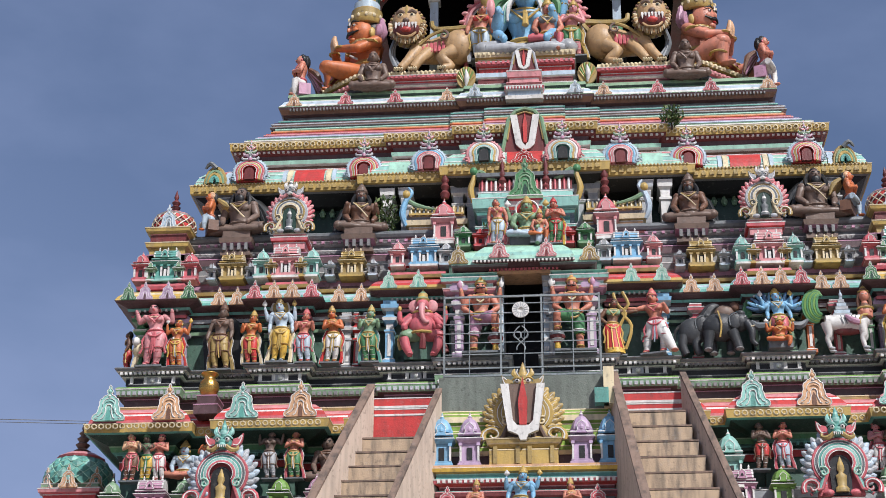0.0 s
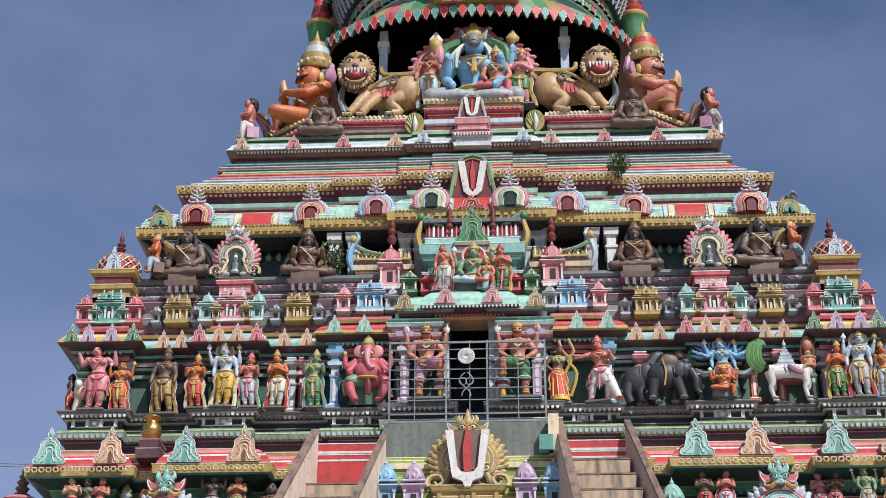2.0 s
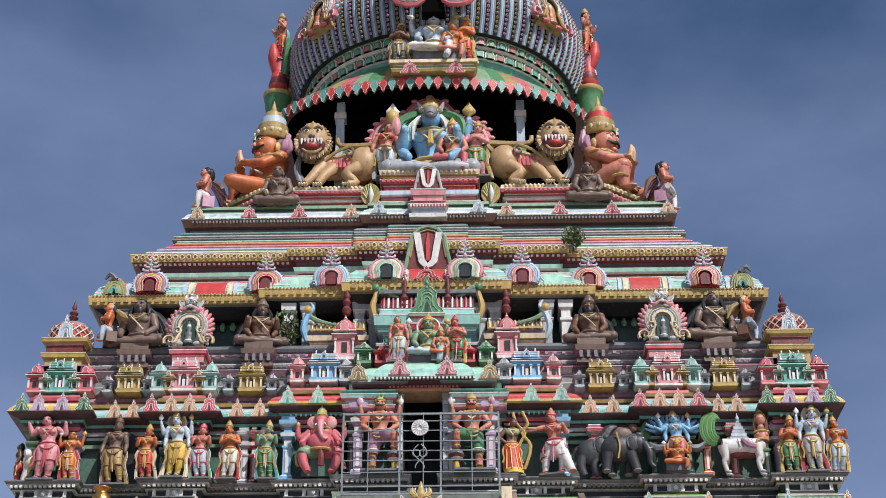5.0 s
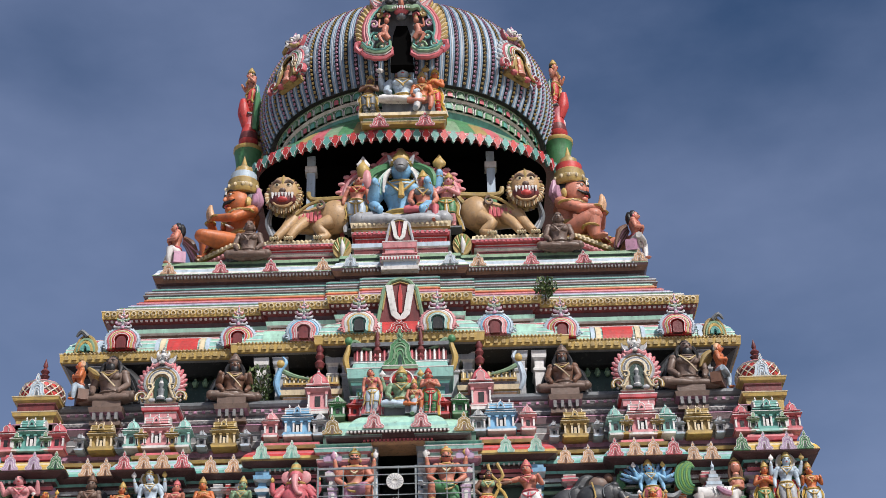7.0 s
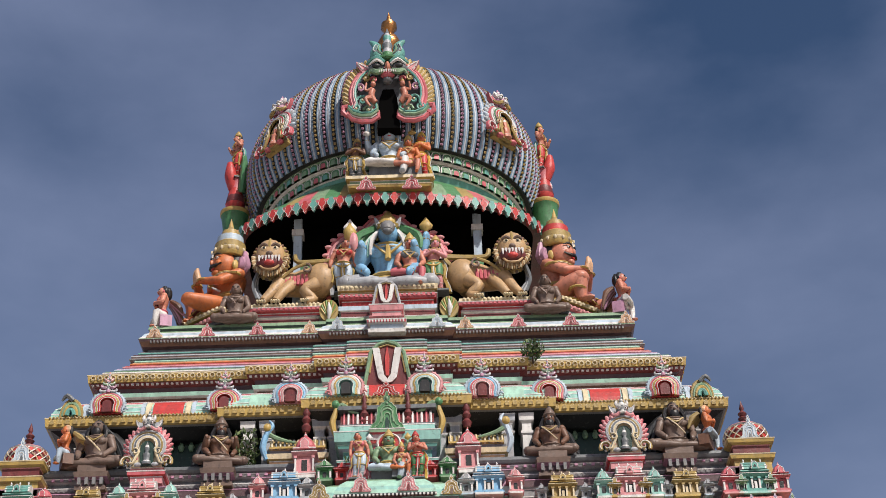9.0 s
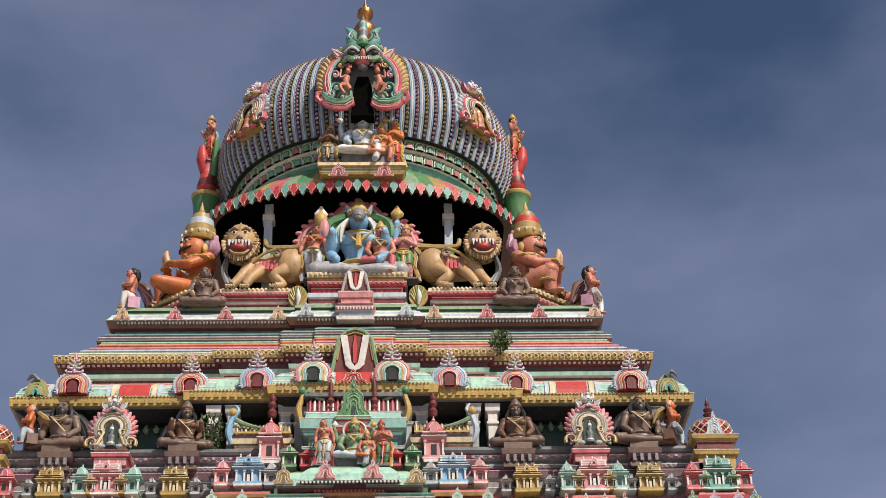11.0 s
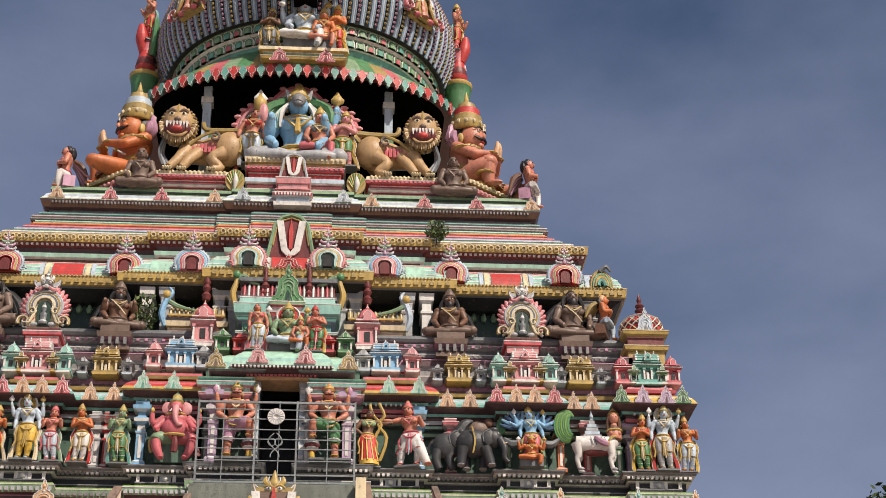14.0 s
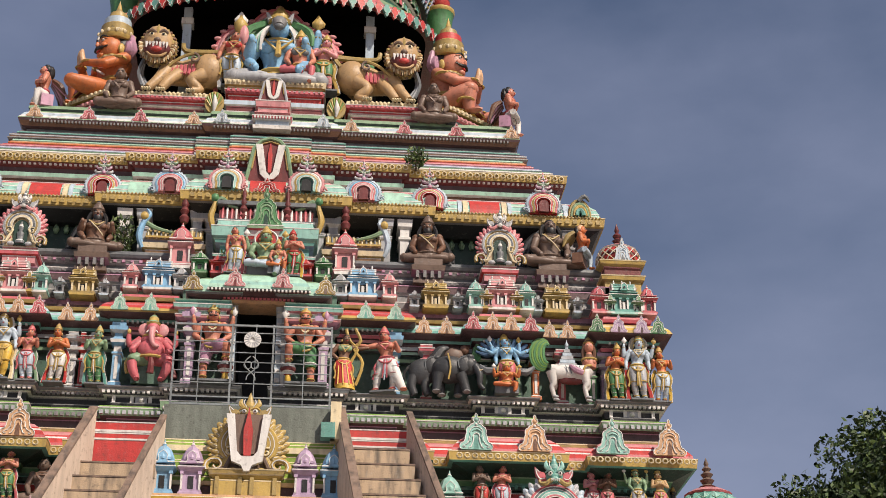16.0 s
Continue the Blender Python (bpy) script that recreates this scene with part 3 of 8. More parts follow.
        s.tube([(sg * 0.03, -0.16, 1.01), (sg * 0.07, -0.165, 1.08), (sg * 0.06, -0.15, 1.14)], [0.008, 0.008, 0.004], "white", 4)
    s.lathe([(0.05, 0.98), (0.065, 1.03), (0.055, 1.09), (0.035, 1.14), (0.03, 1.17), (0.004, 1.25)], [face, trim_of(face), face, trim_of(face), face], (0, -0.12, 0), 9)
    for k in range(-2, 3):
        s.tube([(k * 0.026, -0.235, 0.865), (k * 0.026, -0.24, 0.825)], [0.012, 0.003], "white", 5)
    return s.mesh("flame_arch", True)


def nasi_mesh(bands, crest, hole):
    """Striped horseshoe gable, 1 wide and 1.2 high: closing bands, curled feet and a dark floral crest."""
    s = Solid()
    for i, c in enumerate(bands):
        r = 0.45 - 0.075 * i
        p = [(r * 0.9, 0.02)] + arc(0, 0.32, r, r * 0.95, -25, 205, 18) + [(-r * 0.9, 0.02)]
        s.tube(line3(p, -0.10 - 0.02 * i), 0.042, c, 7)
        s.tube(line3([(x * 0.9, 0.3 + (z - 0.3) * 0.9) for x, z in p], -0.14 - 0.02 * i), 0.01, "white", 4)
    s.plate(arc(0, 0.32, 0.42, 0.4, 0, 180, 14) + [(-0.38, 0.0), (0.38, 0.0)], -0.09, 0.1, bands[-1])
    rin = 0.45 - 0.075 * len(bands) - 0.02
    # the hole is a flat plate, its shade given by dark paint
    s.plate(arc(0, 0.28, rin, rin * 1.1, 0, 180, 8) + [(-rin, 0.02), (rin, 0.02)], -0.21, -0.05, hole)
    for sg in (-1, 1):
        sc = [(sg * (0.47 + 0.09 * (1 - k / 13) * math.cos(k * 0.55)), 0.1 + 0.09 * (1 - k / 13) * math.sin(k * 0.55)) for k in range(12)]
        s.tube(line3(sc, -0.13), 0.028, bands[0], 6)
        for q, (w, z, c) in enumerate(((0.24, 0.74, "grey"), (0.2, 0.83, "mauve"), (0.16, 0.91, "sage"), (0.11, 0.99, "pink"))):
            s.tube([(sg * 0.02, -0.14, z), (sg * w * 0.6, -0.16, z - 0.012), (sg * w, -0.15, z + 0.025), (sg * w * 0.86, -0.15, z + 0.06)], [0.032, 0.03, 0.022, 0.008], c, 6)
            s.tube([(sg * 0.03, -0.175, z), (sg * w * 0.6, -0.19, z - 0.008), (sg * w, -0.17, z + 0.025)], [0.006, 0.007, 0.004], "white", 4)
            s.ball((sg * 0.035, -0.185, z + 0.03), 0.02, "white" if q % 2 else crest, 6, 4)
        for k in range(9):
            a = radians(-20 + 100 * k / 8)
            s.ball((sg * 0.49 * math.cos(a), -0.08, 0.32 + 0.47 * math.sin(a)), (0.035, 0.03, 0.035), bands[0], 6, 4)
    s.lathe([(0.06, 0.7), (0.075, 0.76), (0.04, 0.8), (0.06, 0.86), (0.035, 0.9), (0.05, 0.95), (0.028, 0.99), (0.042, 1.04), (0.02, 1.09), (0.028, 1.13), (0.004, 1.2)], ["mauve", "grey", crest, "sage", "grey", "pink", crest, "mauve", "grey", "pink"], (0, -0.14, 0), 8)
    s.v = [(x, y, z if z < 0.72 else 0.72 + (z - 0.72) * 1.5) for x, y, z in s.v]
    return s.mesh("horseshoe_gable", True)


def trim_of(c):
    return {"rose": "pink", "gold": "ochre", "paleblue": "grey", "teal": "aqua", "green": "sage", "ochre": "gold", "grey": "paleblue", "red": "rose"}.get(c, "white")


def shrine_mesh(kind, body, roof, trim, w, h, d, deep="soot"):
    """Model shrine: stepped foot, pilasters round a dark niche, cornice, then a barrel (sala) or dome (kuta) roof with gables and buds."""
    s = Solid()
    zb = 0.42 * h
    course(s, [(0, 0.02), (0.05 * h, 0.02), (0.06 * h, 0.0), (0.10 * h, 0.0)], [body, body, body], -w / 2, w / 2, 0.0, d)
    s.box(-w * 0.42, w * 0.42, 0.05, d, 0.08 * h, zb, body)
    # deep panels, here and on the gable, paint recess shade onto flat fronts
    s.box(-w * 0.13, w * 0.13, 0.035, 0.06, 0.12 * h, zb * 0.82, deep)
    n = 4 if kind == "sala" else 2
    for k in range(n):
        x = -w * 0.42 + w * 0.84 * k / (n - 1)
        s.box(x - 0.016, x + 0.016, 0.0, 0.06, 0.09 * h, zb, trim)
        s.box(x - 0.03, x + 0.03, -0.01, 0.07, zb - 0.05 * h, zb, body)
    if kind == "sala":
        s.box(-w * 0.05, w * 0.05, 0.02, 0.08, 0.1 * h, zb * 0.72, trim)
    course(s, [(zb, -0.02), (zb + 0.05 * h, 0.03), (zb + 0.07 * h, 0.045), (zb + 0.085 * h, 0.045), (zb + 0.1 * h, 0.01), (zb + 0.13 * h, 0.0), (zb + 0.15 * h, 0.02), (zb + 0.17 * h, 0.02), (zb + 0.2 * h, -0.02)],
           [body, body, trim, body, deep, body, trim_of(body), body], -w / 2, w / 2, 0.0, d, fine=False)
    s.box(-w * 0.5, w * 0.5, -0.03, d, -0.05 * h, 0.012 * h, trim_of(body))
    z1 = zb + 0.2 * h
    body_mesh = s.mesh("model_shrine", False)
    s = Solid()
    if kind == "sala":
        rr = 0.24 * h
        a = [(0.5 * d - (0.5 * d + 0.03) * math.cos(t), z1 + rr * math.sin(t)) for t in [math.pi * k / 10 for k in range(11)]]
        hw = w * 0.46
        rs = [[(x, y, z) for y, z in a] for x in (-hw, -hw + 0.03, hw - 0.03, hw)]
        s.rings(rs, [trim, roof, trim])
        for y, z in a[1:5]:                     # fine ribs along the barrel
            s.tube([(-hw, y - 0.004, z + 0.004), (hw, y - 0.004, z + 0.004)], 0.006, trim_of(roof), 4)
        for sg in (-1, 0, 1):
            s.lathe([(0.02, 0), (0.03, 0.02), (0.012, 0.04), (0.02, 0.06), (0.004, 0.10)], trim, (sg * hw * 0.7, 0.45 * d, z1 + rr - 0.01), 7)
        g = 0.2 * h
        out = [(g * x, z1 - 0.03 * h + g * z) for x, z in [(0, 1.05), (0.2, 0.9), (0.42, 0.6), (0.34, 0.3), (0.5, 0.1), (0.45, 0), (-0.45, 0), (-0.5, 0.1), (-0.34, 0.3), (-0.42, 0.6), (-0.2, 0.9)]]
        s.plate(out, -0.08, 0.0, body)
        s.tube(line3(out[:6], -0.08), 0.008, trim, 5)
        s.tube(line3([out[0]] + out[6:][::-1], -0.08), 0.008, trim, 5)
        s.plate(arc(0, z1 + 0.12 * g, 0.16 * g, 0.3 * g, 0, 180, 6), -0.09, -0.07, deep)
    else:
        rr = w * 0.48
        s.lathe([(rr * 1.08, 0), (rr * 1.1, 0.04 * h), (rr * 0.98, 0.10 * h), (rr * 0.8, 0.18 * h), (rr * 0.5, 0.25 * h), (rr * 0.2, 0.28 * h), (rr * 0.22, 0.31 * h), (rr * 0.1, 0.34 * h), (0.004, 0.4 * h)],
                [roof, roof, roof, roof, roof, roof, trim, roof], (0, 0.5 * d, z1), 8)
        g = 0.2 * h
        out = [(g * x, z1 - 0.06 * h + g * z) for x, z in [(0, 1.1), (0.4, 0.7), (0.34, 0.3), (0.5, 0), (-0.5, 0), (-0.34, 0.3), (-0.4, 0.7)]]
        s.plate(out, -0.04, 0.06, body)
        s.tube(line3(out[:4], -0.04), 0.006, trim, 5)
        s.tube(line3([out[0]] + out[4:][::-1], -0.04), 0.006, trim, 5)
    return body_mesh, s.mesh("shrine_roof", False)


SHRINES = {}


def shrine(parent, kind, x, y, z, w, h, body, roof=None, trim="white", d=0.3):
    key = (kind, body, roof, trim, w, h, d)
    if key not in SHRINES:
        SHRINES[key] = shrine_mesh(kind, body, roof or body, trim, w, h, d)
    ob = part("model_shrine", SHRINES[key][0], parent, f"{body} model shrine with {'barrel' if kind == 'sala' else 'domed'} roof", at=pose(x, y, z))
    part("shrine_roof", SHRINES[key][1], ob)
    return ob


def pilaster(parent, x, y, z0, z1, w, col, trim="white"):
    s = Solid()
    h = z1 - z0
    course(s, [(z0, 0.04), (z0 + 0.06 * h, 0.04), (z0 + 0.09 * h, 0.0), (z0 + 0.5 * h, 0.0), (z0 + 0.51 * h, 0.02), (z0 + 0.54 * h, 0.02), (z0 + 0.55 * h, -0.01), (z0 + 0.64 * h, -0.01), (z0 + 0.68 * h, 0.05),
               (z0 + 0.73 * h, 0.06), (z0 + 0.77 * h, 0.0), (z0 + 0.84 * h, -0.01), (z0 + 0.87 * h, 0.08), (z0 + 0.93 * h, 0.09), (z0 + 0.94 * h, 0.05), (z1, 0.05)],
           [col, trim, col, trim, col, col, trim, col, trim, col, col, trim, col, trim, col], x - w / 2, x + w / 2, y, y + 0.2)
    s.box(x - w * 0.2, x + w * 0.2, y - 0.012, y + 0.05, z0 + 0.12 * h, z0 + 0.47 * h, trim)
    return part("pilaster", s, parent, f"{col} pilaster with a cushioned capital")


# ---- statues ----
def tubes(s, pts, r, mat, n=8):
    s.tube(pts, r, mat, n)
    s.ball(pts[-1], r[-1] * 1.05, mat, 7, 4)


def hoop(s, at, rx, ry, t, mat):
    s.tube([(at[0] + rx * math.cos(a * math.pi / 6), at[1] + ry * math.sin(a * math.pi / 6), at[2]) for a in range(13)], t, mat, 5, False)


def body_of(s, dz, skin, cloth, orn, crown, hair, arms, crown_h=0.15, belly=0.0, head=True, chest=None):
    """Trunk, arms, head and crown of a plain figure of height 1 that faces -y; dz lowers it for a seated one."""
    c = lambda z: z - dz
    s.lathe([(0.085, c(0.42)), (0.116, c(0.46)), (0.113, c(0.505)), (0.09 + belly * 0.4, c(0.55)), (0.078 + belly * 0.8, c(0.59)), (0.088 + belly, c(0.63)), (0.115 + belly * 0.4, c(0.69)), (0.126, c(0.73)), (0.11, c(0.765)), (0.052, c(0.79)),
             (0.043, c(0.815))], [cloth, cloth, orn, skin, skin, skin, chest or skin, chest or skin, skin, skin], (0, 0, 0), 14, None, 0.64)
    for sg in (-1, 1):
        s.ball((sg * 0.052, -0.052, c(0.7)), (0.056, 0.036, 0.044), chest or skin, 9, 6)
        s.tube([(sg * 0.08, -0.05, c(0.765)), (sg * 0.055, -0.088, c(0.71)), (0.0, -0.085, c(0.655))], [0.006, 0.007, 0.009], orn, 5)
    s.ball((0, -0.084, c(0.648)), (0.016, 0.01, 0.02), orn, 6, 4)
    s.tube([(-0.1, -0.045, c(0.5)), (-0.05, -0.09, c(0.44)), (0, -0.098, c(0.425)), (0.05, -0.09, c(0.44)), (0.1, -0.045, c(0.5))], [0.01, 0.013, 0.015, 0.013, 0.01], orn, 6)
    hoop(s, (0, -0.004, c(0.755)), 0.085, 0.066, 0.013, orn)
    hoop(s, (0, -0.012, c(0.725)), 0.095, 0.074, 0.007, orn if orn in ("umber", "brown") else "cream")
    hoop(s, (0, 0, c(0.535)), 0.097, 0.068, 0.014, orn)
    if head:
        s.ball((0, -0.014, c(0.862)), (0.06, 0.066, 0.074), skin, 10, 7)
        s.ball((0, 0.02, c(0.876)), (0.07, 0.062, 0.07), hair, 10, 6)
        s.ball((0, 0.03, c(0.8)), (0.07, 0.03, 0.07), hair, 8, 5)
        s.ball((0, -0.08, c(0.856)), (0.012, 0.014, 0.016), skin, 6, 4)
        s.ball((0, -0.074, c(0.832)), (0.018, 0.008, 0.007), "red" if skin != "umber" else "brown", 6, 4)
        for sg in (-1, 1):
            s.ball((sg * 0.024, -0.07, c(0.872)), (0.014, 0.008, 0.007), "white" if skin != "umber" else "brown", 6, 4)
            s.ball((sg * 0.024, -0.077, c(0.872)), (0.006, 0.004, 0.006), "black", 5, 3)
            s.tube([(sg * 0.01, -0.074, c(0.884)), (sg * 0.026, -0.072, c(0.889)), (sg * 0.042, -0.062, c(0.884))], [0.003, 0.005, 0.003], "black", 4)
        for sg in (-1, 1):
            s.ball((sg * 0.066, -0.006, c(0.846)), (0.013, 0.013, 0.026), orn, 6, 4)
        if crown:
            k = crown_h / 0.15
            s.lathe([(0.066, 0), (0.076, 0.018 * k), (0.062, 0.03 * k), (0.062, 0.055 * k), (0.048, 0.065 * k), (0.046, 0.088 * k), (0.03, 0.1 * k), (0.026, 0.12 * k), (0.004, 0.15 * k)],
                    [orn, crown, orn, crown, orn, crown, orn, crown], (0, 0.004, c(0.905)), 10)
        else:
            s.ball((0, 0.01, c(0.915)), (0.05, 0.05, 0.05), hair, 8, 5)
    for a in arms:
        for sg in ((-1, 1) if a in ("down", "pray", "raise", "hip", "lap", "out", "bless") else (1,) if a.startswith("r") else (-1,)):
            k = a.split("_")[-1]
            sh = (sg * 0.118, 0.0, c(0.745))
            el, ha = {"down": ((0.165, 0.01, 0.6), (0.17, -0.05, 0.475)), "pray": ((0.16, -0.03, 0.625), (0.012, -0.115, 0.675)), "raise": ((0.2, 0.02, 0.68), (0.22, -0.03, 0.83)),
                      "hip": ((0.2, 0.0, 0.615), (0.105, -0.05, 0.53)), "lap": ((0.165, -0.02, 0.61), (0.12, -0.13, 0.5)), "out": ((0.22, -0.02, 0.66), (0.31, -0.06, 0.7)),
                      "bless": ((0.165, -0.03, 0.62), (0.15, -0.11, 0.72)), "bow": ((0.22, -0.03, 0.72), (0.36, -0.06, 0.74)), "up": ((0.18, 0, 0.86), (0.12, -0.02, 0.98))}[k]
            el, ha = (sg * el[0], el[1], c(el[2])), (sg * ha[0], ha[1], c(ha[2]))
            s.ball(sh, (0.048, 0.045, 0.046), skin, 9, 6)
            s.tube([sh, Vector(sh).lerp(Vector(el), 0.45), el], [0.038, 0.042, 0.031], skin, 8)
            s.ball(el, 0.03, skin, 6, 4)
            s.tube([el, Vector(el).lerp(Vector(ha), 0.35), ha], [0.031, 0.034, 0.021], skin, 8)
            s.ball(ha, (0.022, 0.022, 0.034), skin, 6, 4)
            if k == "raise" and crown:                   # an emblem above the raised hand
                s.lathe([(0.008, 0), (0.012, 0.03), (0.036, 0.045), (0.04, 0.07), (0.02, 0.1), (0.004, 0.13)], orn if sg > 0 else "white", (ha[0], ha[1] + 0.01, ha[2] + 0.02), 9, None, 0.5)
            up = Vector(sh).lerp(Vector(el), 0.5)
            s.ball(up, (0.04, 0.04, 0.016), orn, 7, 4)
            s.ball(Vector(el).lerp(Vector(ha), 0.82), (0.028, 0.028, 0.016), orn, 7, 4)


def legs_stand(s, skin, cloth, orn, long=True, stride=0.0, trim="white"):
    for sg in (-1, 1):
        x0, x1 = sg * (0.06 + stride), sg * 0.055
        low = cloth if long else skin
        bend = -0.03 if sg > 0 else 0.0
        s.tube([(x0, 0.0, 0.025), (x0 * 0.98, 0.008, 0.1), (x0, 0.004 + bend * 0.5, 0.17), (x0, -0.012 + bend, 0.26)], [0.03, 0.04, 0.052, 0.05], low, 9)
        s.tube([(x0, -0.012 + bend, 0.25), (x1 * 1.08, -0.008 + bend * 0.6, 0.34), (x1 * 1.1, 0, 0.44), (x1, 0, 0.5)], [0.052, 0.072, 0.082, 0.07], cloth, 10)
        s.ball((x0, -0.04, 0.02), (0.034, 0.066, 0.024), skin, 8, 4)
        hoop(s, (x0, 0, 0.06), 0.037, 0.037, 0.01, orn)
        hoop(s, (x0, -0.008 + bend, 0.27), 0.058, 0.058, 0.008, orn)
        for q in range(4):                      # pleats that fall obliquely round the leg
            z = 0.13 + 0.085 * q
            w = 0.05 + 0.05 * max(0.0, z - 0.16)
            s.tube([(x0 - w, -0.01, z + 0.02), (x0, -w - 0.006 + bend, z - 0.012), (x0 + w, -0.01, z + 0.02)], 0.0042, trim, 4)
    for q in (-1, 0, 1):
        s.tube([(0.006 * q, -0.075, 0.49), (0.016 * q, -0.088, 0.36), (0.03 * q, -0.07, 0.17 + 0.03 * abs(q))], [0.014, 0.016, 0.008], orn if q else trim, 6)
    for sg in (-1, 1):                          # knotted cloth ends at the hips
        s.tube([(sg * 0.11, -0.03, 0.48), (sg * 0.15, -0.04, 0.38), (sg * 0.135, -0.04, 0.28), (sg * 0.16, -0.03, 0.2)], [0.012, 0.016, 0.011, 0.018], orn, 6)


def sashes(s, mat, trim, spread=0.17, top=0.6):
    for sg in (-1, 1):
        p = [(sg * 0.1, 0.05, top), (sg * (spread - 0.01), 0.05, top - 0.14), (sg * (spread - 0.035), 0.05, top - 0.3), (sg * (spread - 0.005), 0.05, top - 0.46), (sg * spread, 0.05, 0.02)]
        s.tube(p, [0.026, 0.032, 0.024, 0.034, 0.04], mat, 6)
        s.tube([(x + sg * 0.03, y - 0.02, z) for x, y, z in p], [0.006] * 5, trim, 5)


def halo(s, z, r, mat, trim):
    s.plate(arc(0, z, r, r * 1.1, 0, 342, 19), 0.05, 0.08, mat)
    s.tube([(x, 0.05, zz) for x, zz in arc(0, z, r, r * 1.1, 0, 360, 20)], 0.014, trim, 5, False)


def statue(x, y, z, h, label, skin, cloth, orn="gold", crown="gold", hair="black", arms=("down",), pose_="stand", long=True, sash=None, ring_=None, turn=0.0, belly=0.0, crown_h=0.15,
           stride=0.0, chest=None, extra=None, wide=1.0, trim="white", seat="slate"):
    """A plain painted figure, one mesh."""
    s = Solid()
    top = 0.94 + crown_h * 0.75 if crown else 0.965
    if pose_ == "stand":
        legs_stand(s, skin, cloth, orn, long, stride, trim)
        body_of(s, 0.0, skin, cloth, orn, crown, hair, arms, crown_h, belly, chest=chest)
        s.box(-0.16, 0.16, -0.1, 0.1, -0.02, 0.006, "slate")
        dz = 0
    elif pose_ == "seat":
        dz = 0.40
        for sg in (-1, 1):
            s.tube([(sg * 0.05, 0.0, 0.06), (sg * 0.15, -0.05, 0.06), (sg * 0.235, -0.075, 0.05)], [0.075, 0.07, 0.055], cloth, 8)
            s.ball((sg * 0.235, -0.075, 0.055), 0.056, cloth, 7, 5)
            s.tube([(sg * 0.235, -0.075, 0.045), (sg * 0.11, -0.115, 0.035), (-sg * 0.03, -0.11, 0.03)], [0.044, 0.038, 0.026], cloth if long else skin, 8)
            s.ball((-sg * 0.06, -0.11, 0.03), (0.05, 0.025, 0.022), skin, 7, 4)
        s.ball((0, 0, 0.06), (0.14, 0.1, 0.06), cloth, 10, 5)
        body_of(s, dz, skin, cloth, orn, crown, hair, arms, crown_h, belly, chest=chest)
    elif pose_ in ("guard_right", "guard_left"):   # one leg planted, one foot set up on a club
        dz = 0
        k = 1 if pose_ == "guard_right" else -1
        s.tube([(-k * 0.085, 0, 0.02), (-k * 0.08, 0.005, 0.14), (-k * 0.075, -0.01, 0.25)], [0.032, 0.044, 0.042], skin, 9)
        s.tube([(-k * 0.075, -0.01, 0.25), (-k * 0.065, -0.005, 0.36), (-k * 0.05, 0, 0.48)], [0.06, 0.075, 0.085], cloth, 9)
        s.ball((-k * 0.095, -0.04, 0.02), (0.036, 0.066, 0.024), skin, 8, 4)
        s.tube([(k * 0.03, 0, 0.47), (k * 0.1, -0.1, 0.46), (k * 0.155, -0.14, 0.45)], [0.085, 0.08, 0.06], cloth, 9)
        s.ball((k * 0.16, -0.145, 0.45), 0.055, skin, 8, 5)
        s.tube([(k * 0.16, -0.145, 0.45), (k * 0.17, -0.12, 0.36), (k * 0.165, -0.1, 0.28)], [0.05, 0.046, 0.03], skin, 9)
        s.ball((k * 0.175, -0.14, 0.262), (0.036, 0.066, 0.026), skin, 8, 4)
        for up in (0.07, 0.1, 0.24):
            hoop(s, (-k * 0.08, 0, up), 0.044, 0.044, 0.009, orn)
        hoop(s, (k * 0.165, -0.11, 0.3), 0.04, 0.04, 0.009, orn)
        hoop(s, (-k * 0.07, 0, 0.29), 0.068, 0.07, 0.012, trim)
        s.lathe([(0.02, 0.0), (0.035, 0.04), (0.03, 0.1), (0.045, 0.11), (0.075, 0.14), (0.09, 0.18), (0.07, 0.23), (0.03, 0.25)],
                ["yellow", "yellow", "red", trim, "maroon", "slate", cloth], (k * 0.17, -0.13, 0.0), 12)
        body_of(s, 0.0, skin, cloth, orn, crown, hair, arms, crown_h, belly, chest=chest)
        for sg in (-1, 1):
            s.tube([(sg * 0.006, -0.082, 0.842), (sg * 0.03, -0.082, 0.838), (sg * 0.052, -0.066, 0.85)], [0.009, 0.01, 0.003], "black", 5)
            s.tube([(sg * 0.075, -0.045, 0.77), (sg * 0.05, -0.08, 0.7), (0.0, -0.1, 0.65)], [0.009, 0.009, 0.012], "cream", 5)
            s.ball((sg * 0.055, -0.075, 0.715), (0.05, 0.03, 0.035), skin, 8, 5)
            s.lathe([(0.01, 0), (0.028, 0.03), (0.032, 0.06), (0.014, 0.09), (0.004, 0.12)], "white" if sg * k > 0 else "mauve", (sg * 0.235, -0.03, 0.86), 8, None, 0.5)
        for r, c_ in ((0.135, "cream"), (0.115, "ochre"), (0.095, "cream")):
            s.tube([(a, 0.06, b) for a, b in arc(0, 0.85, r, r * 1.1, -40, 220, 16)], 0.013, c_, 5)
        s.box(-0.2, 0.26, -0.2, 0.1, -0.02, 0.006, "slate")
    else:                                     # royal ease: one leg folded, one hanging
        dz = 0.24
        s.tube([(-0.05, 0, 0.22), (-0.15, -0.06, 0.22), (-0.22, -0.08, 0.2)], [0.065, 0.06, 0.045], cloth, 8)
        s.tube([(-0.22, -0.08, 0.2), (-0.08, -0.12, 0.18), (0.04, -0.11, 0.17)], [0.045, 0.036, 0.026], cloth, 8)
        s.tube([(0.05, 0, 0.22), (0.14, -0.09, 0.24)], [0.065, 0.05], cloth, 8)
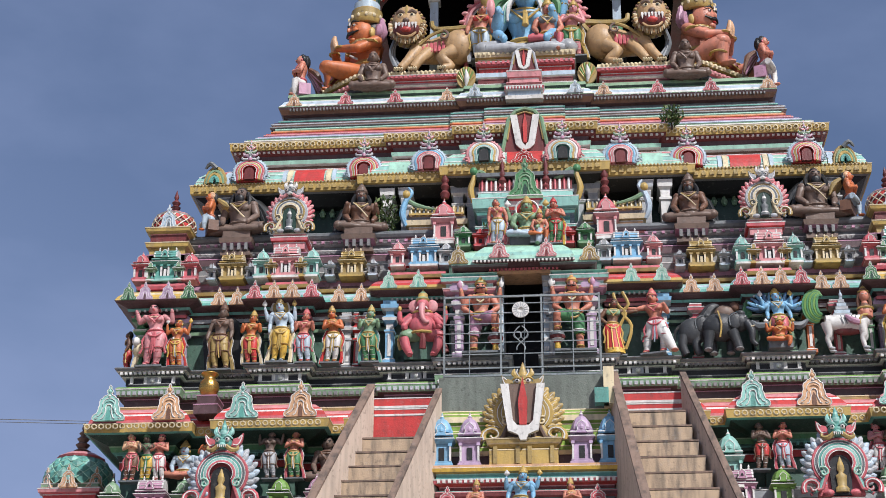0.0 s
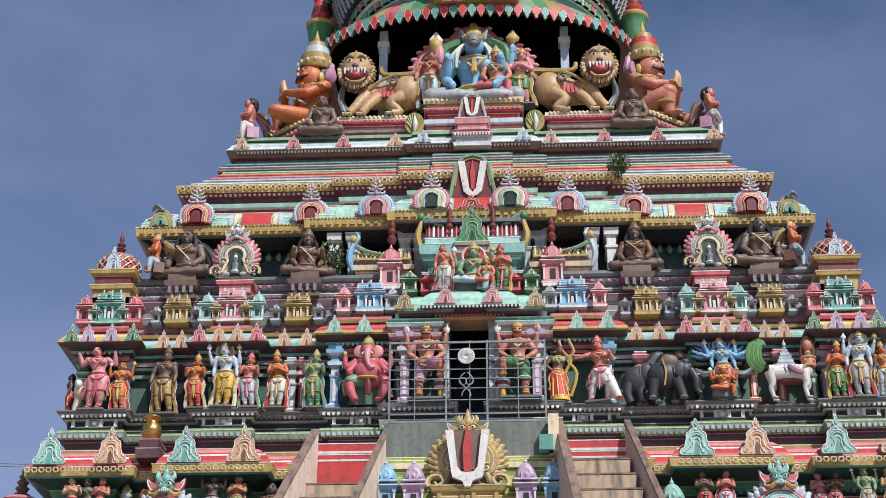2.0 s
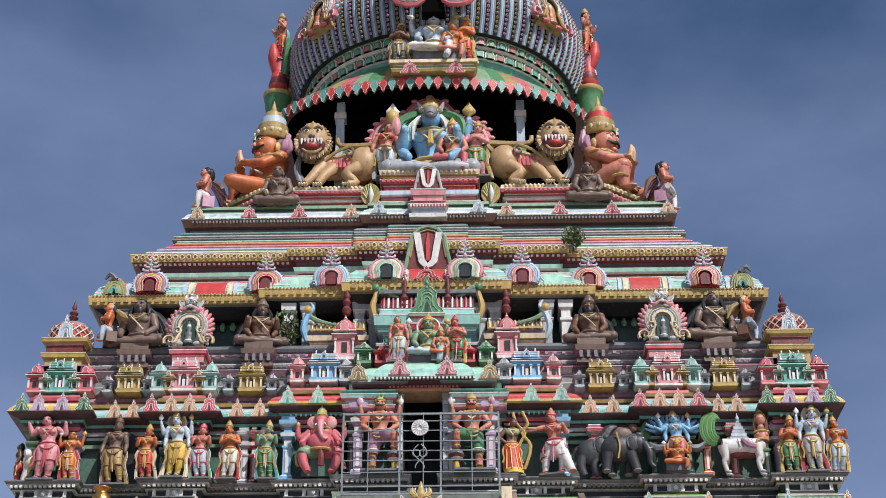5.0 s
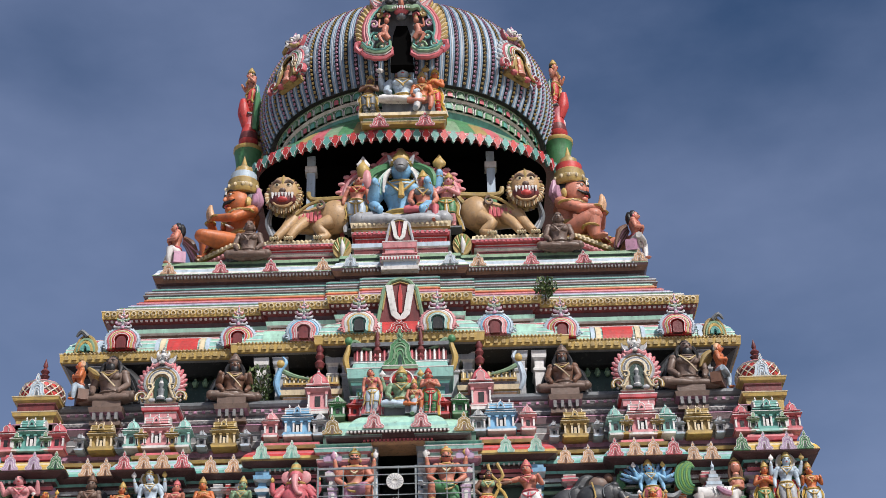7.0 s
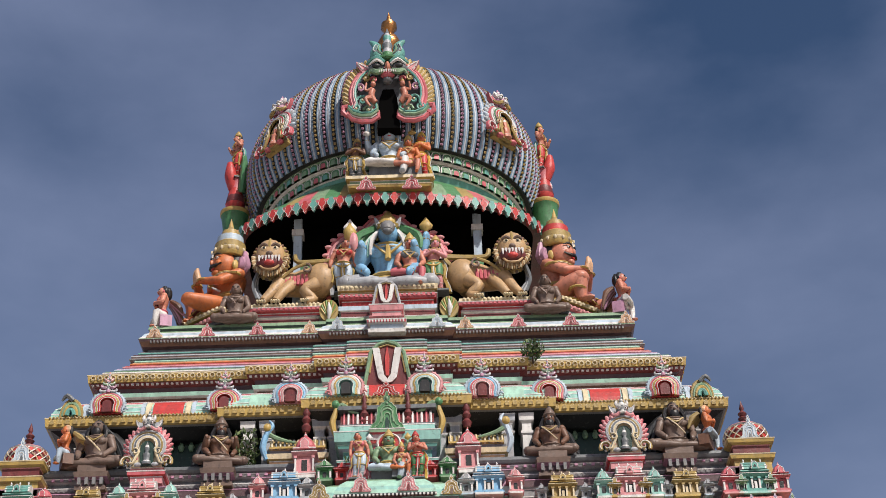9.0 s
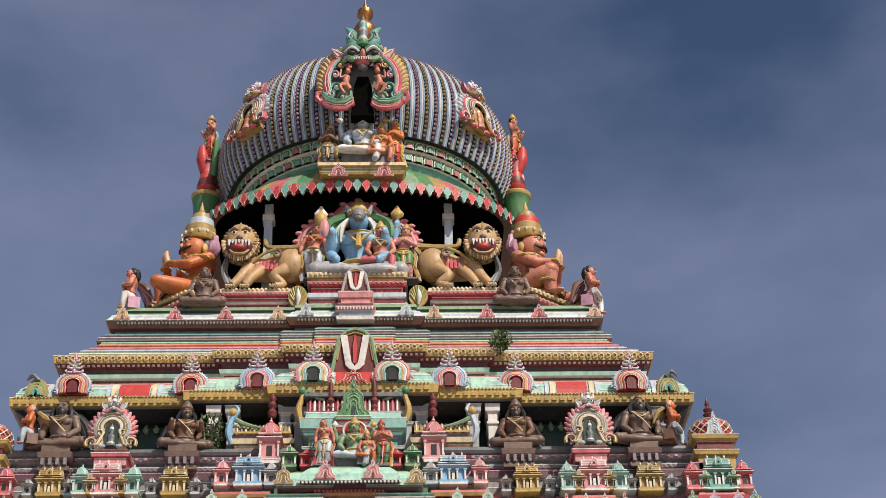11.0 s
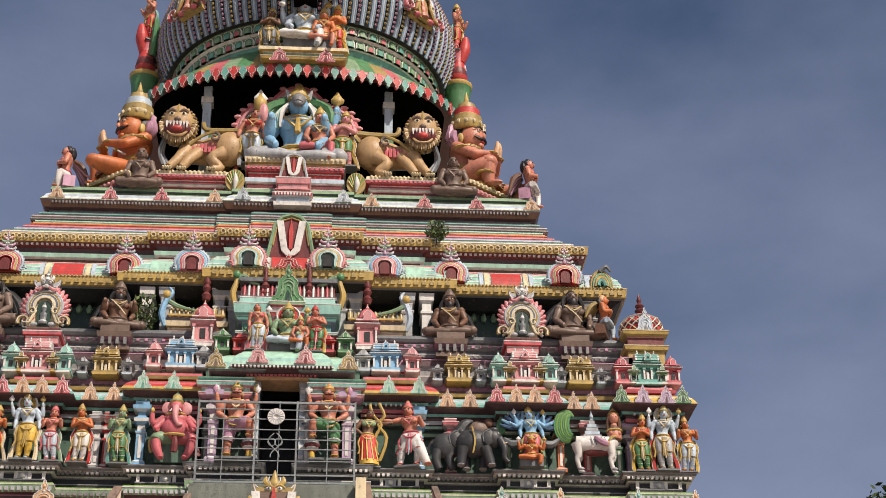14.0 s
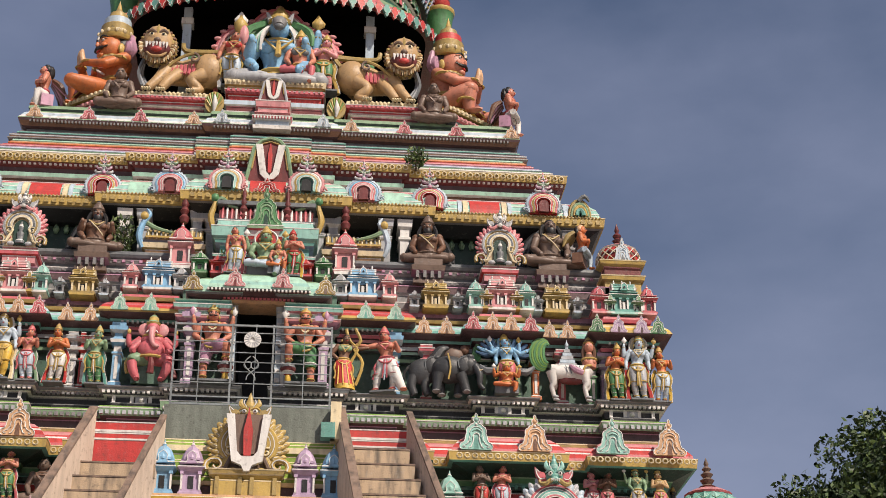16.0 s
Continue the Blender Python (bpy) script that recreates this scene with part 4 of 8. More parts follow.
        s.tube([(0.14, -0.09, 0.24), (0.14, -0.1, 0.12), (0.12, -0.1, 0.03)], [0.05, 0.04, 0.028], cloth if long else skin, 8)
        s.ball((0.12, -0.13, 0.02), (0.03, 0.05, 0.022), skin, 7, 4)
        s.ball((0, 0, 0.21), (0.14, 0.1, 0.06), cloth, 10, 5)
        s.box(-0.2, 0.2, -0.04, 0.12, 0.0, 0.17, seat)
        body_of(s, dz, skin, cloth, orn, crown, hair, arms, crown_h, belly, chest=chest)
    if sash:
        sashes(s, sash, "white" if sash != "white" else "gold")
    if ring_:
        halo(s, 0.87 - dz, 0.13, ring_, "white")
    if extra:
        extra(s)
    if pose_ == "stand":                        # the hip swings to one side
        sway = 0.042 if int(abs(x) * 10) % 2 else -0.042
        s.v = [(px + sway * math.sin(math.pi * min(max(pz, 0.0), 0.9) / 0.9), py, pz) for px, py, pz in s.v]
    k = h / (top - dz)
    return whole("statue", s, label, "statue", "statues on the tower", smooth=True, at=pose(x, y, z, 0, 0, turn) @ Matrix.Diagonal((k * wide, k * wide, k, 1)))

# ---- neck, eave and dome ----
s = Solid()
# wall painted black to stand in for the unlit hall behind
course(s, [(18.3, 0), (22.4, 0)], ["unlit_void"], -2.2, 2.2, 3.3, 7.0)
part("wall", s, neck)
for sg in (-1, 1):
    s = Solid()
    s.box(sg * 2.0 - 0.09, sg * 2.0 + 0.09, 2.5, 2.7, 18.4, 22.0, "paleblue")
    s.box(sg * 2.0 - 0.13, sg * 2.0 + 0.13, 2.46, 2.74, 21.2, 21.35, "white")
    part("post", s, neck, "pale blue post")
CY, CZ, DR, DH = 5.0, 24.0, 3.56, 2.36


def dome_point(u):
    """Radius and height on the dome's outline, u from 0 at its foot to 1 on top."""
    a = radians(-25 + 113 * u)
    return DR * max(0.0, math.cos(a)) ** 0.7, CZ + DH * math.sin(a)


s = Solid()
s.lathe([(r, z) for r, z in (dome_point(i / 18) for i in range(19))], "soot", (0.1, CY, 0), 72)
part("dome", s, neck, "ribbed blue and white dome", smooth=True)
OFF = pose(0.1, 0, 0)
GROUPS = 96
for tone, off in (("rib_blue", -0.30), ("rib_pale", -0.13), ("rib_blue", 0.04)):
    s = Solid()
    for g in range(GROUPS):
        a = 2 * math.pi * (g + off) / GROUPS
        pts, rad = [], []
        for i in range(13):
            r, z = dome_point(i / 12 * 0.95)
            pts.append(((r + 0.015) * math.sin(a), CY - (r + 0.015) * math.cos(a), z))
            rad.append(0.010 + 0.018 * r / DR)
        s.tube(pts, rad, tone, 5)
    tagged(part("rib", s, neck, f"{'blue' if tone == 'rib_blue' else 'pale'} plaster ribs", smooth=True, at=OFF), kind="stuff")
s = Solid()
for g in range(GROUPS):
    a = 2 * math.pi * (g + 0.37) / GROUPS
    for i in range(38):
        r, z = dome_point(0.02 + i / 38 * 0.9)
        if r > 1.0:
            q = 0.009 + 0.029 * r / DR
            s.ball(((r + 0.03) * math.sin(a), CY - (r + 0.03) * math.cos(a), z), (q, q, q * 1.1), ("ochre", "mauve")[g % 2], 5, 3)
            s.ball(((r + 0.06) * math.sin(a), CY - (r + 0.06) * math.cos(a), z - 0.005), q * 0.45, "brown", 4, 2)
tagged(part("bead", s, neck, "rows of painted beads between the ribs", at=OFF), kind="stuff")


def ring_pts(rx, front, back, yc0, yc1, z, n=33):
    """Closed plan: a front arc and a back arc."""
    p = [(rx * math.sin(t), yc0 - front * math.cos(t), z) for t in [radians(-90 + 180 * i / (n - 1)) for i in range(n)]]
    return p + [(rx * math.sin(t), yc1 - back * math.cos(t), z) for t in [radians(90 + 180 * i / (n - 1)) for i in range(n)]]


# panelled bands under the dome
s = Solid()
rs = [ring_pts(r, r, r, CY, CY, z) for r, z in ((2.95, 22.35), (3.02, 22.5), (3.06, 22.52), (3.06, 22.72), (3.1, 22.74), (3.16, 22.78), (3.16, 22.98), (3.22, 23.0))]
s.rings(rs, ["teal", "white", "darkgreen", "sage", "white", "darkgreen", "sage"])
part("band", s, neck, at=OFF)
for r, z0, cols in ((3.07, 22.53, ("rose", "teal", "sage")), (3.17, 22.79, ("teal", "rose", "sage"))):
    s = Solid()
    for k in range(76):
        a = 360 * k / 76
        m = Matrix.Translation((0, CY, 0)) @ pose(0, 0, 0, 0, 0, a)
        for (w, h, y, c) in ((0.115, 0.21, 0.03, "white"), (0.095, 0.185, 0.04, "green"), (0.06, 0.13, 0.055, cols[k % 3])):
            o = [(-w, 0), (w, 0), (w, h * 0.6), (w * 0.7, h * 0.9), (0, h), (-w * 0.7, h * 0.9), (-w, h * 0.6)]
            t = Solid().plate(o, -r - y, -r + 0.02, c)
            s.add([m @ Vector((x, yy, zz + z0)) for x, yy, zz in t.v], t.f, c)
    tagged(part("panel_band", s, neck, "row of small arched panels", at=OFF), kind="stuff")
# toothed eave, a shallow bow in plan
rs = [ring_pts(2.95, 2.95, 2.95, CY, CY, 22.42), ring_pts(3.2, 2.6, 2.6, 4.5, 5.5, 22.2), ring_pts(3.45, 2.1, 2.1, 3.8, 6.2, 21.86), ring_pts(3.56, 1.9, 1.9, 3.5, 6.5, 21.66), ring_pts(3.56, 1.9, 1.9, 3.5, 6.5, 21.58),
      ring_pts(3.3, 1.7, 1.7, 3.5, 6.5, 21.56), ring_pts(2.2, 0.4, 0.4, 3.7, 6.3, 21.9)]
s = Solid()
n = len(rs[0])
for i in range(len(rs) - 1):
    for j in range(n):
        q = [rs[i][j], rs[i][(j + 1) % n], rs[i + 1][(j + 1) % n], rs[i + 1][j]]
        # the underside's black is shade put into the paint
        c = ("green", "ochre", "rose", "sage")[j % 4] if i in (1, 2) else ("green", "", "", "rose", "maroon", "unlit_void")[i]
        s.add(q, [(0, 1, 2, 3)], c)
part("eave", s, neck, "striped plaster eave")
edge = ring_pts(3.57, 1.92, 1.92, 3.5, 6.5, 21.6, 41)[:41]
lobes = {}
for c in ("red", "teal"):
    t = Solid()
    o = [(-0.05, 0.07), (0.05, 0.07), (0.06, 0.0), (0.1, -0.05), (0.105, -0.12), (0.06, -0.18), (0.035, -0.2), (0.045, -0.25), (0.0, -0.31), (-0.045, -0.25), (-0.035, -0.2), (-0.06, -0.18), (-0.105, -0.12), (-0.1, -0.05), (-0.06, 0.0)]
    t.plate(o, -0.035, 0.035, c)
    t.tube(line3(o[2:], -0.036), 0.007, "white", 4)
    lobes[c] = t.mesh("pendant_tooth")
# walk the edge at even steps
acc, k, step = 0.0, 0, 0.2
for i in range(40):
    p, q = Vector(edge[i]), Vector(edge[i + 1])
    d = (q - p).length
    while acc < d:
        at = p.lerp(q, acc / d)
        ang = math.degrees(math.atan2(q.y - p.y, q.x - p.x))
        part("pendant_tooth", lobes["red" if k % 2 else "teal"], neck, "hanging plaster tooth", at=pose(*at, 0, 0, ang) @ Matrix.Diagonal((0.82, 0.9, 0.82, 1)))
        acc, k = acc + step, k + 1
    acc -= d

# gables on the dome
def dome_arch():
    """Front gable of the dome, 1 wide and 1.1 high: gold feathers, rose bands curling into scroll feet, a beast's head with a leafy crown over a dark slit."""
    s = Solid()
    # black plate stands in for the slit's shaded depth; nothing is cut
    s.plate([(-0.13, -0.05), (0.13, -0.05), (0.1, 0.3), (0.06, 0.42), (-0.06, 0.42), (-0.1, 0.3)], -0.03, 0.1, "unlit_void")
    s.plate(arc(0, 0.32, 0.38, 0.36, -20, 200, 20), 0.0, 0.1, "slate")
    for sg in (-1, 1):
        for k in range(13):
            a = -14 + 6.6 * k
            lean = a + (90 - a) * 0.42
            m = pose(sg * 0.43 * math.cos(radians(a)), -0.03, 0.33 + 0.41 * math.sin(radians(a)), 0, sg * (90 - lean), 0)
            s.ball((0, 0, 0.03), (0.036, 0.03, 0.085), "gold" if k % 2 else "ochre", 8, 6, m)
            s.tube([m @ Vector((0, -0.03, -0.03)), m @ Vector((0, -0.026, 0.09))], [0.008, 0.004], "cream", 4)
        sweep = [(0.42 * math.cos(radians(a)), 0.33 + 0.39 * math.sin(radians(a))) for a in (64, 50, 36, 22, 8, -6, -20)]
        foot = [(0.42, 0.13), (0.47, 0.09), (0.51, 0.13), (0.5, 0.19), (0.455, 0.19)]
        base_ = [(0.46, 0.1), (0.4, 0.04), (0.3, 0.01), (0.18, 0.015), (0.11, 0.06), (0.12, 0.13), (0.17, 0.17)]
        for off, rad, c in ((0.0, 0.03, "rose"), (0.045, 0.012, "white"), (0.075, 0.024, "pink"), (0.11, 0.016, "teal")):
            s.tube(line3([(sg * x * (1 - off), 0.33 + (z - 0.33) * (1 - off)) for x, z in sweep + (foot[:1] if off else foot)], -0.06 - off * 0.3), rad, c, 6)
            s.tube(line3([(sg * (0.3 + (x - 0.3) * (1 - off)), z + off * 0.75) for x, z in base_], -0.06 - off * 0.3), rad * 0.85, c if c != "pink" else "sage", 6)
        for cx, cz, r, c in ((0.36, 0.15, 0.055, "teal"), (0.22, 0.13, 0.06, "sage"), (0.29, 0.25, 0.06, "teal"), (0.31, 0.4, 0.055, "mauve"), (0.25, 0.52, 0.055, "ochre"), (0.16, 0.5, 0.04, "rose")):
            s.tube(line3([(sg * (cx + r * (1 - q / 15) * math.cos(q * 0.6)), cz + r * (1 - q / 15) * math.sin(q * 0.6)) for q in range(13)], -0.085), 0.014, c, 5)
            s.ball((sg * cx, -0.09, cz), 0.016, "cream", 6, 4)
        # small dancing form on the scroll
        s.tube([(sg * 0.14, -0.11, 0.2), (sg * 0.19, -0.12, 0.27), (sg * 0.17, -0.12, 0.35)], [0.03, 0.04, 0.035], "flesh", 8)
        s.ball((sg * 0.165, -0.13, 0.41), 0.032, "flesh", 8, 6)
        s.ball((sg * 0.165, -0.12, 0.445), (0.026, 0.026, 0.02), "gold", 7, 4)
        s.tube([(sg * 0.18, -0.13, 0.36), (sg * 0.25, -0.14, 0.33), (sg * 0.24, -0.14, 0.42)], [0.016, 0.014, 0.01], "flesh", 6)
        s.tube([(sg * 0.18, -0.13, 0.25), (sg * 0.25, -0.15, 0.22), (sg * 0.2, -0.14, 0.14)], [0.026, 0.024, 0.012], "flesh", 6)
        # head
        s.ball((sg * 0.13, -0.11, 0.61), (0.1, 0.07, 0.06), "slate", 9, 6)
        s.ball((sg * 0.13, -0.175, 0.605), (0.05, 0.02, 0.026), "soot", 8, 5)
        s.tube([(sg * 0.04, -0.17, 0.625), (sg * 0.12, -0.19, 0.665), (sg * 0.21, -0.15, 0.63)], [0.014, 0.02, 0.01], "white", 5)
        s.tube([(sg * 0.03, -0.16, 0.66), (sg * 0.13, -0.18, 0.705), (sg * 0.24, -0.13, 0.66)], [0.02, 0.026, 0.012], "teal", 6)
        s.tube([(sg * 0.05, -0.18, 0.54), (sg * 0.12, -0.18, 0.52), (sg * 0.18, -0.15, 0.56), (sg * 0.22, -0.13, 0.52)], [0.026, 0.032, 0.026, 0.012], "sage", 6)
        s.plate([(sg * x, z) for x, z in [(0.2, 0.64), (0.26, 0.68), (0.36, 0.72), (0.33, 0.65), (0.3, 0.6), (0.23, 0.57)]], -0.1, -0.03, "pink")
        s.tube(line3([(sg * x, z) for x, z in [(0.22, 0.63), (0.27, 0.665), (0.335, 0.7), (0.31, 0.645), (0.28, 0.61)]], -0.102), 0.008, "white", 4)
        # crown leaves with curling tips and ribs
        s.tube([(sg * 0.03, -0.1, 0.7), (sg * 0.13, -0.11, 0.78), (sg * 0.12, -0.11, 0.88), (sg * 0.2, -0.1, 0.97)], [0.07, 0.075, 0.055, 0.012], "teal", 8)
        for q in range(3):
            s.tube([(sg * (0.03 + 0.03 * q), -0.17, 0.73 + 0.02 * q), (sg * (0.1 + 0.03 * q), -0.18, 0.8), (sg * (0.09 + 0.02 * q), -0.165, 0.88)], [0.008, 0.01, 0.005], ("sage", "slate", "grey")[q], 5)
        for q in range(4):
            s.tube([(sg * (0.014 + 0.026 * q), -0.2, 0.535 - 0.004 * q), (sg * (0.014 + 0.026 * q), -0.205, 0.5)], [0.011, 0.003], "white", 5)
    s.ball((0, -0.15, 0.6), (0.035, 0.06, 0.06), "flesh", 8, 5)
    s.ball((0, -0.14, 0.51), (0.085, 0.05, 0.04), "rose", 10, 5)
    s.ball((0, -0.12, 0.46), (0.06, 0.05, 0.035), "slate", 8, 5)
    s.lathe([(0.05, 0.69), (0.07, 0.76), (0.05, 0.82), (0.062, 0.88), (0.04, 0.93), (0.05, 0.98), (0.03, 1.02), (0.004, 1.1)], ["green", "grey", "slate", "grey", "teal", "grey", "slate"], (0, -0.14, 0), 10)
    s.tube([(-0.16, -0.14, 0.69), (0, -0.19, 0.72), (0.16, -0.14, 0.69)], 0.02, "green", 6)
    return s.mesh("flame_arch", True)


part("flame_arch", dome_arch(), neck, "large beast-crested flame arch round a dark slit", at=pose(0.1, 1.3, 23.28) @ Matrix.Diagonal((2.0, 2.3, 2.3, 1)))
side_arch = big_arch_mesh(["rose", "white", "green", "red", "ochre"], "grey", 7, "ochre", "ochre", "rose", "mauve", "rose", "flesh")
for a in (-46, 46, -92, 92):
    m = Matrix.Translation((0.1, CY, 23.5)) @ pose(0, 0, 0, 0, 0, a) @ pose(0, -3.55, 0, -8) @ Matrix.Diagonal((1.3, 1.6, 1.32, 1))
    part("flame_arch", side_arch, neck, "flame arch on the dome's side", at=m)
s = Solid()
course(s, [(21.75, 0.02), (21.82, 0.05), (21.84, 0.0), (21.93, 0.0), (21.95, 0.08), (22.03, 0.08)], ["gold", "ochre", "sage", "gold", "cream"], -0.78, 0.98, 1.5, 2.4)
part("shelf", s, neck, "gilded shelf under the dome's figures")
kudu(neck, -0.42, 1.46, 21.66, 0.42, 0.36, "rose")
kudu(neck, 0.58, 1.46, 21.66, 0.42, 0.36, "rose")
# pot finial
s = Solid()
s.lathe([(0.75, 26.1), (0.8, 26.25), (0.45, 26.4), (0.4, 26.9), (0.6, 27.0), (0.3, 27.2), (0.22, 27.6), (0.42, 27.75), (0.45, 28.0), (0.2, 28.2), (0.13, 28.35), (0.24, 28.45), (0.3, 28.65), (0.22, 28.85), (0.1, 28.95), (0.14, 29.05),
         (0.21, 29.15), (0.2, 29.3), (0.08, 29.36), (0.06, 29.5), (0.004, 29.72)], "copper", (0.03, 5.0, 0), 20)
whole("finial", s, "tall copper pot finial on top of the dome", "finial", smooth=True)
# guardians at the dome's flanks
for sg in (-1, 1):
    def bulb(s):
        s.lathe([(0.12, -0.58), (0.17, -0.5), (0.14, -0.35), (0.11, -0.2), (0.14, -0.02)], ["red", "maroon", "red", "rose"], (0, 0, 0), 14)
        s.tube([(0, -0.05, -0.2), (0.02, -0.12, 0.05), (0, -0.14, 0.3)], [0.08, 0.11, 0.05], "red", 8)
        s.tube([(0.12, 0.05, -0.3), (0.2, 0.05, 0.1), (0.12, 0.05, 0.5)], [0.06, 0.07, 0.03], "green", 7)
    statue(sg * 3.72, 4.55, 24.15, 1.5, "small red and green statue on a green bulb bracket", "flesh", "red", "gold", "umber", arms=("bless",), extra=bulb, turn=sg * 60, sash="teal")
    t = Solid()
    t.lathe([(0.1, 22.0), (0.2, 22.15), (0.25, 22.5), (0.29, 22.9), (0.33, 23.1), (0.35, 23.12), (0.35, 23.2), (0.2, 23.3)], ["leaf", "green", "green", "green", "gold", "gold", "ochre"], (sg * 3.72, 4.55, 0), 22)
    part("bracket", t, neck, "green bulb bracket", smooth=True)

# ---- terrace with lions ----
for sg in (-1, 1):
    a, b = (1.58, 3.05) if sg > 0 else (-2.84, -1.41)
    s = Solid()
    course(s, [(18.4, 0.04), (18.48, 0.05), (18.5, -0.03), (18.62, -0.03), (18.64, 0.03), (18.68, 0.03), (18.7, -0.01), (18.76, -0.01), (18.78, 0.06), (18.86, 0.09), (18.88, 0.07), (18.95, 0.06)],
           ["maroon", "white", "maroon", "white", "plum", "paleblue", "red", "red", "rose", "cream", "cream"], a, b, 1.7, 3.0)
    part("pedestal", s, steps_roof)
    row(steps_roof, "bead_moulding", a, b, 1.62, 18.925, 0.085, bead("cream", 0.034))
    row(steps_roof, "dentil_moulding", a, b, 1.63, 18.79, 0.09, tooth("rose", 0.055, 0.05))
    s = Solid()
    course(s, [(0.0, 0.06), (0.08, 0.08), (0.09, 0.0), (0.14, 0.0), (0.15, 0.07), (0.22, 0.09), (0.23, 0.02), (0.3, 0.02), (0.31, 0.08), (0.38, 0.1), (0.39, 0.02), (0.46, 0.0)],
           ["iron", "white", "maroon", "rose", "pink", "iron", "maroon", "gold", "cream", "ochre", "gold"], -0.55, 0.55, -0.55, 0.55, fine=False)
    for k in range(10):
        for q in (0, 90, 180, 270):
            m = pose(0, 0, 0, 0, 0, q)
            s.ball((-0.55 + 0.122 * k, -0.64, 0.19), (0.045, 0.03, 0.04), "pink", 6, 4, m)
            s.ball((-0.55 + 0.122 * k, -0.66, 0.35), (0.04, 0.03, 0.04), "cream", 6, 4, m)
    s.lathe([(0.5, 0.44), (0.6, 0.5), (0.55, 0.56), (0.42, 0.58)], ["gold", "ochre", "gold"], (0, 0, 0), 18)
    part("pedestal", s, steps_roof, "turned striped pedestal with a gilded cushion", at=pose(3.78 if sg > 0 else -3.58, 2.25, 18.4, 0, 0, sg * 38))
s = Solid()
course(s, [(18.4, 0.08), (18.5, 0.1), (18.52, 0.02), (18.66, 0.02), (18.68, 0.07), (18.78, 0.07), (18.8, 0.0), (18.93, 0.0), (18.95, 0.05), (19.05, 0.08), (19.07, 0.02), (19.13, 0.02), (19.15, 0.08), (19.27, 0.1)],
       ["mint", "white", "maroon", "white", "paleblue", "slate", "red", "red", "rose", "plum", "gold", "gold", "cream"], -0.95, 0.98, 1.6, 3.2)
part("pedestal", s, steps_roof)
row(steps_roof, "bead_moulding", -1.0, 1.03, 1.49, 19.215, 0.1, bead("cream", 0.04))
row(steps_roof, "dentil_moulding", -1.0, 1.03, 1.51, 18.97, 0.1, tooth("rose", 0.06, 0.07))
for x in (-1.22, 1.3):
    s = Solid()
    s.plate([(x + px, 18.68 + pz) for px, pz in arc(0, 0, 0.2, 0.26, 0, 345, 22)], 1.5, 1.56, "ochre")
    for k in range(9):
        a = radians(20 * k + 10)
        s.tube([(x, 1.49, 18.46), (x + 0.17 * math.cos(a), 1.48, 18.68 + 0.24 * math.sin(a))], [0.012, 0.02], "leaf" if k % 2 else "gold", 5)
    s.tube([(x, 1.46, 18.45), (x + 0.02, 1.44, 18.64), (x, 1.47, 18.86)], [0.02, 0.06, 0.008], "white", 8)
    part("leaf_boss", s, steps_roof, "round gilded leaf with a white spindle", smooth=True)
for x, c in ((-4.8, "peach"), (-3.72, "rose"), (-2.68, "rose"), (-1.6, "peach"), (-1.02, "paleblue"), (1.04, "paleblue"), (1.62, "peach"), (2.72, "rose"), (3.8, "rose"), (4.95, "peach")):
    kudu(steps_roof, x, 1.36 if abs(x) > 1.3 else 1.24, 18.06, 0.34, 0.3, c)
for a, b, y in ((-4.9, -1.4, 1.33), (1.4, 4.9, 1.33), (-1.2, 1.2, 1.23)):
    row(steps_roof, "dentil_moulding", a, b, y, 17.93, 0.07, tooth("stone", 0.03, 0.05))
    row(steps_roof, "bead_moulding", a, b, y - 0.03, 18.02, 0.16, bead("grey", 0.02))


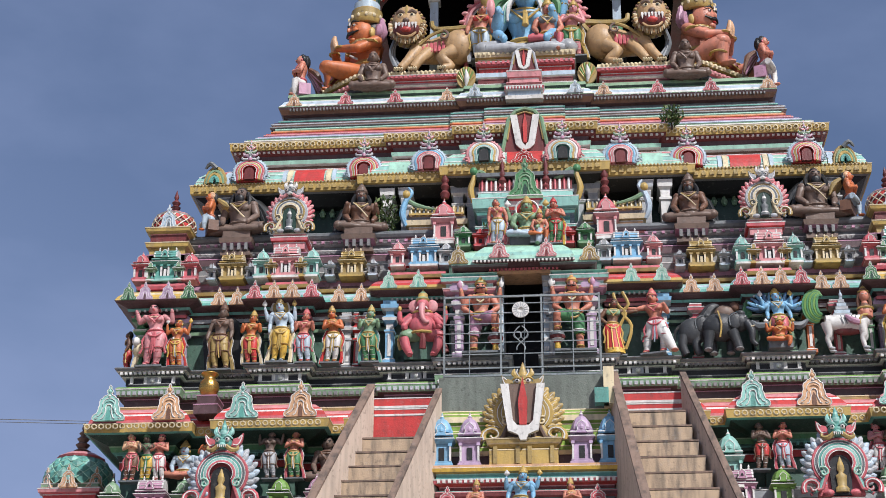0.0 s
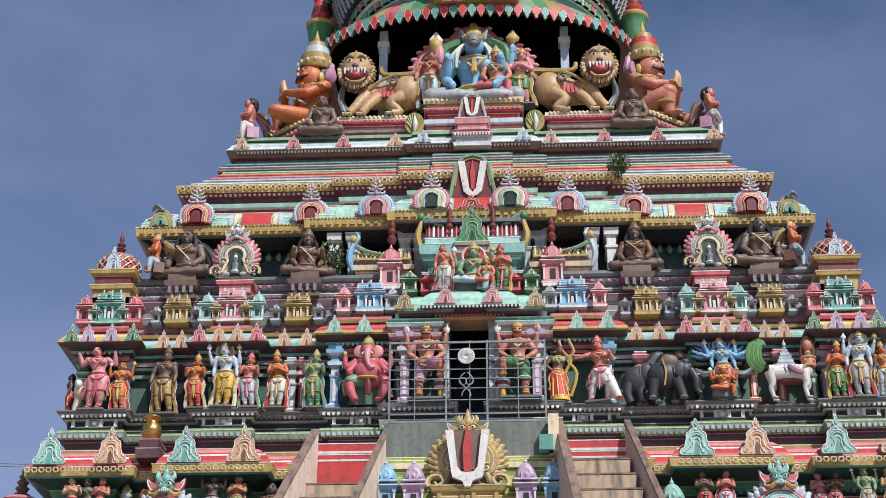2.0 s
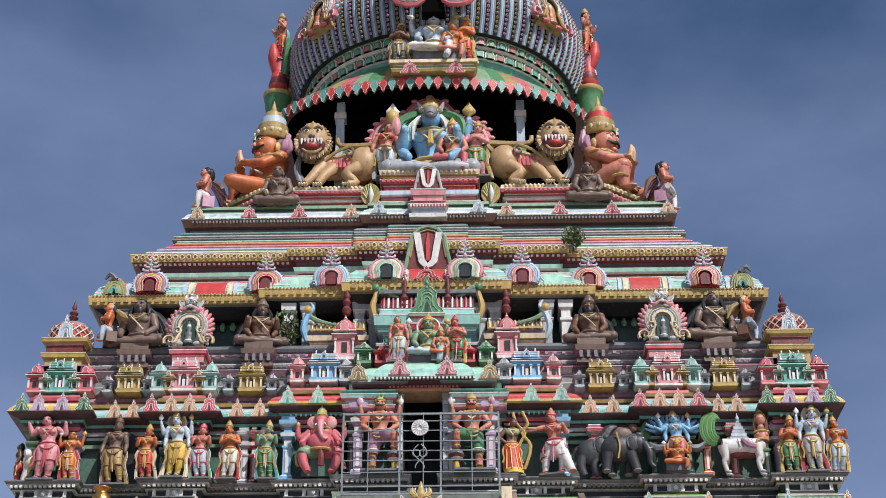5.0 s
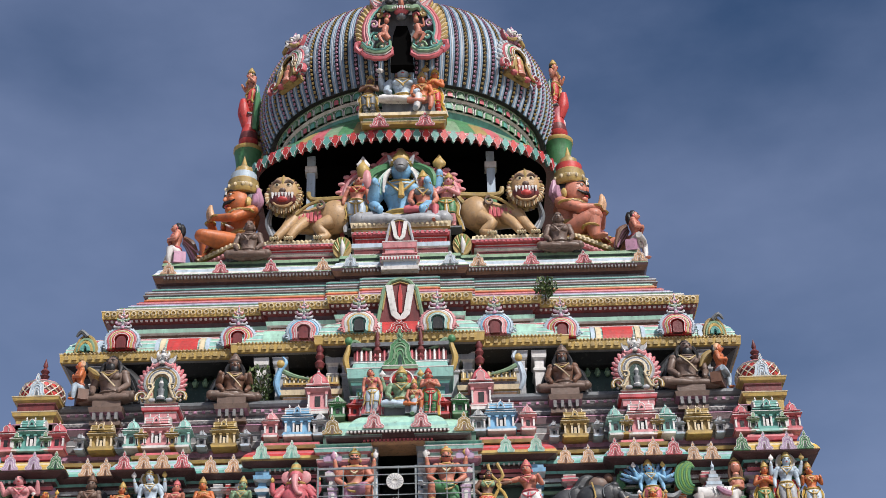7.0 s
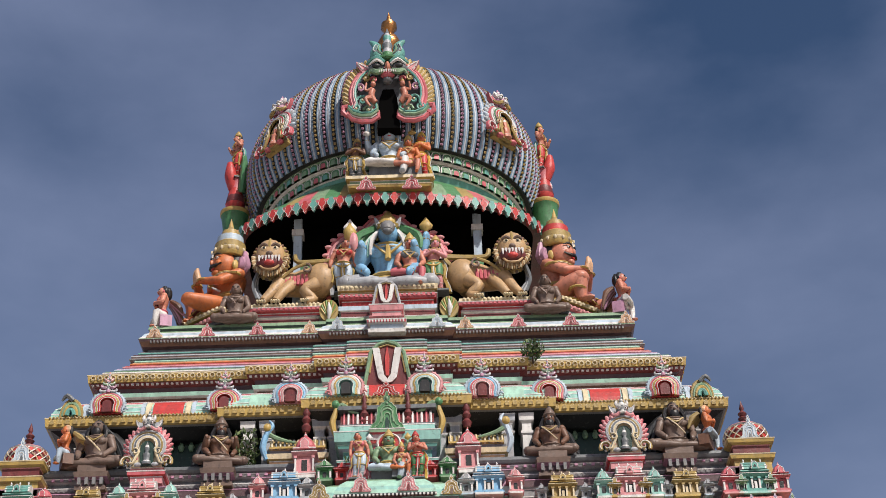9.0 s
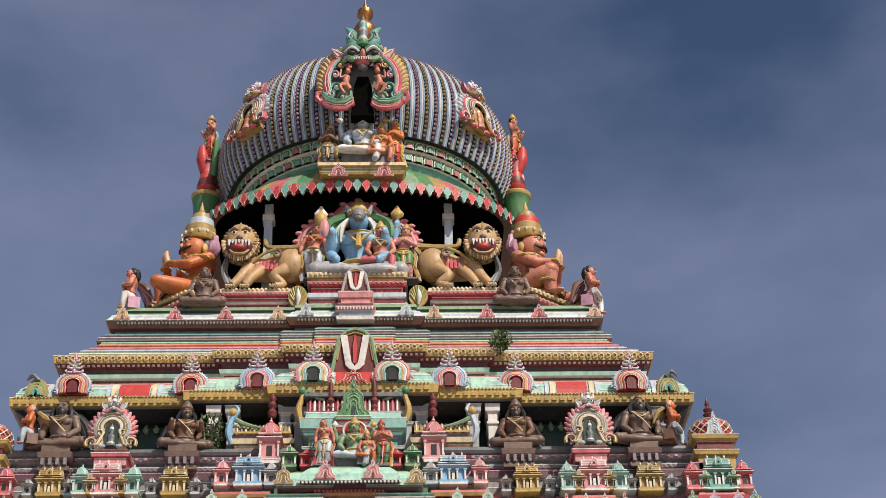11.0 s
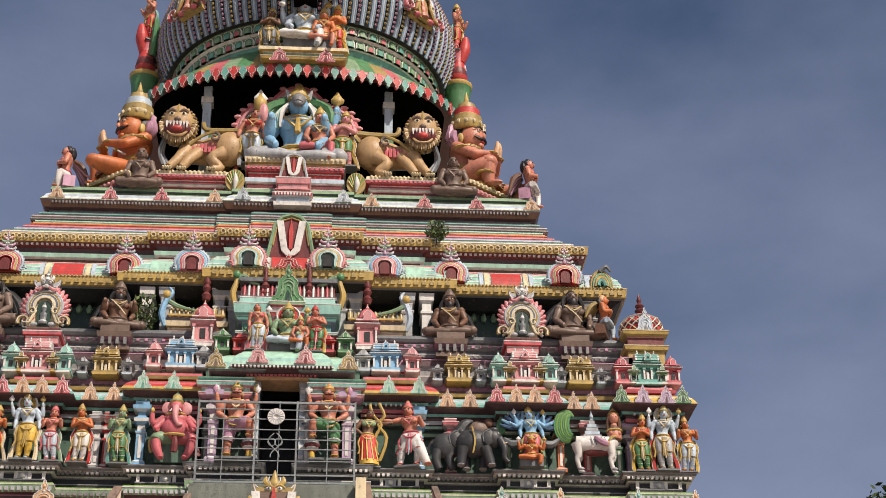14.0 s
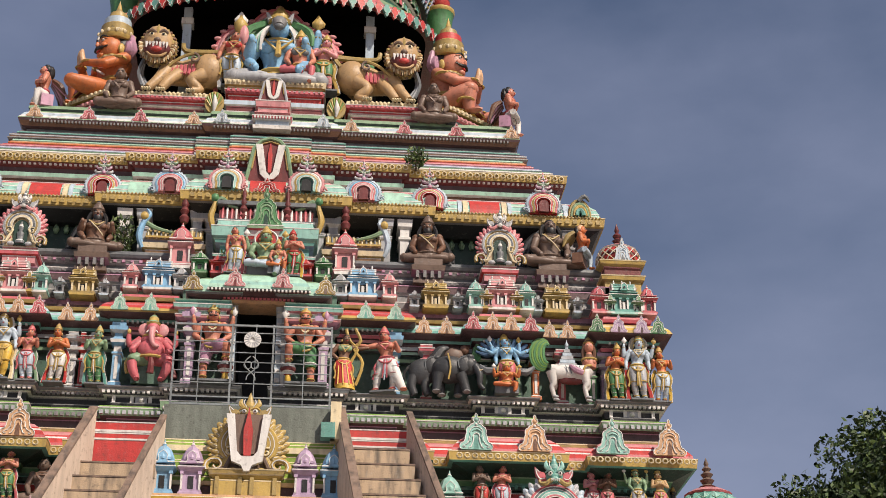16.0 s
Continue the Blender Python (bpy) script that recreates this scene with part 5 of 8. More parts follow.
def lion(sg):
    """Crouching lion, head to the outside, chest to the front; one mesh."""
    s = Solid()
    X = lambda x: sg * x
    s.tube([(X(1.32), 2.2, 19.55), (X(1.6), 2.15, 19.75), (X(2.0), 2.1, 19.68), (X(2.35), 2.05, 19.72)], [0.34, 0.36, 0.27, 0.3], "tan", 14)
    s.ball((X(1.42), 2.0, 19.72), (0.36, 0.3, 0.4), "tan", 14, 8)
    s.tube([(X(1.5), 1.8, 19.5), (X(1.75), 1.72, 19.3), (X(1.55), 1.7, 19.08), (X(1.72), 1.62, 19.0)], [0.17, 0.13, 0.09, 0.09], "tan", 9)
    s.tube([(X(2.3), 1.9, 19.6), (X(2.45), 1.75, 19.3), (X(2.62), 1.66, 19.05)], [0.18, 0.12, 0.09], "tan", 9)
    s.tube([(X(2.05), 1.9, 19.55), (X(2.2), 1.72, 19.3), (X(2.35), 1.66, 19.05)], [0.15, 0.11, 0.09], "tan", 9)
    for fx in (1.74, 2.36, 2.66):
        for k in range(4):
            s.ball((X(fx + 0.05 * (k - 1.5)), 1.58, 18.99), (0.032, 0.06, 0.04), "cream", 6, 4)
    for k in range(6):
        s.tube([(X(1.72 + 0.09 * k), 1.86, 19.78 - 0.015 * k), (X(1.74 + 0.085 * k), 1.79, 19.5)], [0.05, 0.035], "rose", 6)
    sc = [(X(1.72 + 0.12 * (1 - k / 15) * math.cos(0.55 * k + 1.5)), 1.72, 19.86 + 0.12 * (1 - k / 15) * math.sin(0.55 * k + 1.5)) for k in range(14)]
    s.tube([(X(2.3), 1.78, 19.62), (X(2.0), 1.75, 19.88)] + sc[:1], 0.035, "ochre", 6)
    s.tube(sc, 0.03, "umber", 6)
    s.tube([(X(1.2), 2.1, 20.0), (X(1.05), 2.1, 20.25), (X(1.5), 2.2, 20.3), (X(1.95), 2.2, 20.32), (X(2.02), 2.2, 20.5)], [0.06, 0.07, 0.07, 0.06, 0.05], "ochre", 7)
    s.plate([(X(1.2), 20.0), (X(1.9), 20.0), (X(1.9), 20.25), (X(1.3), 20.24)], 2.2, 2.3, "green")
    hx, hz = 2.5, 20.14
    s.ball((X(hx), 1.85, hz), (0.40, 0.3, 0.46), "ochre", 16, 9)
    for k in range(30):
        a = 2 * math.pi * k / 30
        m = pose(X(hx) + 0.34 * math.cos(a), 1.74, hz + 0.4 * math.sin(a), 0, 90 - math.degrees(a), 0)
        s.ball((0, 0, 0), (0.045, 0.06, 0.07), "ochre" if k % 2 else "brown", 6, 4, m)
        m = pose(X(hx) + 0.37 * math.cos(a + 0.1), 1.84, hz + 0.44 * math.sin(a + 0.1), 0, 90 - math.degrees(a + 0.1), 0)
        s.ball((0, 0, 0), (0.04, 0.05, 0.06), "umber" if k % 2 else "ochre", 6, 4, m)
    for k in range(26):                       # long fringe under the chin
        a = math.pi * (1.02 + 0.96 * k / 25)
        s.tube([(X(hx) + 0.3 * math.cos(a), 1.66, hz + 0.3 * math.sin(a)), (X(hx) + 0.38 * math.cos(a), 1.6, hz + 0.42 * math.sin(a)), (X(hx) + 0.4 * math.cos(a), 1.6, hz + 0.53 * math.sin(a))], [0.03, 0.028, 0.01], "tan" if k % 2 else "cream", 5)
    s.ball((X(hx), 1.62, hz + 0.05), (0.3, 0.16, 0.36), "tan", 12, 7)
    s.ball((X(hx), 1.56, hz - 0.2), (0.29, 0.14, 0.19), "maroon", 12, 6)
    s.ball((X(hx), 1.45, hz - 0.26), (0.12, 0.06, 0.07), "red", 8, 5)
    for k in range(-3, 4):
        s.tube([(X(hx + 0.07 * k), 1.45, hz - 0.1), (X(hx + 0.07 * k), 1.42, hz - (0.25 if abs(k) in (1, 3) else 0.19))], [0.034, 0.01], "white", 5)
    s.tube([(X(hx - 0.24), 1.56, hz - 0.2), (X(hx - 0.12), 1.48, hz - 0.4), (X(hx + 0.12), 1.48, hz - 0.4), (X(hx + 0.24), 1.56, hz - 0.2)], 0.03, "tan", 6)
    for q in (-1, 1):
        s.ball((X(hx + 0.12 * q), 1.51, hz + 0.12), (0.075, 0.05, 0.06), "cream", 8, 5)
        s.ball((X(hx + 0.12 * q), 1.465, hz + 0.12), (0.03, 0.02, 0.03), "black", 7, 4)
        s.tube([(X(hx + 0.03 * q), 1.5, hz + 0.16), (X(hx + 0.12 * q), 1.47, hz + 0.22), (X(hx + 0.22 * q), 1.52, hz + 0.18)], 0.03, "umber", 6)
    s.ball((X(hx), 1.48, hz - 0.02), (0.08, 0.07, 0.06), "umber", 8, 5)
    s.tube([(X(hx), 1.5, hz), (X(hx), 1.5, hz + 0.25), (X(hx), 1.6, hz + 0.42)], [0.03, 0.035, 0.02], "ochre", 6)
    for k in range(5):
        s.tube([(X(2.78), 1.75 + 0.04 * k, 19.8), (X(2.86 - 0.02 * k), 1.72 + 0.04 * k, 19.45), (X(2.75 - 0.05 * k), 1.66 + 0.03 * k, 19.1)], 0.035, "grey" if k % 2 else "slate", 5)
    s.v = [(x + (0.2 if sg > 0 else 0.0), y, z) for x, y, z in s.v]
    whole("lion_statue", s, "tan crouching lion statue with bared teeth on a pedestal", "statue", "lions on the terrace", smooth=True)


lion(-1)
lion(1)


def kneeler(sg, skin):
    """Large kneeling figure with folded palms and a tall turban; one mesh."""
    s = Solid()
    s.tube([(-0.25, 0.0, 0.3), (-0.3, -0.4, 0.5), (-0.28, -0.62, 0.62)], [0.25, 0.22, 0.17], skin, 12)
    s.tube([(-0.28, -0.62, 0.62), (-0.28, -0.6, 0.3), (-0.26, -0.62, 0.06)], [0.17, 0.14, 0.1], skin, 10)
    s.tube([(0.25, 0.0, 0.25), (0.36, -0.5, 0.2), (0.4, -1.0, 0.16)], [0.25, 0.22, 0.15], skin, 12)
    s.tube([(0.4, -1.0, 0.16), (0.34, -0.6, 0.1), (0.3, 0.1, 0.1)], [0.15, 0.13, 0.09], skin, 10)
    s.ball((-0.26, -0.72, 0.05), (0.1, 0.18, 0.06), skin, 8, 5)
    s.ball((-0.28, -0.63, 0.63), (0.175, 0.175, 0.175), skin, 12, 8)
    s.ball((0.4, -1.0, 0.16), (0.155, 0.16, 0.155), skin, 12, 8)
    s.ball((0.3, 0.16, 0.12), (0.1, 0.14, 0.09), skin, 9, 6)
    s.tube([(-0.3, -0.3, 0.62), (-0.02, -0.5, 0.4), (0.3, -0.45, 0.42)], [0.06, 0.1, 0.05], "red", 8)
    s.tube([(0.0, -0.42, 0.5), (0.02, -0.62, 0.3), (0.03, -0.68, 0.08)], [0.07, 0.09, 0.1], "maroon", 8)
    for q in range(5):
        s.tube([(-0.04 + 0.03 * q, -0.5 - 0.02 * (q % 2), 0.46), (-0.06 + 0.045 * q, -0.76, 0.06)], 0.014, "gold", 5)
    for q in (-1, 1):
        s.ball((q * 0.17, -0.26, 1.08), (0.19, 0.1, 0.14), skin, 10, 6)
        s.tube([(q * 0.3, -0.16, 1.28), (q * 0.16, -0.36, 1.1), (0, -0.38, 0.92)], [0.02, 0.026, 0.035], "gold", 6)
    s.lathe([(0.34, 0.1), (0.4, 0.25), (0.36, 0.5), (0.33, 0.75), (0.42, 1.0), (0.45, 1.15), (0.3, 1.3), (0.14, 1.36), (0.13, 1.46)], ["maroon", "red", "gold", skin, skin, skin, skin, skin], (0, 0, 0), 14, None, 0.75)
    for q in (-1, 1):
        s.ball((q * 0.42, 0, 1.15), 0.15, skin, 9, 6)
        s.tube([(q * 0.44, 0, 1.15), (q * 0.42, -0.38, 0.86)], [0.14, 0.11], skin, 9)
        s.ball((q * 0.42, -0.38, 0.86), 0.115, skin, 8, 5)
        s.tube([(q * 0.42, -0.38, 0.86), (q * 0.07, -0.66, 0.98)], [0.11, 0.075], skin, 9)
        s.tube([(q * 0.05, -0.66, 0.95), (q * 0.035, -0.7, 1.15), (q * 0.03, -0.7, 1.33)], [0.07, 0.065, 0.03], "peach", 8)
        hoop(s, (q * 0.13, -0.62, 0.96), 0.09, 0.09, 0.03, "gold")
        hoop(s, (q * 0.44, -0.12, 1.06), 0.14, 0.14, 0.035, "gold")
        s.tube([(q * 0.2, 0.12, 1.36), (q * 0.32, 0.15, 1.5), (q * 0.34, 0.1, 1.72)], [0.08, 0.12, 0.05], "mauve", 7)
    hoop(s, (0, -0.05, 1.28), 0.3, 0.26, 0.035, "gold")
    hoop(s, (0, -0.06, 1.2), 0.4, 0.31, 0.022, "cream")
    hoop(s, (0, -0.05, 1.08), 0.44, 0.33, 0.018, "gold")
    hoop(s, (0, 0, 0.62), 0.37, 0.28, 0.035, "gold")
    s.tube([(-0.3, -0.2, 1.25), (0, -0.36, 0.95), (0.25, -0.3, 0.7)], 0.025, "white", 6)
    s.lathe([(0.42, 0.1), (0.44, 0.3), (0.38, 0.48), (0.36, 0.56)], ["maroon", "red", "gold"], (0, 0.02, 0), 14, None, 0.85)
    for q in (-1, 1):
        hoop(s, (q * 0.3 - 0.02, -0.56, 0.3), 0.16, 0.16, 0.03, "gold")
    s.v = [(x * 1.06, y * 1.0, z * 0.84) for x, y, z in s.v]
    h = Solid()
    h.ball((0, -0.08, 1.62), (0.27, 0.3, 0.31), skin, 14, 9)
    h.ball((0, -0.37, 1.62), (0.035, 0.06, 0.08), skin, 7, 5)
    h.tube([(-0.22, -0.27, 1.56), (-0.1, -0.36, 1.52), (0, -0.38, 1.55), (0.1, -0.36, 1.52), (0.22, -0.27, 1.56)], [0.012, 0.04, 0.035, 0.04, 0.012], "black", 6)
    h.ball((0, -0.36, 1.48), (0.07, 0.03, 0.025), "red", 7, 4)
    h.ball((0, -0.3, 1.41), (0.1, 0.08, 0.07), skin, 8, 5)
    for q in (-1, 1):
        h.ball((q * 0.13, -0.3, 1.58), (0.08, 0.07, 0.07), skin, 8, 5)
        h.ball((q * 0.12, -0.355, 1.7), (0.022, 0.012, 0.022), "black", 6, 4)
        h.tube([(q * 0.04, -0.37, 1.76), (q * 0.13, -0.35, 1.79), (q * 0.22, -0.27, 1.75)], [0.012, 0.022, 0.01], "black", 5)
    h.ball((0, 0.1, 1.66), (0.3, 0.26, 0.3), "black", 10, 6)
    for q in (-1, 1):
        h.ball((q * 0.12, -0.33, 1.7), (0.05, 0.03, 0.028), "white", 7, 4)
        h.ball((q * 0.29, 0.0, 1.54), (0.05, 0.07, 0.12), "gold", 7, 5)
        h.tube([(q * 0.26, 0.16, 1.36), (q * 0.36, 0.2, 1.55), (q * 0.34, 0.18, 1.85)], [0.07, 0.11, 0.04], "mauve", 7)
    h.tube([(0, -0.38, 1.74), (0, -0.37, 1.84)], 0.015, "white", 5)
    h.lathe([(0.31, 1.8), (0.36, 1.85), (0.35, 1.92), (0.31, 1.94), (0.32, 2.03), (0.27, 2.06), (0.27, 2.16), (0.2, 2.19), (0.18, 2.27), (0.09, 2.3), (0.06, 2.36), (0.004, 2.52)],
            ["gold", "ochre", "white", "ochre", "gold", "paleblue" if sg < 0 else "red", "ochre", "ochre", "gold", "ochre", "gold"], (0, 0, 0), 16)
    for k in range(14):
        a = 2 * math.pi * k / 14
        h.ball((0.36 * math.cos(a), 0.36 * math.sin(a), 1.885), 0.035, "cream", 5, 3)
    h.v = [(x, y, (z if z < 1.8 else 1.8 + (z - 1.8) * 1.4) - 0.26) for x, y, z in h.v]
    for v, fa, mi in ((h.v, h.f, h.m),):
        k0 = len(s.v)
        s.v.extend(v)
        s.f.extend(tuple(i + k0 for i in q) for q in fa)
        s.m.extend(s.slot(h.names[i]) for i in mi)
    whole("kneeling_statue", s, "large orange kneeling statue with folded palms and turban", "statue", "kneeling statues at the terrace corners", smooth=True, at=pose(3.72 if sg > 0 else -3.47, 2.35, 18.85, 0, 0, sg * 58) @ Matrix.Diagonal((1.08, 1.08, 1.08, 1)))


def plumage(s, a="mauve", b="brown", up=0.0):
    """Folded wing and hair down the back."""
    for k in range(7):
        w = -0.12 + 0.04 * k
        s.tube([(w * 0.5, 0.1, 0.46 + up), (w, 0.2, 0.36 + up), (w * 1.3, 0.26 + 0.02 * (k % 3), 0.12 + up * 1.6 + 0.02 * k)], [0.03, 0.045, 0.012], a if k % 2 else b, 6)
    s.ball((0, 0.06, 0.6), (0.07, 0.06, 0.11), "black", 8, 6)


kneeler(-1, "orange")
kneeler(1, "flesh")
for sg in (-1, 1):
    statue(3.34 if sg > 0 else -3.18, 1.5, 18.42, 0.98, "grey seated ascetic statue with a sacred thread", "umber", "umber", "umber", None, "umber", ("lap",), "seat", belly=0.015)
    statue(4.97 if sg > 0 else -4.75, 1.75, 18.42, 1.12, "pink squatting statue with a tail of feathers", "flesh", "white", "rose", None, "black", ("pray",), "ease", turn=sg * 75, seat="mauve", extra=plumage)

# the group between the lions
s = Solid()
for cx, r, z in ((0.0, 0.62, 20.75), (-0.75, 0.55, 20.35), (0.75, 0.55, 20.35)):
    for k, c in enumerate(("rose", "pink", "white")):
        a0, a1 = (0, 180) if cx == 0 else ((80, 190) if cx < 0 else (-10, 100))
        s.tube(line3(arc(cx, z, r - 0.07 * k, (r - 0.07 * k) * 1.15, a0, a1, 14), 2.2 - 0.03 * k), 0.055 if k < 2 else 0.02, c, 7)
    for k in range(7):
        a = radians((0 if cx == 0 else 80 if cx < 0 else -10) + (180 if cx == 0 else 110) * k / 6)
        s.ball((cx + (r + 0.05) * math.cos(a), 2.17, z + (r + 0.05) * 1.15 * math.sin(a)), (0.09, 0.05, 0.05), "pink", 7, 5)
s.box(-1.32, -1.22, 2.15, 2.3, 19.2, 20.4, "rose")
s.box(1.22, 1.32, 2.15, 2.3, 19.2, 20.4, "rose")
whole("scalloped_arch", s, "pink scalloped plaster arch over a seated deity statue", "arch", smooth=True)


def mane(s):
    for sg in (-1, 1):
        for k in range(4):
            s.tube([(sg * 0.04, 0.03, 0.55), (sg * (0.11 + 0.02 * k), 0.03 - 0.02 * k, 0.5 - 0.02 * k), (sg * (0.15 + 0.012 * k), 0.02 - 0.02 * k, 0.39 - 0.02 * k)], [0.03, 0.026, 0.01], "green" if k % 2 else "sage", 6)
    s.tube([(0, -0.05, 0.49), (0, -0.11, 0.45), (0, -0.14, 0.4)], [0.045, 0.042, 0.03], "stone", 9)
    s.ball((0, -0.145, 0.395), (0.03, 0.022, 0.024), "slate", 8, 5)
    for sg in (-1, 1):
        s.ball((sg * 0.034, -0.09, 0.475), (0.012, 0.012, 0.01), "white", 6, 4)
        s.tube([(sg * 0.05, -0.02, 0.52), (sg * 0.075, -0.03, 0.58)], [0.022, 0.006], "grey", 6)
        for k in range(5):
            s.tube([(sg * 0.05, 0.0, 0.5), (sg * (0.09 + 0.012 * k), -0.05 + 0.015 * k, 0.4), (sg * (0.1 + 0.016 * k), -0.07 + 0.02 * k, 0.27)], [0.014, 0.016, 0.007], "mint" if k % 2 else "white", 5)
    s.tube([(0.0, -0.08, 0.33), (0, -0.09, 0.22)], [0.014, 0.02], "gold", 6)
    s.ball((-0.19, -0.16, 0.31), (0.026, 0.02, 0.07), "pink", 7, 5)
    s.lathe([(0.015, 0.4), (0.035, 0.44), (0.04, 0.48), (0.015, 0.52), (0.004, 0.55)], "gold", (-0.22, -0.03, 0), 9)


statue(0.03, 1.95, 19.22, 2.2, "large seated blue deity statue with a gold crown and grey trousers", "blue", "grey", "gold", "ochre", "green", ("raise", "bless", "lap"), "seat", extra=mane, ring_="darkgreen", wide=1.12)
statue(-0.88, 1.85, 19.25, 1.4, "standing attendant statue in red bodice and grey skirt", "flesh", "paleblue", "gold", None, "black", ("down",), sash="grey", chest="red", wide=1.1)
statue(0.5, 1.72, 19.25, 1.45, "seated consort statue with a gold crown and red skirt", "flesh", "rose", "gold", "gold", "black", ("lap",), "ease", ring_="white", chest="slate")
statue(1.06, 1.78, 19.2, 1.45, "standing praying statue with green trousers", "pink", "green", "gold", "flesh", "black", ("pray",), sash="gold", long=False, wide=1.15)
# figures before the dome
statue(0.1, 1.62, 22.02, 1.5, "seated four-armed deity statue in white before the dome", "paleblue", "white", "gold", "gold", "black", ("raise", "lap"), "ease", ring_="ochre", wide=1.25)
statue(-0.62, 1.58, 22.02, 1.15, "standing statue in grey robe with gold sash", "brown", "slate", "gold", "rose", "black", ("pray",), sash="gold", wide=1.15)
statue(0.52, 1.5, 22.02, 1.15, "seated orange consort statue", "orange", "flesh", "gold", "rose", "black", ("lap",), "ease")
statue(0.82, 1.6, 22.02, 1.3, "standing orange praying statue with red trousers", "orange", "red", "yellow", "gold", "black", ("pray",), sash="yellow", wide=1.1)

# mark shields on the axis
def mark_board(y, x, z, w, h, back, frame_, stroke="white", mid="red"):
    s = Solid()
    o = [(x + w * px, z + h * pz) for px, pz in [(-0.5, 0), (0.5, 0), (0.44, 0.3), (0.36, 0.75), (0.2, 0.94), (0, 1.0), (-0.2, 0.94), (-0.36, 0.75), (-0.44, 0.3)]]
    s.plate(o, y, y + 0.16, back, frame_)
    s.tube([(px, y - 0.01, pz) for px, pz in o[1:] + o[:1]], 0.035 * w + 0.01, frame_, 6)
    s.tube([(px * 0.88 + x * 0.12, y - 0.015, (pz - z) * 0.92 + z) for px, pz in o[2:]], 0.014 * w + 0.006, "ochre", 6)
    for sg in (-1, 1):
        q = [(sg * 0.32, 0.84), (sg * 0.17, 0.84), (sg * 0.07, 0.22), (sg * 0.02, 0.16), (0, 0.12), (0, 0.04), (sg * 0.1, 0.06), (sg * 0.2, 0.16)]
        q = [(x + w * a, z + h * b) for a, b in q]
        s.plate(q, y - 0.05, y, stroke)
    q = [(-0.035, 0.2), (0.035, 0.2), (0.05, 0.6), (0.0, 0.9), (-0.05, 0.6)]
    s.plate([(x + w * a, z + h * b) for a, b in q], y - 0.045, y, mid)
    return s


part("mark_shield", mark_board(0.62, 0.02, 16.42, 0.92, 0.98, "maroon", "sage", "white", "red"), upper, "green-framed shield with a white forked mark")
part("mark_shield", mark_board(1.15, 0.0, 18.58, 0.56, 0.55, "maroon", "grey", "white", "red"), steps_roof, "small shield with a white forked mark")
s = Solid()
course(s, [(17.9, 0.02), (17.98, 0.03), (18.0, -0.02), (18.1, -0.02), (18.12, 0.03), (18.2, 0.05), (18.22, 0.0), (18.3, 0.0), (18.32, -0.06), (18.42, -0.06), (18.44, -0.02), (18.58, 0.0)],
       ["white", "navy", "paleblue", "white", "rose", "red", "maroon", "white", "pink", "rose", "pink"], -0.36, 0.36, 1.12, 2.0)
part("pedestal", s, steps_roof)
row(steps_roof, "dentil_moulding", -0.38, 0.38, 1.08, 18.12, 0.06, tooth("white", 0.03, 0.06))

# ---- upper storey's front ----
for x, cols in ((-5.5, ["paleblue", "rose", "gold", "red"]), (-3.2, ["paleblue", "rose", "gold", "red"]), (-1.88, ["paleblue", "blue", "rose", "pink"]), (-0.78, ["pink", "white", "gold", "aqua"]), (0.76, ["pink", "white", "gold", "aqua"]),
                (1.88, ["paleblue", "blue", "rose", "pink"]), (3.2, ["paleblue", "rose", "gold", "red"]), (5.48, ["paleblue", "rose", "gold", "red"])):
    key = tuple(cols)
    if key not in KUDUS:
        KUDUS[key] = nasi_mesh(cols, "slate", "maroon" if "rose" in cols else "soot")
    y = 0.78 if abs(x) > 2.9 else 0.58 if abs(x) > 1.2 else 0.38
    part("horseshoe_gable", KUDUS[key], upper, "striped horseshoe gable with a dark crest", at=pose(x, y, 16.0 + (0.05 if abs(x) < 1.2 else 0.02)) @ Matrix.Diagonal((0.72, 0.8, 0.64, 1)))
# raised panels on the curved roof
def roof_panel(xa, xb, y, z, mat, lift=0.02):
    s = Solid()
    pr = [(16.02, 0.34), (16.12, 0.32), (16.25, 0.26), (16.36, 0.16), (16.43, 0.04)]
    rs = [[(x, y - o - lift, zz + z) for zz, o in pr] + [(x, y - o + 0.05, zz + z) for zz, o in reversed(pr)] for x in (xa, xb)]
    s.rings(rs, mat)
    part("roof_panel", s, upper, f"{mat} curved roof panel")


for sg in (-1, 1):
    for xa, xb, mat, lf in ((4.02, 4.62, "red", 0.02), (4.66, 4.76, "cream", 0.035), (4.78, 4.86, "paleblue", 0.03), (3.88, 3.98, "cream", 0.035), (3.78, 3.86, "paleblue", 0.03), (5.9, 6.02, "paleblue", 0.03), (6.04, 6.14, "rose", 0.03), (2.95, 2.98, "gold", 0.03)):
        roof_panel(*span(sg, xa, xb), 1.15, 0.0, mat, lf)
    roof_panel(*span(sg, 1.28, 1.5), 0.95, 0.02, "rose")
    roof_panel(*span(sg, 2.3, 2.7), 0.95, 0.02, "mint")
    s = Solid()
    for k, c in enumerate(("ochre", "sage", "gold", "teal")):
        r = 0.32 - 0.07 * k
        s.tube([(sg * (6.22 + x * 0.62), 0.8 - 0.03 * k, 16.02 + z) for x, z in arc(0, 0, r, r * 1.15, 0, 180, 10)], 0.045, c, 6)
    s.tube([(sg * 6.2, 0.75, 16.36), (sg * 6.32, 0.72, 16.46), (sg * 6.42, 0.75, 16.36)], [0.05, 0.05, 0.02], "slate", 6)
    part("corner_scroll", s, upper, "green and gold corner scroll", smooth=True)
    kudu(upper, sg * 0.0 + 0.0, 0.36, 16.05, 0.5, 0.3, "red") if sg > 0 else None
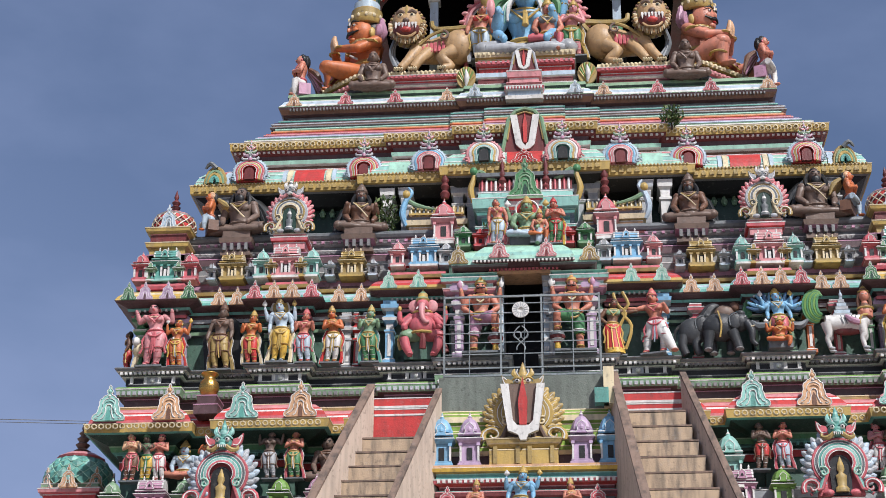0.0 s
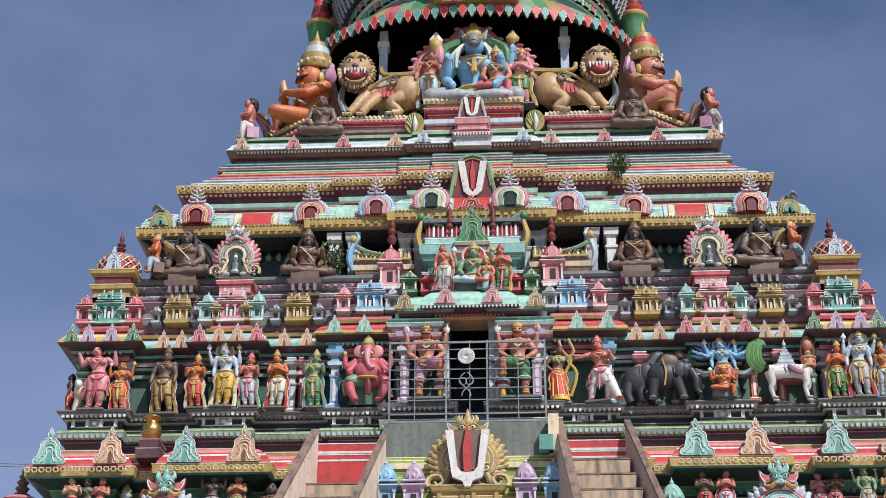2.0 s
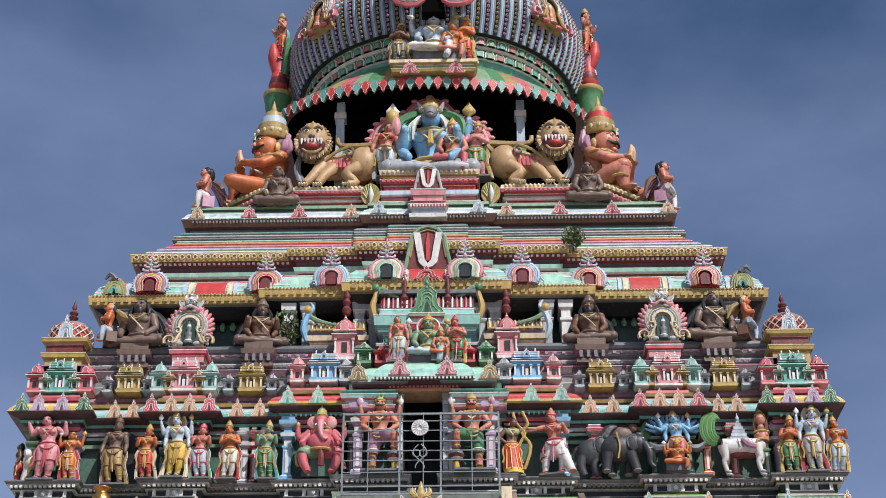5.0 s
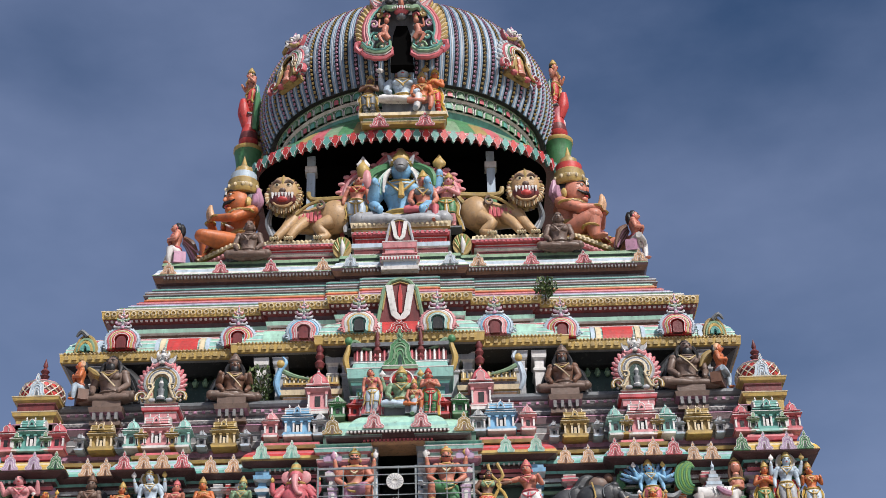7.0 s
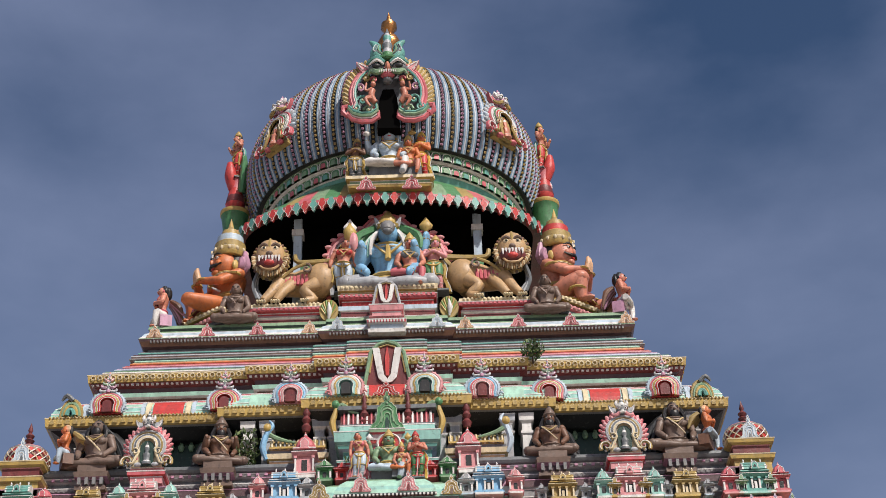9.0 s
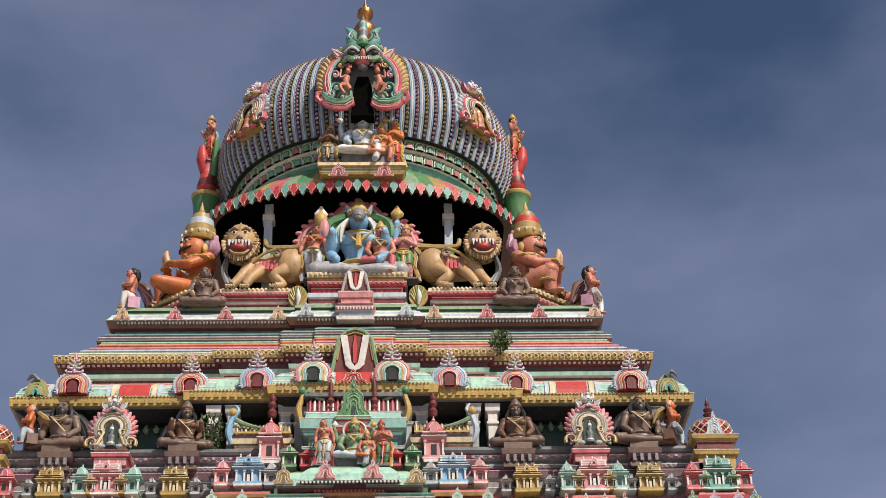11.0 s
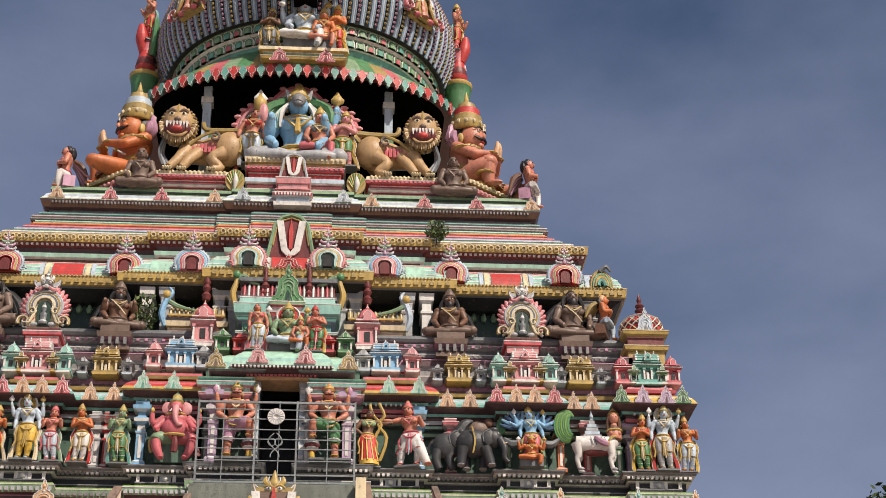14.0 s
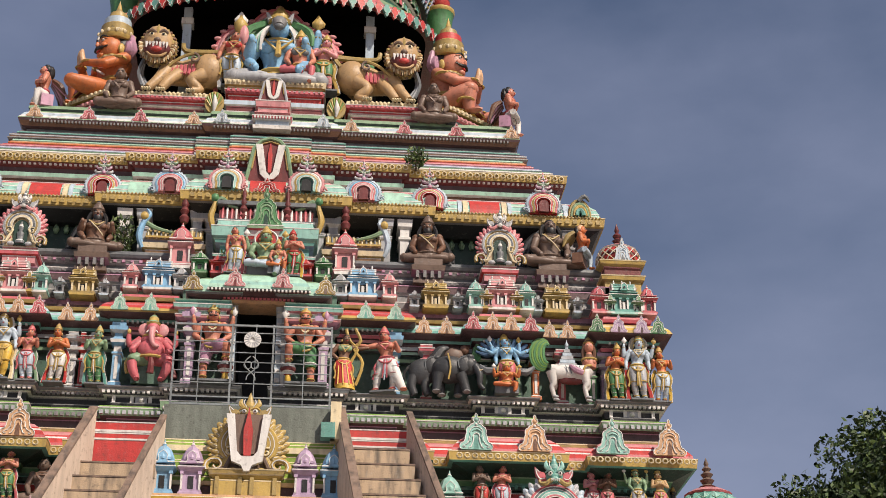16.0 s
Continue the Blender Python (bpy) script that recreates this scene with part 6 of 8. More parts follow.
roof_panel(-0.34, 0.36, 0.75, 0.05, "red")
roof_panel(-0.46, -0.38, 0.75, 0.05, "white")
roof_panel(0.4, 0.48, 0.75, 0.05, "white")
# ornament on the gilded faces
for a, b, y, z in ((-6.65, -3.1, 0.73, 15.9), (3.1, 6.65, 0.73, 15.9), (-3.2, -1.5, 0.53, 15.92), (1.5, 3.2, 0.53, 15.92), (-1.5, 1.5, 0.32, 15.95)):
    row(upper, "boss_frieze", a, b, y + 0.015, z - 0.06, 0.15, lotus("ochre", 0.09, 0.1))
    row(upper, "ring_frieze", a, b, y, z - 0.005, 0.15, ring("cream", 0.03))
    row(upper, "bead_moulding", a, b, y - 0.01, z + 0.085, 0.07, bead("ochre", 0.022))
for a, b, y, z in ((-6.0, -2.8, 1.13, 17.05), (2.8, 6.0, 1.13, 17.05), (-2.8, -1.3, 0.95, 17.06), (1.3, 2.8, 0.95, 17.06), (-1.4, 1.4, 0.75, 17.07)):
    row(steps_roof, "boss_frieze", a, b, y, z, 0.13, ring("cream", 0.045))
    row(steps_roof, "bead_moulding", a, b, y + 0.1, z - 0.14, 0.1, tooth("white", 0.05, 0.03))
# eave posts and brackets over the shadowed gallery
for sg in (-1, 1):
    for x, c in ((1.05, "grey"), (1.32, "grey"), (2.35, "grey"), (2.72, "white"), (4.55, "grey"), (6.0, "stone")):
        s = Solid()
        x *= sg
        course(s, [(14.65, 0.03), (14.75, 0.03), (14.77, 0.0), (15.3, 0.0), (15.33, 0.03), (15.38, 0.03), (15.4, 0.0), (15.55, 0.0), (15.6, 0.05), (15.75, 0.06)],
               [c, "white", c, "white", c, c, c, "white", c], x - 0.09, x + 0.09, 0.72 if abs(x) < 3 else 0.9, 1.3)
        part("post", s, upper, "fluted grey plaster post")
    row(upper, "baluster_frieze", *span(sg, 3.0, 6.0), 1.3, 15.55, 0.2, lambda s, x, y, z, k: s.lathe([(0.04, 0), (0.07, 0.08), (0.03, 0.16), (0.05, 0.2)], "sage", (x, y, z - 0.1), 7))
    for x in (1.55, 0.42):
        s = Solid()
        s.lathe([(0.07, 15.35), (0.1, 15.45), (0.05, 15.52), (0.09, 15.6), (0.05, 15.68), (0.08, 15.74), (0.03, 15.86), (0.05, 15.92), (0.004, 16.1)], "maroon", (sg * x, 0.25 if x < 1 else 0.4, 0), 9)
        part("bud_finial", s, upper, "dark red turned bud finial", smooth=True)

# model shrines over the lower cornice
for sg in (-1, 1):
    y = -0.2
    for x, k, w, h, c, t in ((7.31, "kuta", 0.24, 0.52, "rose", "white"), (7.1, "kuta", 0.15, 0.36, "sage", "white"), (6.83, "sala", 0.46, 0.6, "teal", "white"), (6.56, "kuta", 0.15, 0.36, "sage", "white"), (6.36, "kuta", 0.26, 0.5, "rose", "white"),
                             (4.98, "kuta", 0.24, 0.52, "aqua", "white"), (4.79, "kuta", 0.17, 0.38, "ochre", "white"), (4.51, "sala", 0.48, 0.6, "pink", "white"), (4.22, "kuta", 0.17, 0.38, "ochre", "white"), (4.02, "kuta", 0.24, 0.52, "aqua", "white")):
        shrine(upper, k, sg * x, y, 13.56, w * 1.08, h * 1.22, c, c, t)
    for x, k, w, h, c in ((5.58, "sala", 0.42, 0.5, "ochre"), (5.98, "kuta", 0.14, 0.32, "grey"), (5.22, "kuta", 0.14, 0.32, "grey"), (3.28, "sala", 0.42, 0.5, "ochre"), (3.7, "kuta", 0.15, 0.32, "grey"), (2.88, "kuta", 0.15, 0.32, "grey")):
        shrine(upper, k, sg * x, 0.0, 13.62, w * 1.08, h * 1.22, c, c, "cream" if c == "ochre" else "stone")
    for x, k, w, h, c in ((2.4, "kuta", 0.24, 0.5, "pink"), (1.9, "sala", 0.5, 0.6, "blue"), (1.48, "kuta", 0.24, 0.45, "grey")):
        shrine(upper, k, sg * x, -0.12, 13.74, w * 1.05, h * 1.15, c, c, "white")
    shrine(upper, "kuta", sg * 1.14, -0.3, 14.02, 0.26, 0.5, "green", "sage", "white")
    shrine(upper, "kuta", sg * 0.82, -0.3, 14.02, 0.22, 0.42, "red", "rose", "pink")
    # corner pavilion with a lozenge dome
    s = Solid()
    course(s, [(14.0, 0.0), (14.3, 0.0), (14.33, 0.06), (14.42, 0.08), (14.44, 0.0), (14.62, 0.0), (14.65, 0.08), (14.73, 0.1), (14.75, 0.04)], ["gold", "ochre", "gold", "cream", "maroon", "ochre", "gold", "ochre"], *span(sg, 6.53, 7.23), 0.05, 0.8)
    part("pavilion_body", s, upper, "gold-painted pavilion body")
    s = Solid()
    s.lathe([(0.36, 0), (0.42, 0.05), (0.43, 0.14), (0.40, 0.24), (0.36, 0.33)], ["gold", "red", "maroon", "red"], (sg * 6.88, 0.42, 14.75), 10)
    s.lathe([(0.36, 0.33), (0.38, 0.36), (0.3, 0.41), (0.18, 0.45), (0.06, 0.46)], ["white", "pink", "paleblue", "grey"], (sg * 6.88, 0.42, 14.75), 10)
    s.lathe([(0.09, 0.45), (0.12, 0.49), (0.05, 0.53), (0.1, 0.6), (0.05, 0.64), (0.09, 0.7), (0.03, 0.77), (0.05, 0.82), (0.004, 0.98)], "maroon", (sg * 6.88, 0.42, 14.75), 9)
    part("pavilion_dome", s, upper, "red domed pavilion roof with a dark finial", smooth=True)
    kudu(upper, sg * 6.88, 0.02, 14.66, 0.4, 0.55, "paleblue")
    s = Solid()
    for k in range(16):
        for q in (-1, 1):
            pts = []
            for i in range(6):
                a, r = 2 * math.pi * (k + q * i * 0.35) / 16, (0.405, 0.43, 0.435, 0.425, 0.41, 0.385)[i]
                pts.append((sg * 6.88 + r * math.sin(a), 0.42 - r * math.cos(a), 14.79 + 0.055 * i))
            s.tube(pts, 0.012, "white" if q > 0 else "cream", 4)
    tagged(part("lozenge_band", s, upper), kind="stuff")
    # large flame arch between the ascetics
    s = Solid()
    course(s, [(14.2, 0.0), (14.34, 0.0), (14.36, 0.05), (14.44, 0.06), (14.46, 0.0), (14.52, 0.02)], ["pink", "red", "rose", "red", "pink"], *span(sg, 4.2, 4.8), 0.0, 0.8)
    part("arch_seat", s, upper)
    key = "rishi_arch"
    if key not in KUDUS:
        KUDUS[key] = big_arch_mesh(["grey", "ochre", "slate", "cream"], "rose", 8, "pink", "darkgreen", "ochre", "slate", "grey", "slate")
    part("flame_arch", KUDUS[key], upper, "rose flame arch over a pale niche", at=pose(sg * 4.5, 0.02, 14.48) @ Matrix.Diagonal((0.96, 0.9, 0.95, 1)))
    # barrel-roofed porches beside the axis
    a, b = span(sg, 1.18, 2.25)
    s = Solid()
    course(s, [(14.5, 0.05), (14.6, 0.05), (14.62, 0.0), (14.78, 0.0), (14.8, 0.06), (14.9, 0.08), (14.92, 0.03), (14.98, 0.03)], ["maroon", "orange", "peach", "ochre", "cream", "mauve", "slate"], a, b, 0.45, 1.3)
    part("porch", s, upper)
    s = Solid()
    pr = [(0.7 - 0.3 * math.cos(t), 14.98 + 0.3 * math.sin(t)) for t in [math.pi * k / 8 for k in range(9)]]
    s.rings([[(x, y, z) for y, z in pr] for x in (a, b)], "ochre")
    n = 13
    for k in range(n):
        x = a + (b - a) * (k + 0.5) / n
        s.tube([(x, y - 0.01 if z < 15.1 else y, z + 0.01) for y, z in pr[:6]], 0.022, "slate" if k % 2 else "cream", 5)
    s.box(a, b, 0.36, 0.42, 15.0, 15.04, "gold")
    part("barrel_roof", s, upper, "ribbed yellow and grey barrel roof")
    s = Solid()
    e = sg * 2.3
    s.tube([(e, 0.42, 14.8), (e + sg * 0.08, 0.4, 15.05), (e, 0.4, 15.35), (e - sg * 0.1, 0.4, 15.5), (e - sg * 0.03, 0.4, 15.62)], [0.045, 0.065, 0.06, 0.04, 0.015], "blue" if sg < 0 else "paleblue", 7)
    s.tube([(e - sg * 0.05, 0.38, 15.3), (e - sg * 0.25, 0.38, 15.2), (e - sg * 0.55, 0.38, 15.12)], [0.05, 0.04, 0.02], "sage", 6)
    s.ball((e, 0.36, 15.45), (0.08, 0.07, 0.09), "gold", 7, 5)
    part("makara_scroll", s, upper, "blue and green beast scroll", smooth=True)
    shrine(upper, "kuta", sg * 1.55, 0.05, 14.28, 0.4, 0.98, "pink", "rose", "white", 0.4)
# middle hall
s = Solid()
course(s, [(13.88, 0.1), (14.0, 0.1), (14.02, 0.04), (14.2, 0.04), (14.22, 0.0), (14.5, 0.0), (14.52, 0.06), (14.58, 0.06), (14.6, -0.06), (14.8, -0.06), (14.82, 0.03), (14.9, 0.05), (14.94, 0.1), (15.15, 0.12), (15.17, 0.02), (15.32, 0.0)],
       ["mint", "white", "mint", "rose", "pink", "rose", "aqua", "navy", "teal", "paleblue", "teal", "aqua", "aqua", "teal", "aqua"], -0.88, 0.92, 0.12, 1.2)
part("hall", s, upper, "teal hall over the door")
s = Solid()
pr = [(0.55 - 0.36 * math.cos(t), 15.32 + 0.42 * math.sin(t)) for t in [math.pi * k / 8 for k in range(9)]]
s.rings([[(x, y, z) for y, z in pr] for x in (-0.88, 0.92)], "maroon")
for k in range(20):
    x = -0.86 + 1.76 * (k + 0.5) / 20
    s.tube([(x, y - 0.012, z + 0.01) for y, z in pr[:5]], 0.024, "white" if k % 2 else "rose", 5)
s.box(-0.92, 0.96, 0.15, 0.24, 15.29, 15.36, "slate")
s.box(-0.92, 0.96, 0.2, 0.9, 15.7, 15.78, "slate")
part("barrel_roof", s, upper, "white-ribbed maroon barrel roof")
for sg in (-1, 1):
    s = Solid()
    e = sg * 1.0 + 0.02
    s.tube([(e, 0.3, 15.2), (e + sg * 0.06, 0.28, 15.45), (e, 0.28, 15.7), (e - sg * 0.02, 0.28, 15.9)], [0.05, 0.065, 0.05, 0.02], "gold", 7)
    s.tube([(e, 0.3, 15.7), (e - sg * 0.12, 0.28, 15.85), (e - sg * 0.3, 0.28, 15.7), (e - sg * 0.45, 0.28, 15.66)], [0.05, 0.05, 0.04, 0.02], "sage", 6)
    s.ball((e, 0.26, 15.85), (0.08, 0.07, 0.09), "green", 7, 5)
    part("makara_scroll", s, upper, "gold and green beast scroll", smooth=True)
kudu(upper, 0.02, 0.12, 15.16, 0.62, 0.84, "green", "sage", "sage")
s = Solid()
course(s, [(14.6, 0.06), (14.7, 0.06), (14.72, 0.0), (14.84, 0.0), (14.86, 0.05), (14.94, 0.07), (14.96, 0.0), (15.06, 0.02), (15.08, 0.08), (15.16, 0.08)], ["rose", "pink", "rose", "white", "red", "rose", "white", "rose", "sage"], -0.24, 0.28, 0.02, 0.6)
part("gable_seat", s, upper)

# ascetics seated on the grey roll
for x, turn, pose_, skin in ((-5.58, -8, "seat", "umber"), (-3.2, 10, "ease", "brown"), (3.15, -6, "seat", "brown"), (5.55, 6, "seat", "umber")):
    s = Solid()
    course(s, [(14.18, 0.02), (14.26, 0.02), (14.28, -0.03), (14.42, -0.03), (14.44, 0.04), (14.54, 0.06), (14.56, 0.0), (14.7, 0.0)], ["umber", "stone", "plum", "mauve", "umber", "stone", "umber"], x - 0.27, x + 0.27, 0.18, 0.9)
    for q in range(4):
        s.box(x - 0.24 + 0.14 * q, x - 0.18 + 0.14 * q, 0.12, 0.24, 14.28, 14.42, "stone")
    part("statue_seat", s, upper, "mauve-brown stepped seat with small pillars")
    def bush_(s):
        s.lathe([(0.3, 0.0), (0.28, 0.2), (0.22, 0.38), (0.1, 0.52), (0.01, 0.56)], "soot", (0, 0.22, 0), 12, None, 0.3)
        for q in range(9):
            a = -1.1 + 2.2 * q / 8
            s.tube([(0.05 * math.sin(a), 0.1, 0.5), (0.2 * math.sin(a), 0.12, 0.34 - 0.03 * math.cos(a)), (0.3 * math.sin(a), 0.13, 0.08)], [0.02, 0.026, 0.012], "iron", 5)
        s.ball((0, -0.055, 0.405), (0.045, 0.03, 0.06), "black", 9, 6)
        for q in (-1, 1):
            s.tube([(q * 0.06, -0.01, 0.48), (q * 0.09, -0.03, 0.4), (q * 0.085, -0.05, 0.33)], [0.025, 0.022, 0.01], "black", 6)
        s.tube([(-0.085, -0.06, 0.36), (-0.01, -0.1, 0.27), (0.07, -0.09, 0.17)], 0.007, "cream", 5)
        s.tube([(-0.07, -0.06, 0.36), (0.0, -0.088, 0.3), (0.07, -0.06, 0.36)], 0.01, "ochre", 5)
    statue(x, 0.45, 14.69, 1.08, "dark bearded ascetic statue seated cross-legged with matted hair", skin, "umber", "umber", "soot" if abs(x) < 4 else None, "black",
           ("lap", "bless") if x == -3.2 else ("lap",), "seat", turn=turn, belly=0.02, wide=1.12, extra=bush_, trim="umber")
for sg in (-1, 1):
    statue(sg * 6.16, 0.35, 14.72, 0.92, "orange kneeling winged statue at the gallery's corner", "orange", "paleblue", "flesh", None, "peach", ("pray",), "ease", turn=sg * 70, seat="brown", extra=lambda s: plumage(s, "gold", "ochre", 0.12))
# group on the door's cornice
statue(-0.52, -0.5, 13.92, 0.96, "standing attendant statue with grey trousers", "flesh", "paleblue", "gold", None, "black", ("down",), sash="rose", chest="rose")
statue(0.06, -0.42, 13.86, 1.1, "seated green-faced deity statue with one leg down", "sage", "paleblue", "gold", "gold", "green", ("raise", "lap"), "ease", wide=1.2, ring_="red")
statue(0.3, -0.55, 13.92, 0.72, "small seated consort statue with orange skirt", "flesh", "orange", "gold", "gold", "black", ("lap",), "ease")
statue(0.56, -0.5, 13.9, 0.98, "standing praying statue with bright green trousers", "flesh", "green", "red", "maroon", "black", ("pray",), sash="yellow", wide=1.1)

# ---- lower storey's ornaments ----
TONES = {7.36: "green", 7.05: "lilac", 6.62: "lilac", 6.22: "green", 5.72: "peach", 5.38: "peach", 4.98: "rose", 4.62: "peach", 4.28: "peach", 3.92: "rose", 3.46: "peach", 3.04: "peach", 2.5: "mint", 1.95: "mint"}
for ax, c in TONES.items():
    for sg in (-1, 1):
        bay = next(q for q in BAYS if q[4] == ("corner" if ax > 6.1 else "gap_out" if ax > 5.25 else "mid" if ax > 3.75 else "gap_in" if ax > 2.85 else "inner"))
        o = 0.36 if bay[4].startswith("gap") else 0.44
        kudu(lower, sg * ax, bay[2] - o + 0.02, 12.95 + bay[3], 0.31, 0.35, c, "white", {"green": "sage"}.get(c))
for x, c, y in ((-1.2, "ochre", -0.71), (-0.44, "pink", -0.8), (0.42, "pink", -0.8), (1.2, "ochre", -0.71)):
    kudu(lower, x, y, 13.47 if c == "ochre" else 13.53, 0.38, 0.38, c, "white")


def lower_rows(a, b, y, lift, key):
    gap = key.startswith("gap")
    o = 0.29 if gap else 0.37
    if not gap:
        row(lower, "dentil_moulding", a - 0.2, b + 0.2, y - 0.27, 11.57, 0.085, tooth("white", 0.05, 0.05))
        row(base, "dentil_moulding", a - 0.2, b + 0.2, y - 0.40, 11.13, 0.1, tooth("grey", 0.06, 0.07))
        for k in range(4):
            x = a + (b - a) * (0.02 + 0.96 * k / 3)
            part("plinth_post", Solid().box(x - 0.03, x + 0.03, y - 0.2, y - 0.1, 11.4, 11.55, "white"), lower)
        xm = (a + b) / 2
        part("plinth_rosette", Solid().box(xm - 0.1, xm + 0.1, y - 0.19, y - 0.1, 11.42, 11.54, "grey").ball((xm, y - 0.19, 11.48), 0.05, "white", 8, 5), lower)
        row(lower, "dentil_moulding", a, b, y - 0.17, 12.8 + lift, 0.09, tooth("white", 0.035, 0.04))
        row(base, "ring_frieze", a - 0.55, b + 0.55, y - 0.3 - 0.67, 10.365, 0.125, ring("cream", 0.045))
        row(base, "baluster_frieze", a, b, y - 0.36, 9.96, 0.11, lambda s, x, yy, z, k: s.lathe([(0.03, 0), (0.045, 0.05), (0.02, 0.09), (0.035, 0.13)], "teal", (x, yy, z), 6))
    else:
        row(lower, "dentil_moulding", a, b, y - 0.27, 11.57, 0.085, tooth("stone", 0.05, 0.05))
        row(base, "ring_frieze", a, b, y - 0.3 - 0.51, 10.365, 0.125, ring("cream", 0.045))
        row(base, "dentil_moulding", a, b, y - 0.40, 11.13, 0.1, tooth("stone", 0.06, 0.07))


each_bay(lower_rows)
for a, b in ((-1.6, -0.5), (0.5, 1.6)):
    row(lower, "dentil_moulding", a, b, -0.56, 11.57, 0.085, tooth("white", 0.05, 0.05))
    row(lower, "dentil_moulding", a, b, -0.56, 11.26, 0.085, bead("white", 0.035))
row(lower, "dentil_moulding", -0.95, 0.95, -0.83, 13.44, 0.07, tooth("white", 0.035, 0.035))
row(lower, "dentil_moulding", -0.66, 0.64, -0.6, 13.36, 0.07, tooth("rose", 0.04, 0.04))
for sg in (-1, 1):
    pilaster(lower, sg * 2.5, -0.28, 11.72, 12.95, 0.15, "blue")
    pilaster(lower, sg * 1.2, -0.5, 11.72, 13.2, 0.16, "lilac")
    pilaster(lower, sg * 1.34, -0.2, 11.72, 13.05, 0.12, "wallgreen")
    pilaster(lower, sg * 0.5 - 0.035, -0.3, 11.55, 13.5, 0.13, "grey")
    pilaster(lower, sg * 7.18, -0.26, 11.72, 12.8, 0.14, "green", "sage")
    pilaster(lower, sg * 6.42, -0.14, 11.72, 12.8, 0.14, "lilac")
    pilaster(lower, sg * 4.8, -0.2, 11.72, 12.8, 0.12, "darkgreen", "sage")
    pilaster(lower, sg * 4.16, -0.2, 11.72, 12.8, 0.12, "darkgreen", "sage")
for x, c in ((-3.3, "grey"), (-3.12, "red"), (-2.98, "grey"), (5.1, "orange"), (6.2, "green"), (3.1, "rose"), (5.62, "rose")):
    pilaster(lower, x, -0.3 if c == "orange" else -0.1, 11.72, 12.8, 0.12, c)
# door leaf space: frame and lintel
s = Solid()
s.box(-0.5, -0.4, -0.32, 0.1, 11.55, 13.52, "paleblue")
s.box(0.33, 0.43, -0.32, 0.1, 11.55, 13.52, "paleblue")
s.box(-0.55, 0.48, -0.36, 0.1, 13.5, 13.58, "mint")
for k in range(10):
    s.box(-0.49, -0.41, -0.34, -0.3, 11.7 + 0.18 * k, 11.78 + 0.18 * k, "white")
    s.box(0.34, 0.42, -0.34, -0.3, 11.7 + 0.18 * k, 11.78 + 0.18 * k, "white")
part("door_frame", s, lower, "pale blue door frame round a black opening")

# railing with a gate, a wheel disc and a scroll emblem
rail = thing("railing", "grey steel railing and gate before the tower door", "railing")
for x in (-1.43, -0.98, -0.42, 0.0, 0.31, 0.86, 1.34):
    s = Solid()
    w = 0.017 if abs(x) > 1.2 or x in (-0.42, 0.31) else 0.008
    s.box(x - w, x + w, -0.93, -0.93 + 2 * w, 11.2, 12.75, "steel")
    part("upright", s, rail)
for z, r in ((11.22, 0.018), (11.36, 0.013), (11.62, 0.008), (11.84, 0.008), (12.02, 0.008), (12.2, 0.008), (12.4, 0.008), (12.58, 0.008), (12.72, 0.018)):
    s = Solid()
    s.box(-1.43, 1.34, -0.935, -0.935 + 2 * r, z - r, z + r, "steel")
    part("bar", s, rail)
s = Solid()
s.lathe([(0.045, 0), (0.15, 0), (0.155, 0.015), (0.15, 0.03), (0.045, 0.03), (0.045, 0)], "white", (0, 0, 0), 24, Matrix.Translation((-0.06, -0.97, 12.43)) @ pose(0, 0, 0, 90))
for k in range(16):
    a = 2 * math.pi * k / 16
    s.tube([(-0.06 + 0.06 * math.cos(a), -1.005, 12.43 + 0.06 * math.sin(a)), (-0.06 + 0.14 * math.cos(a), -1.005, 12.43 + 0.14 * math.sin(a))], 0.007, "grey", 4)
part("wheel_disc", s, rail, "white spoked wheel disc")
s = Solid()
for sg in (-1, 1):
    s.tube([(-0.06 + sg * (0.02 + 0.1 * math.sin(k * 0.55)), -0.98, 12.12 - 0.05 * k) for k in range(10)], 0.011, "steel", 5)
    s.tube([(-0.06 + sg * (0.06 + 0.07 * math.cos(k * 0.7)), -0.98, 11.95 + 0.07 * math.sin(k * 0.7)) for k in range(10)], 0.009, "steel", 5)
part("scroll_emblem", s, rail, "bent wire scroll emblem")

# statues of the lower storey
Z = 11.71
def cow_behind(s):
    for sg in (-1, 1):
        s.ball((sg * 0.2, 0.1, 0.3), (0.1, 0.1, 0.1), "cream", 8, 6)
        s.tube([(sg * 0.22, 0.1, 0.28), (sg * 0.24, 0.08, 0.02)], [0.045, 0.025], "cream", 6)
        s.ball((sg * 0.24, 0.02, 0.4), (0.05, 0.06, 0.07), "white", 7, 5)
def niche(s):
    # flat near-black plate painted as the shade of an arched niche
    s.plate([(-0.26, 0.0), (0.26, 0.0), (0.28, 0.5), (0.2, 0.8), (0, 0.95), (-0.2, 0.8), (-0.28, 0.5)], 0.14, 0.2, "soot")
statue(-6.9, -0.42, Z, 1.27, "pink standing herdsman statue with raised arms and white cows", "pink", "pink", "rose", None, "black", ("raise",), extra=cow_behind, wide=1.15, trim="rose")
statue(-6.4, -0.42, Z, 0.95, "small orange child statue with yellow turban", "orange", "orange", "yellow", "cream", "cream", ("raise",), sash="red", crown_h=0.05)
statue(-7.42, -0.1, Z, 0.85, "brown and red statue on the side wall", "brown", "red", "gold", None, "black", ("down",), turn=-80)
statue(-5.6, -0.3, 11.66, 1.36, "dark bearded statue in yellow cloth with a staff", "umber", "ochre", "brown", "black", "black", ("down",), extra=niche, stride=0.02, sash="ochre", trim="gold")
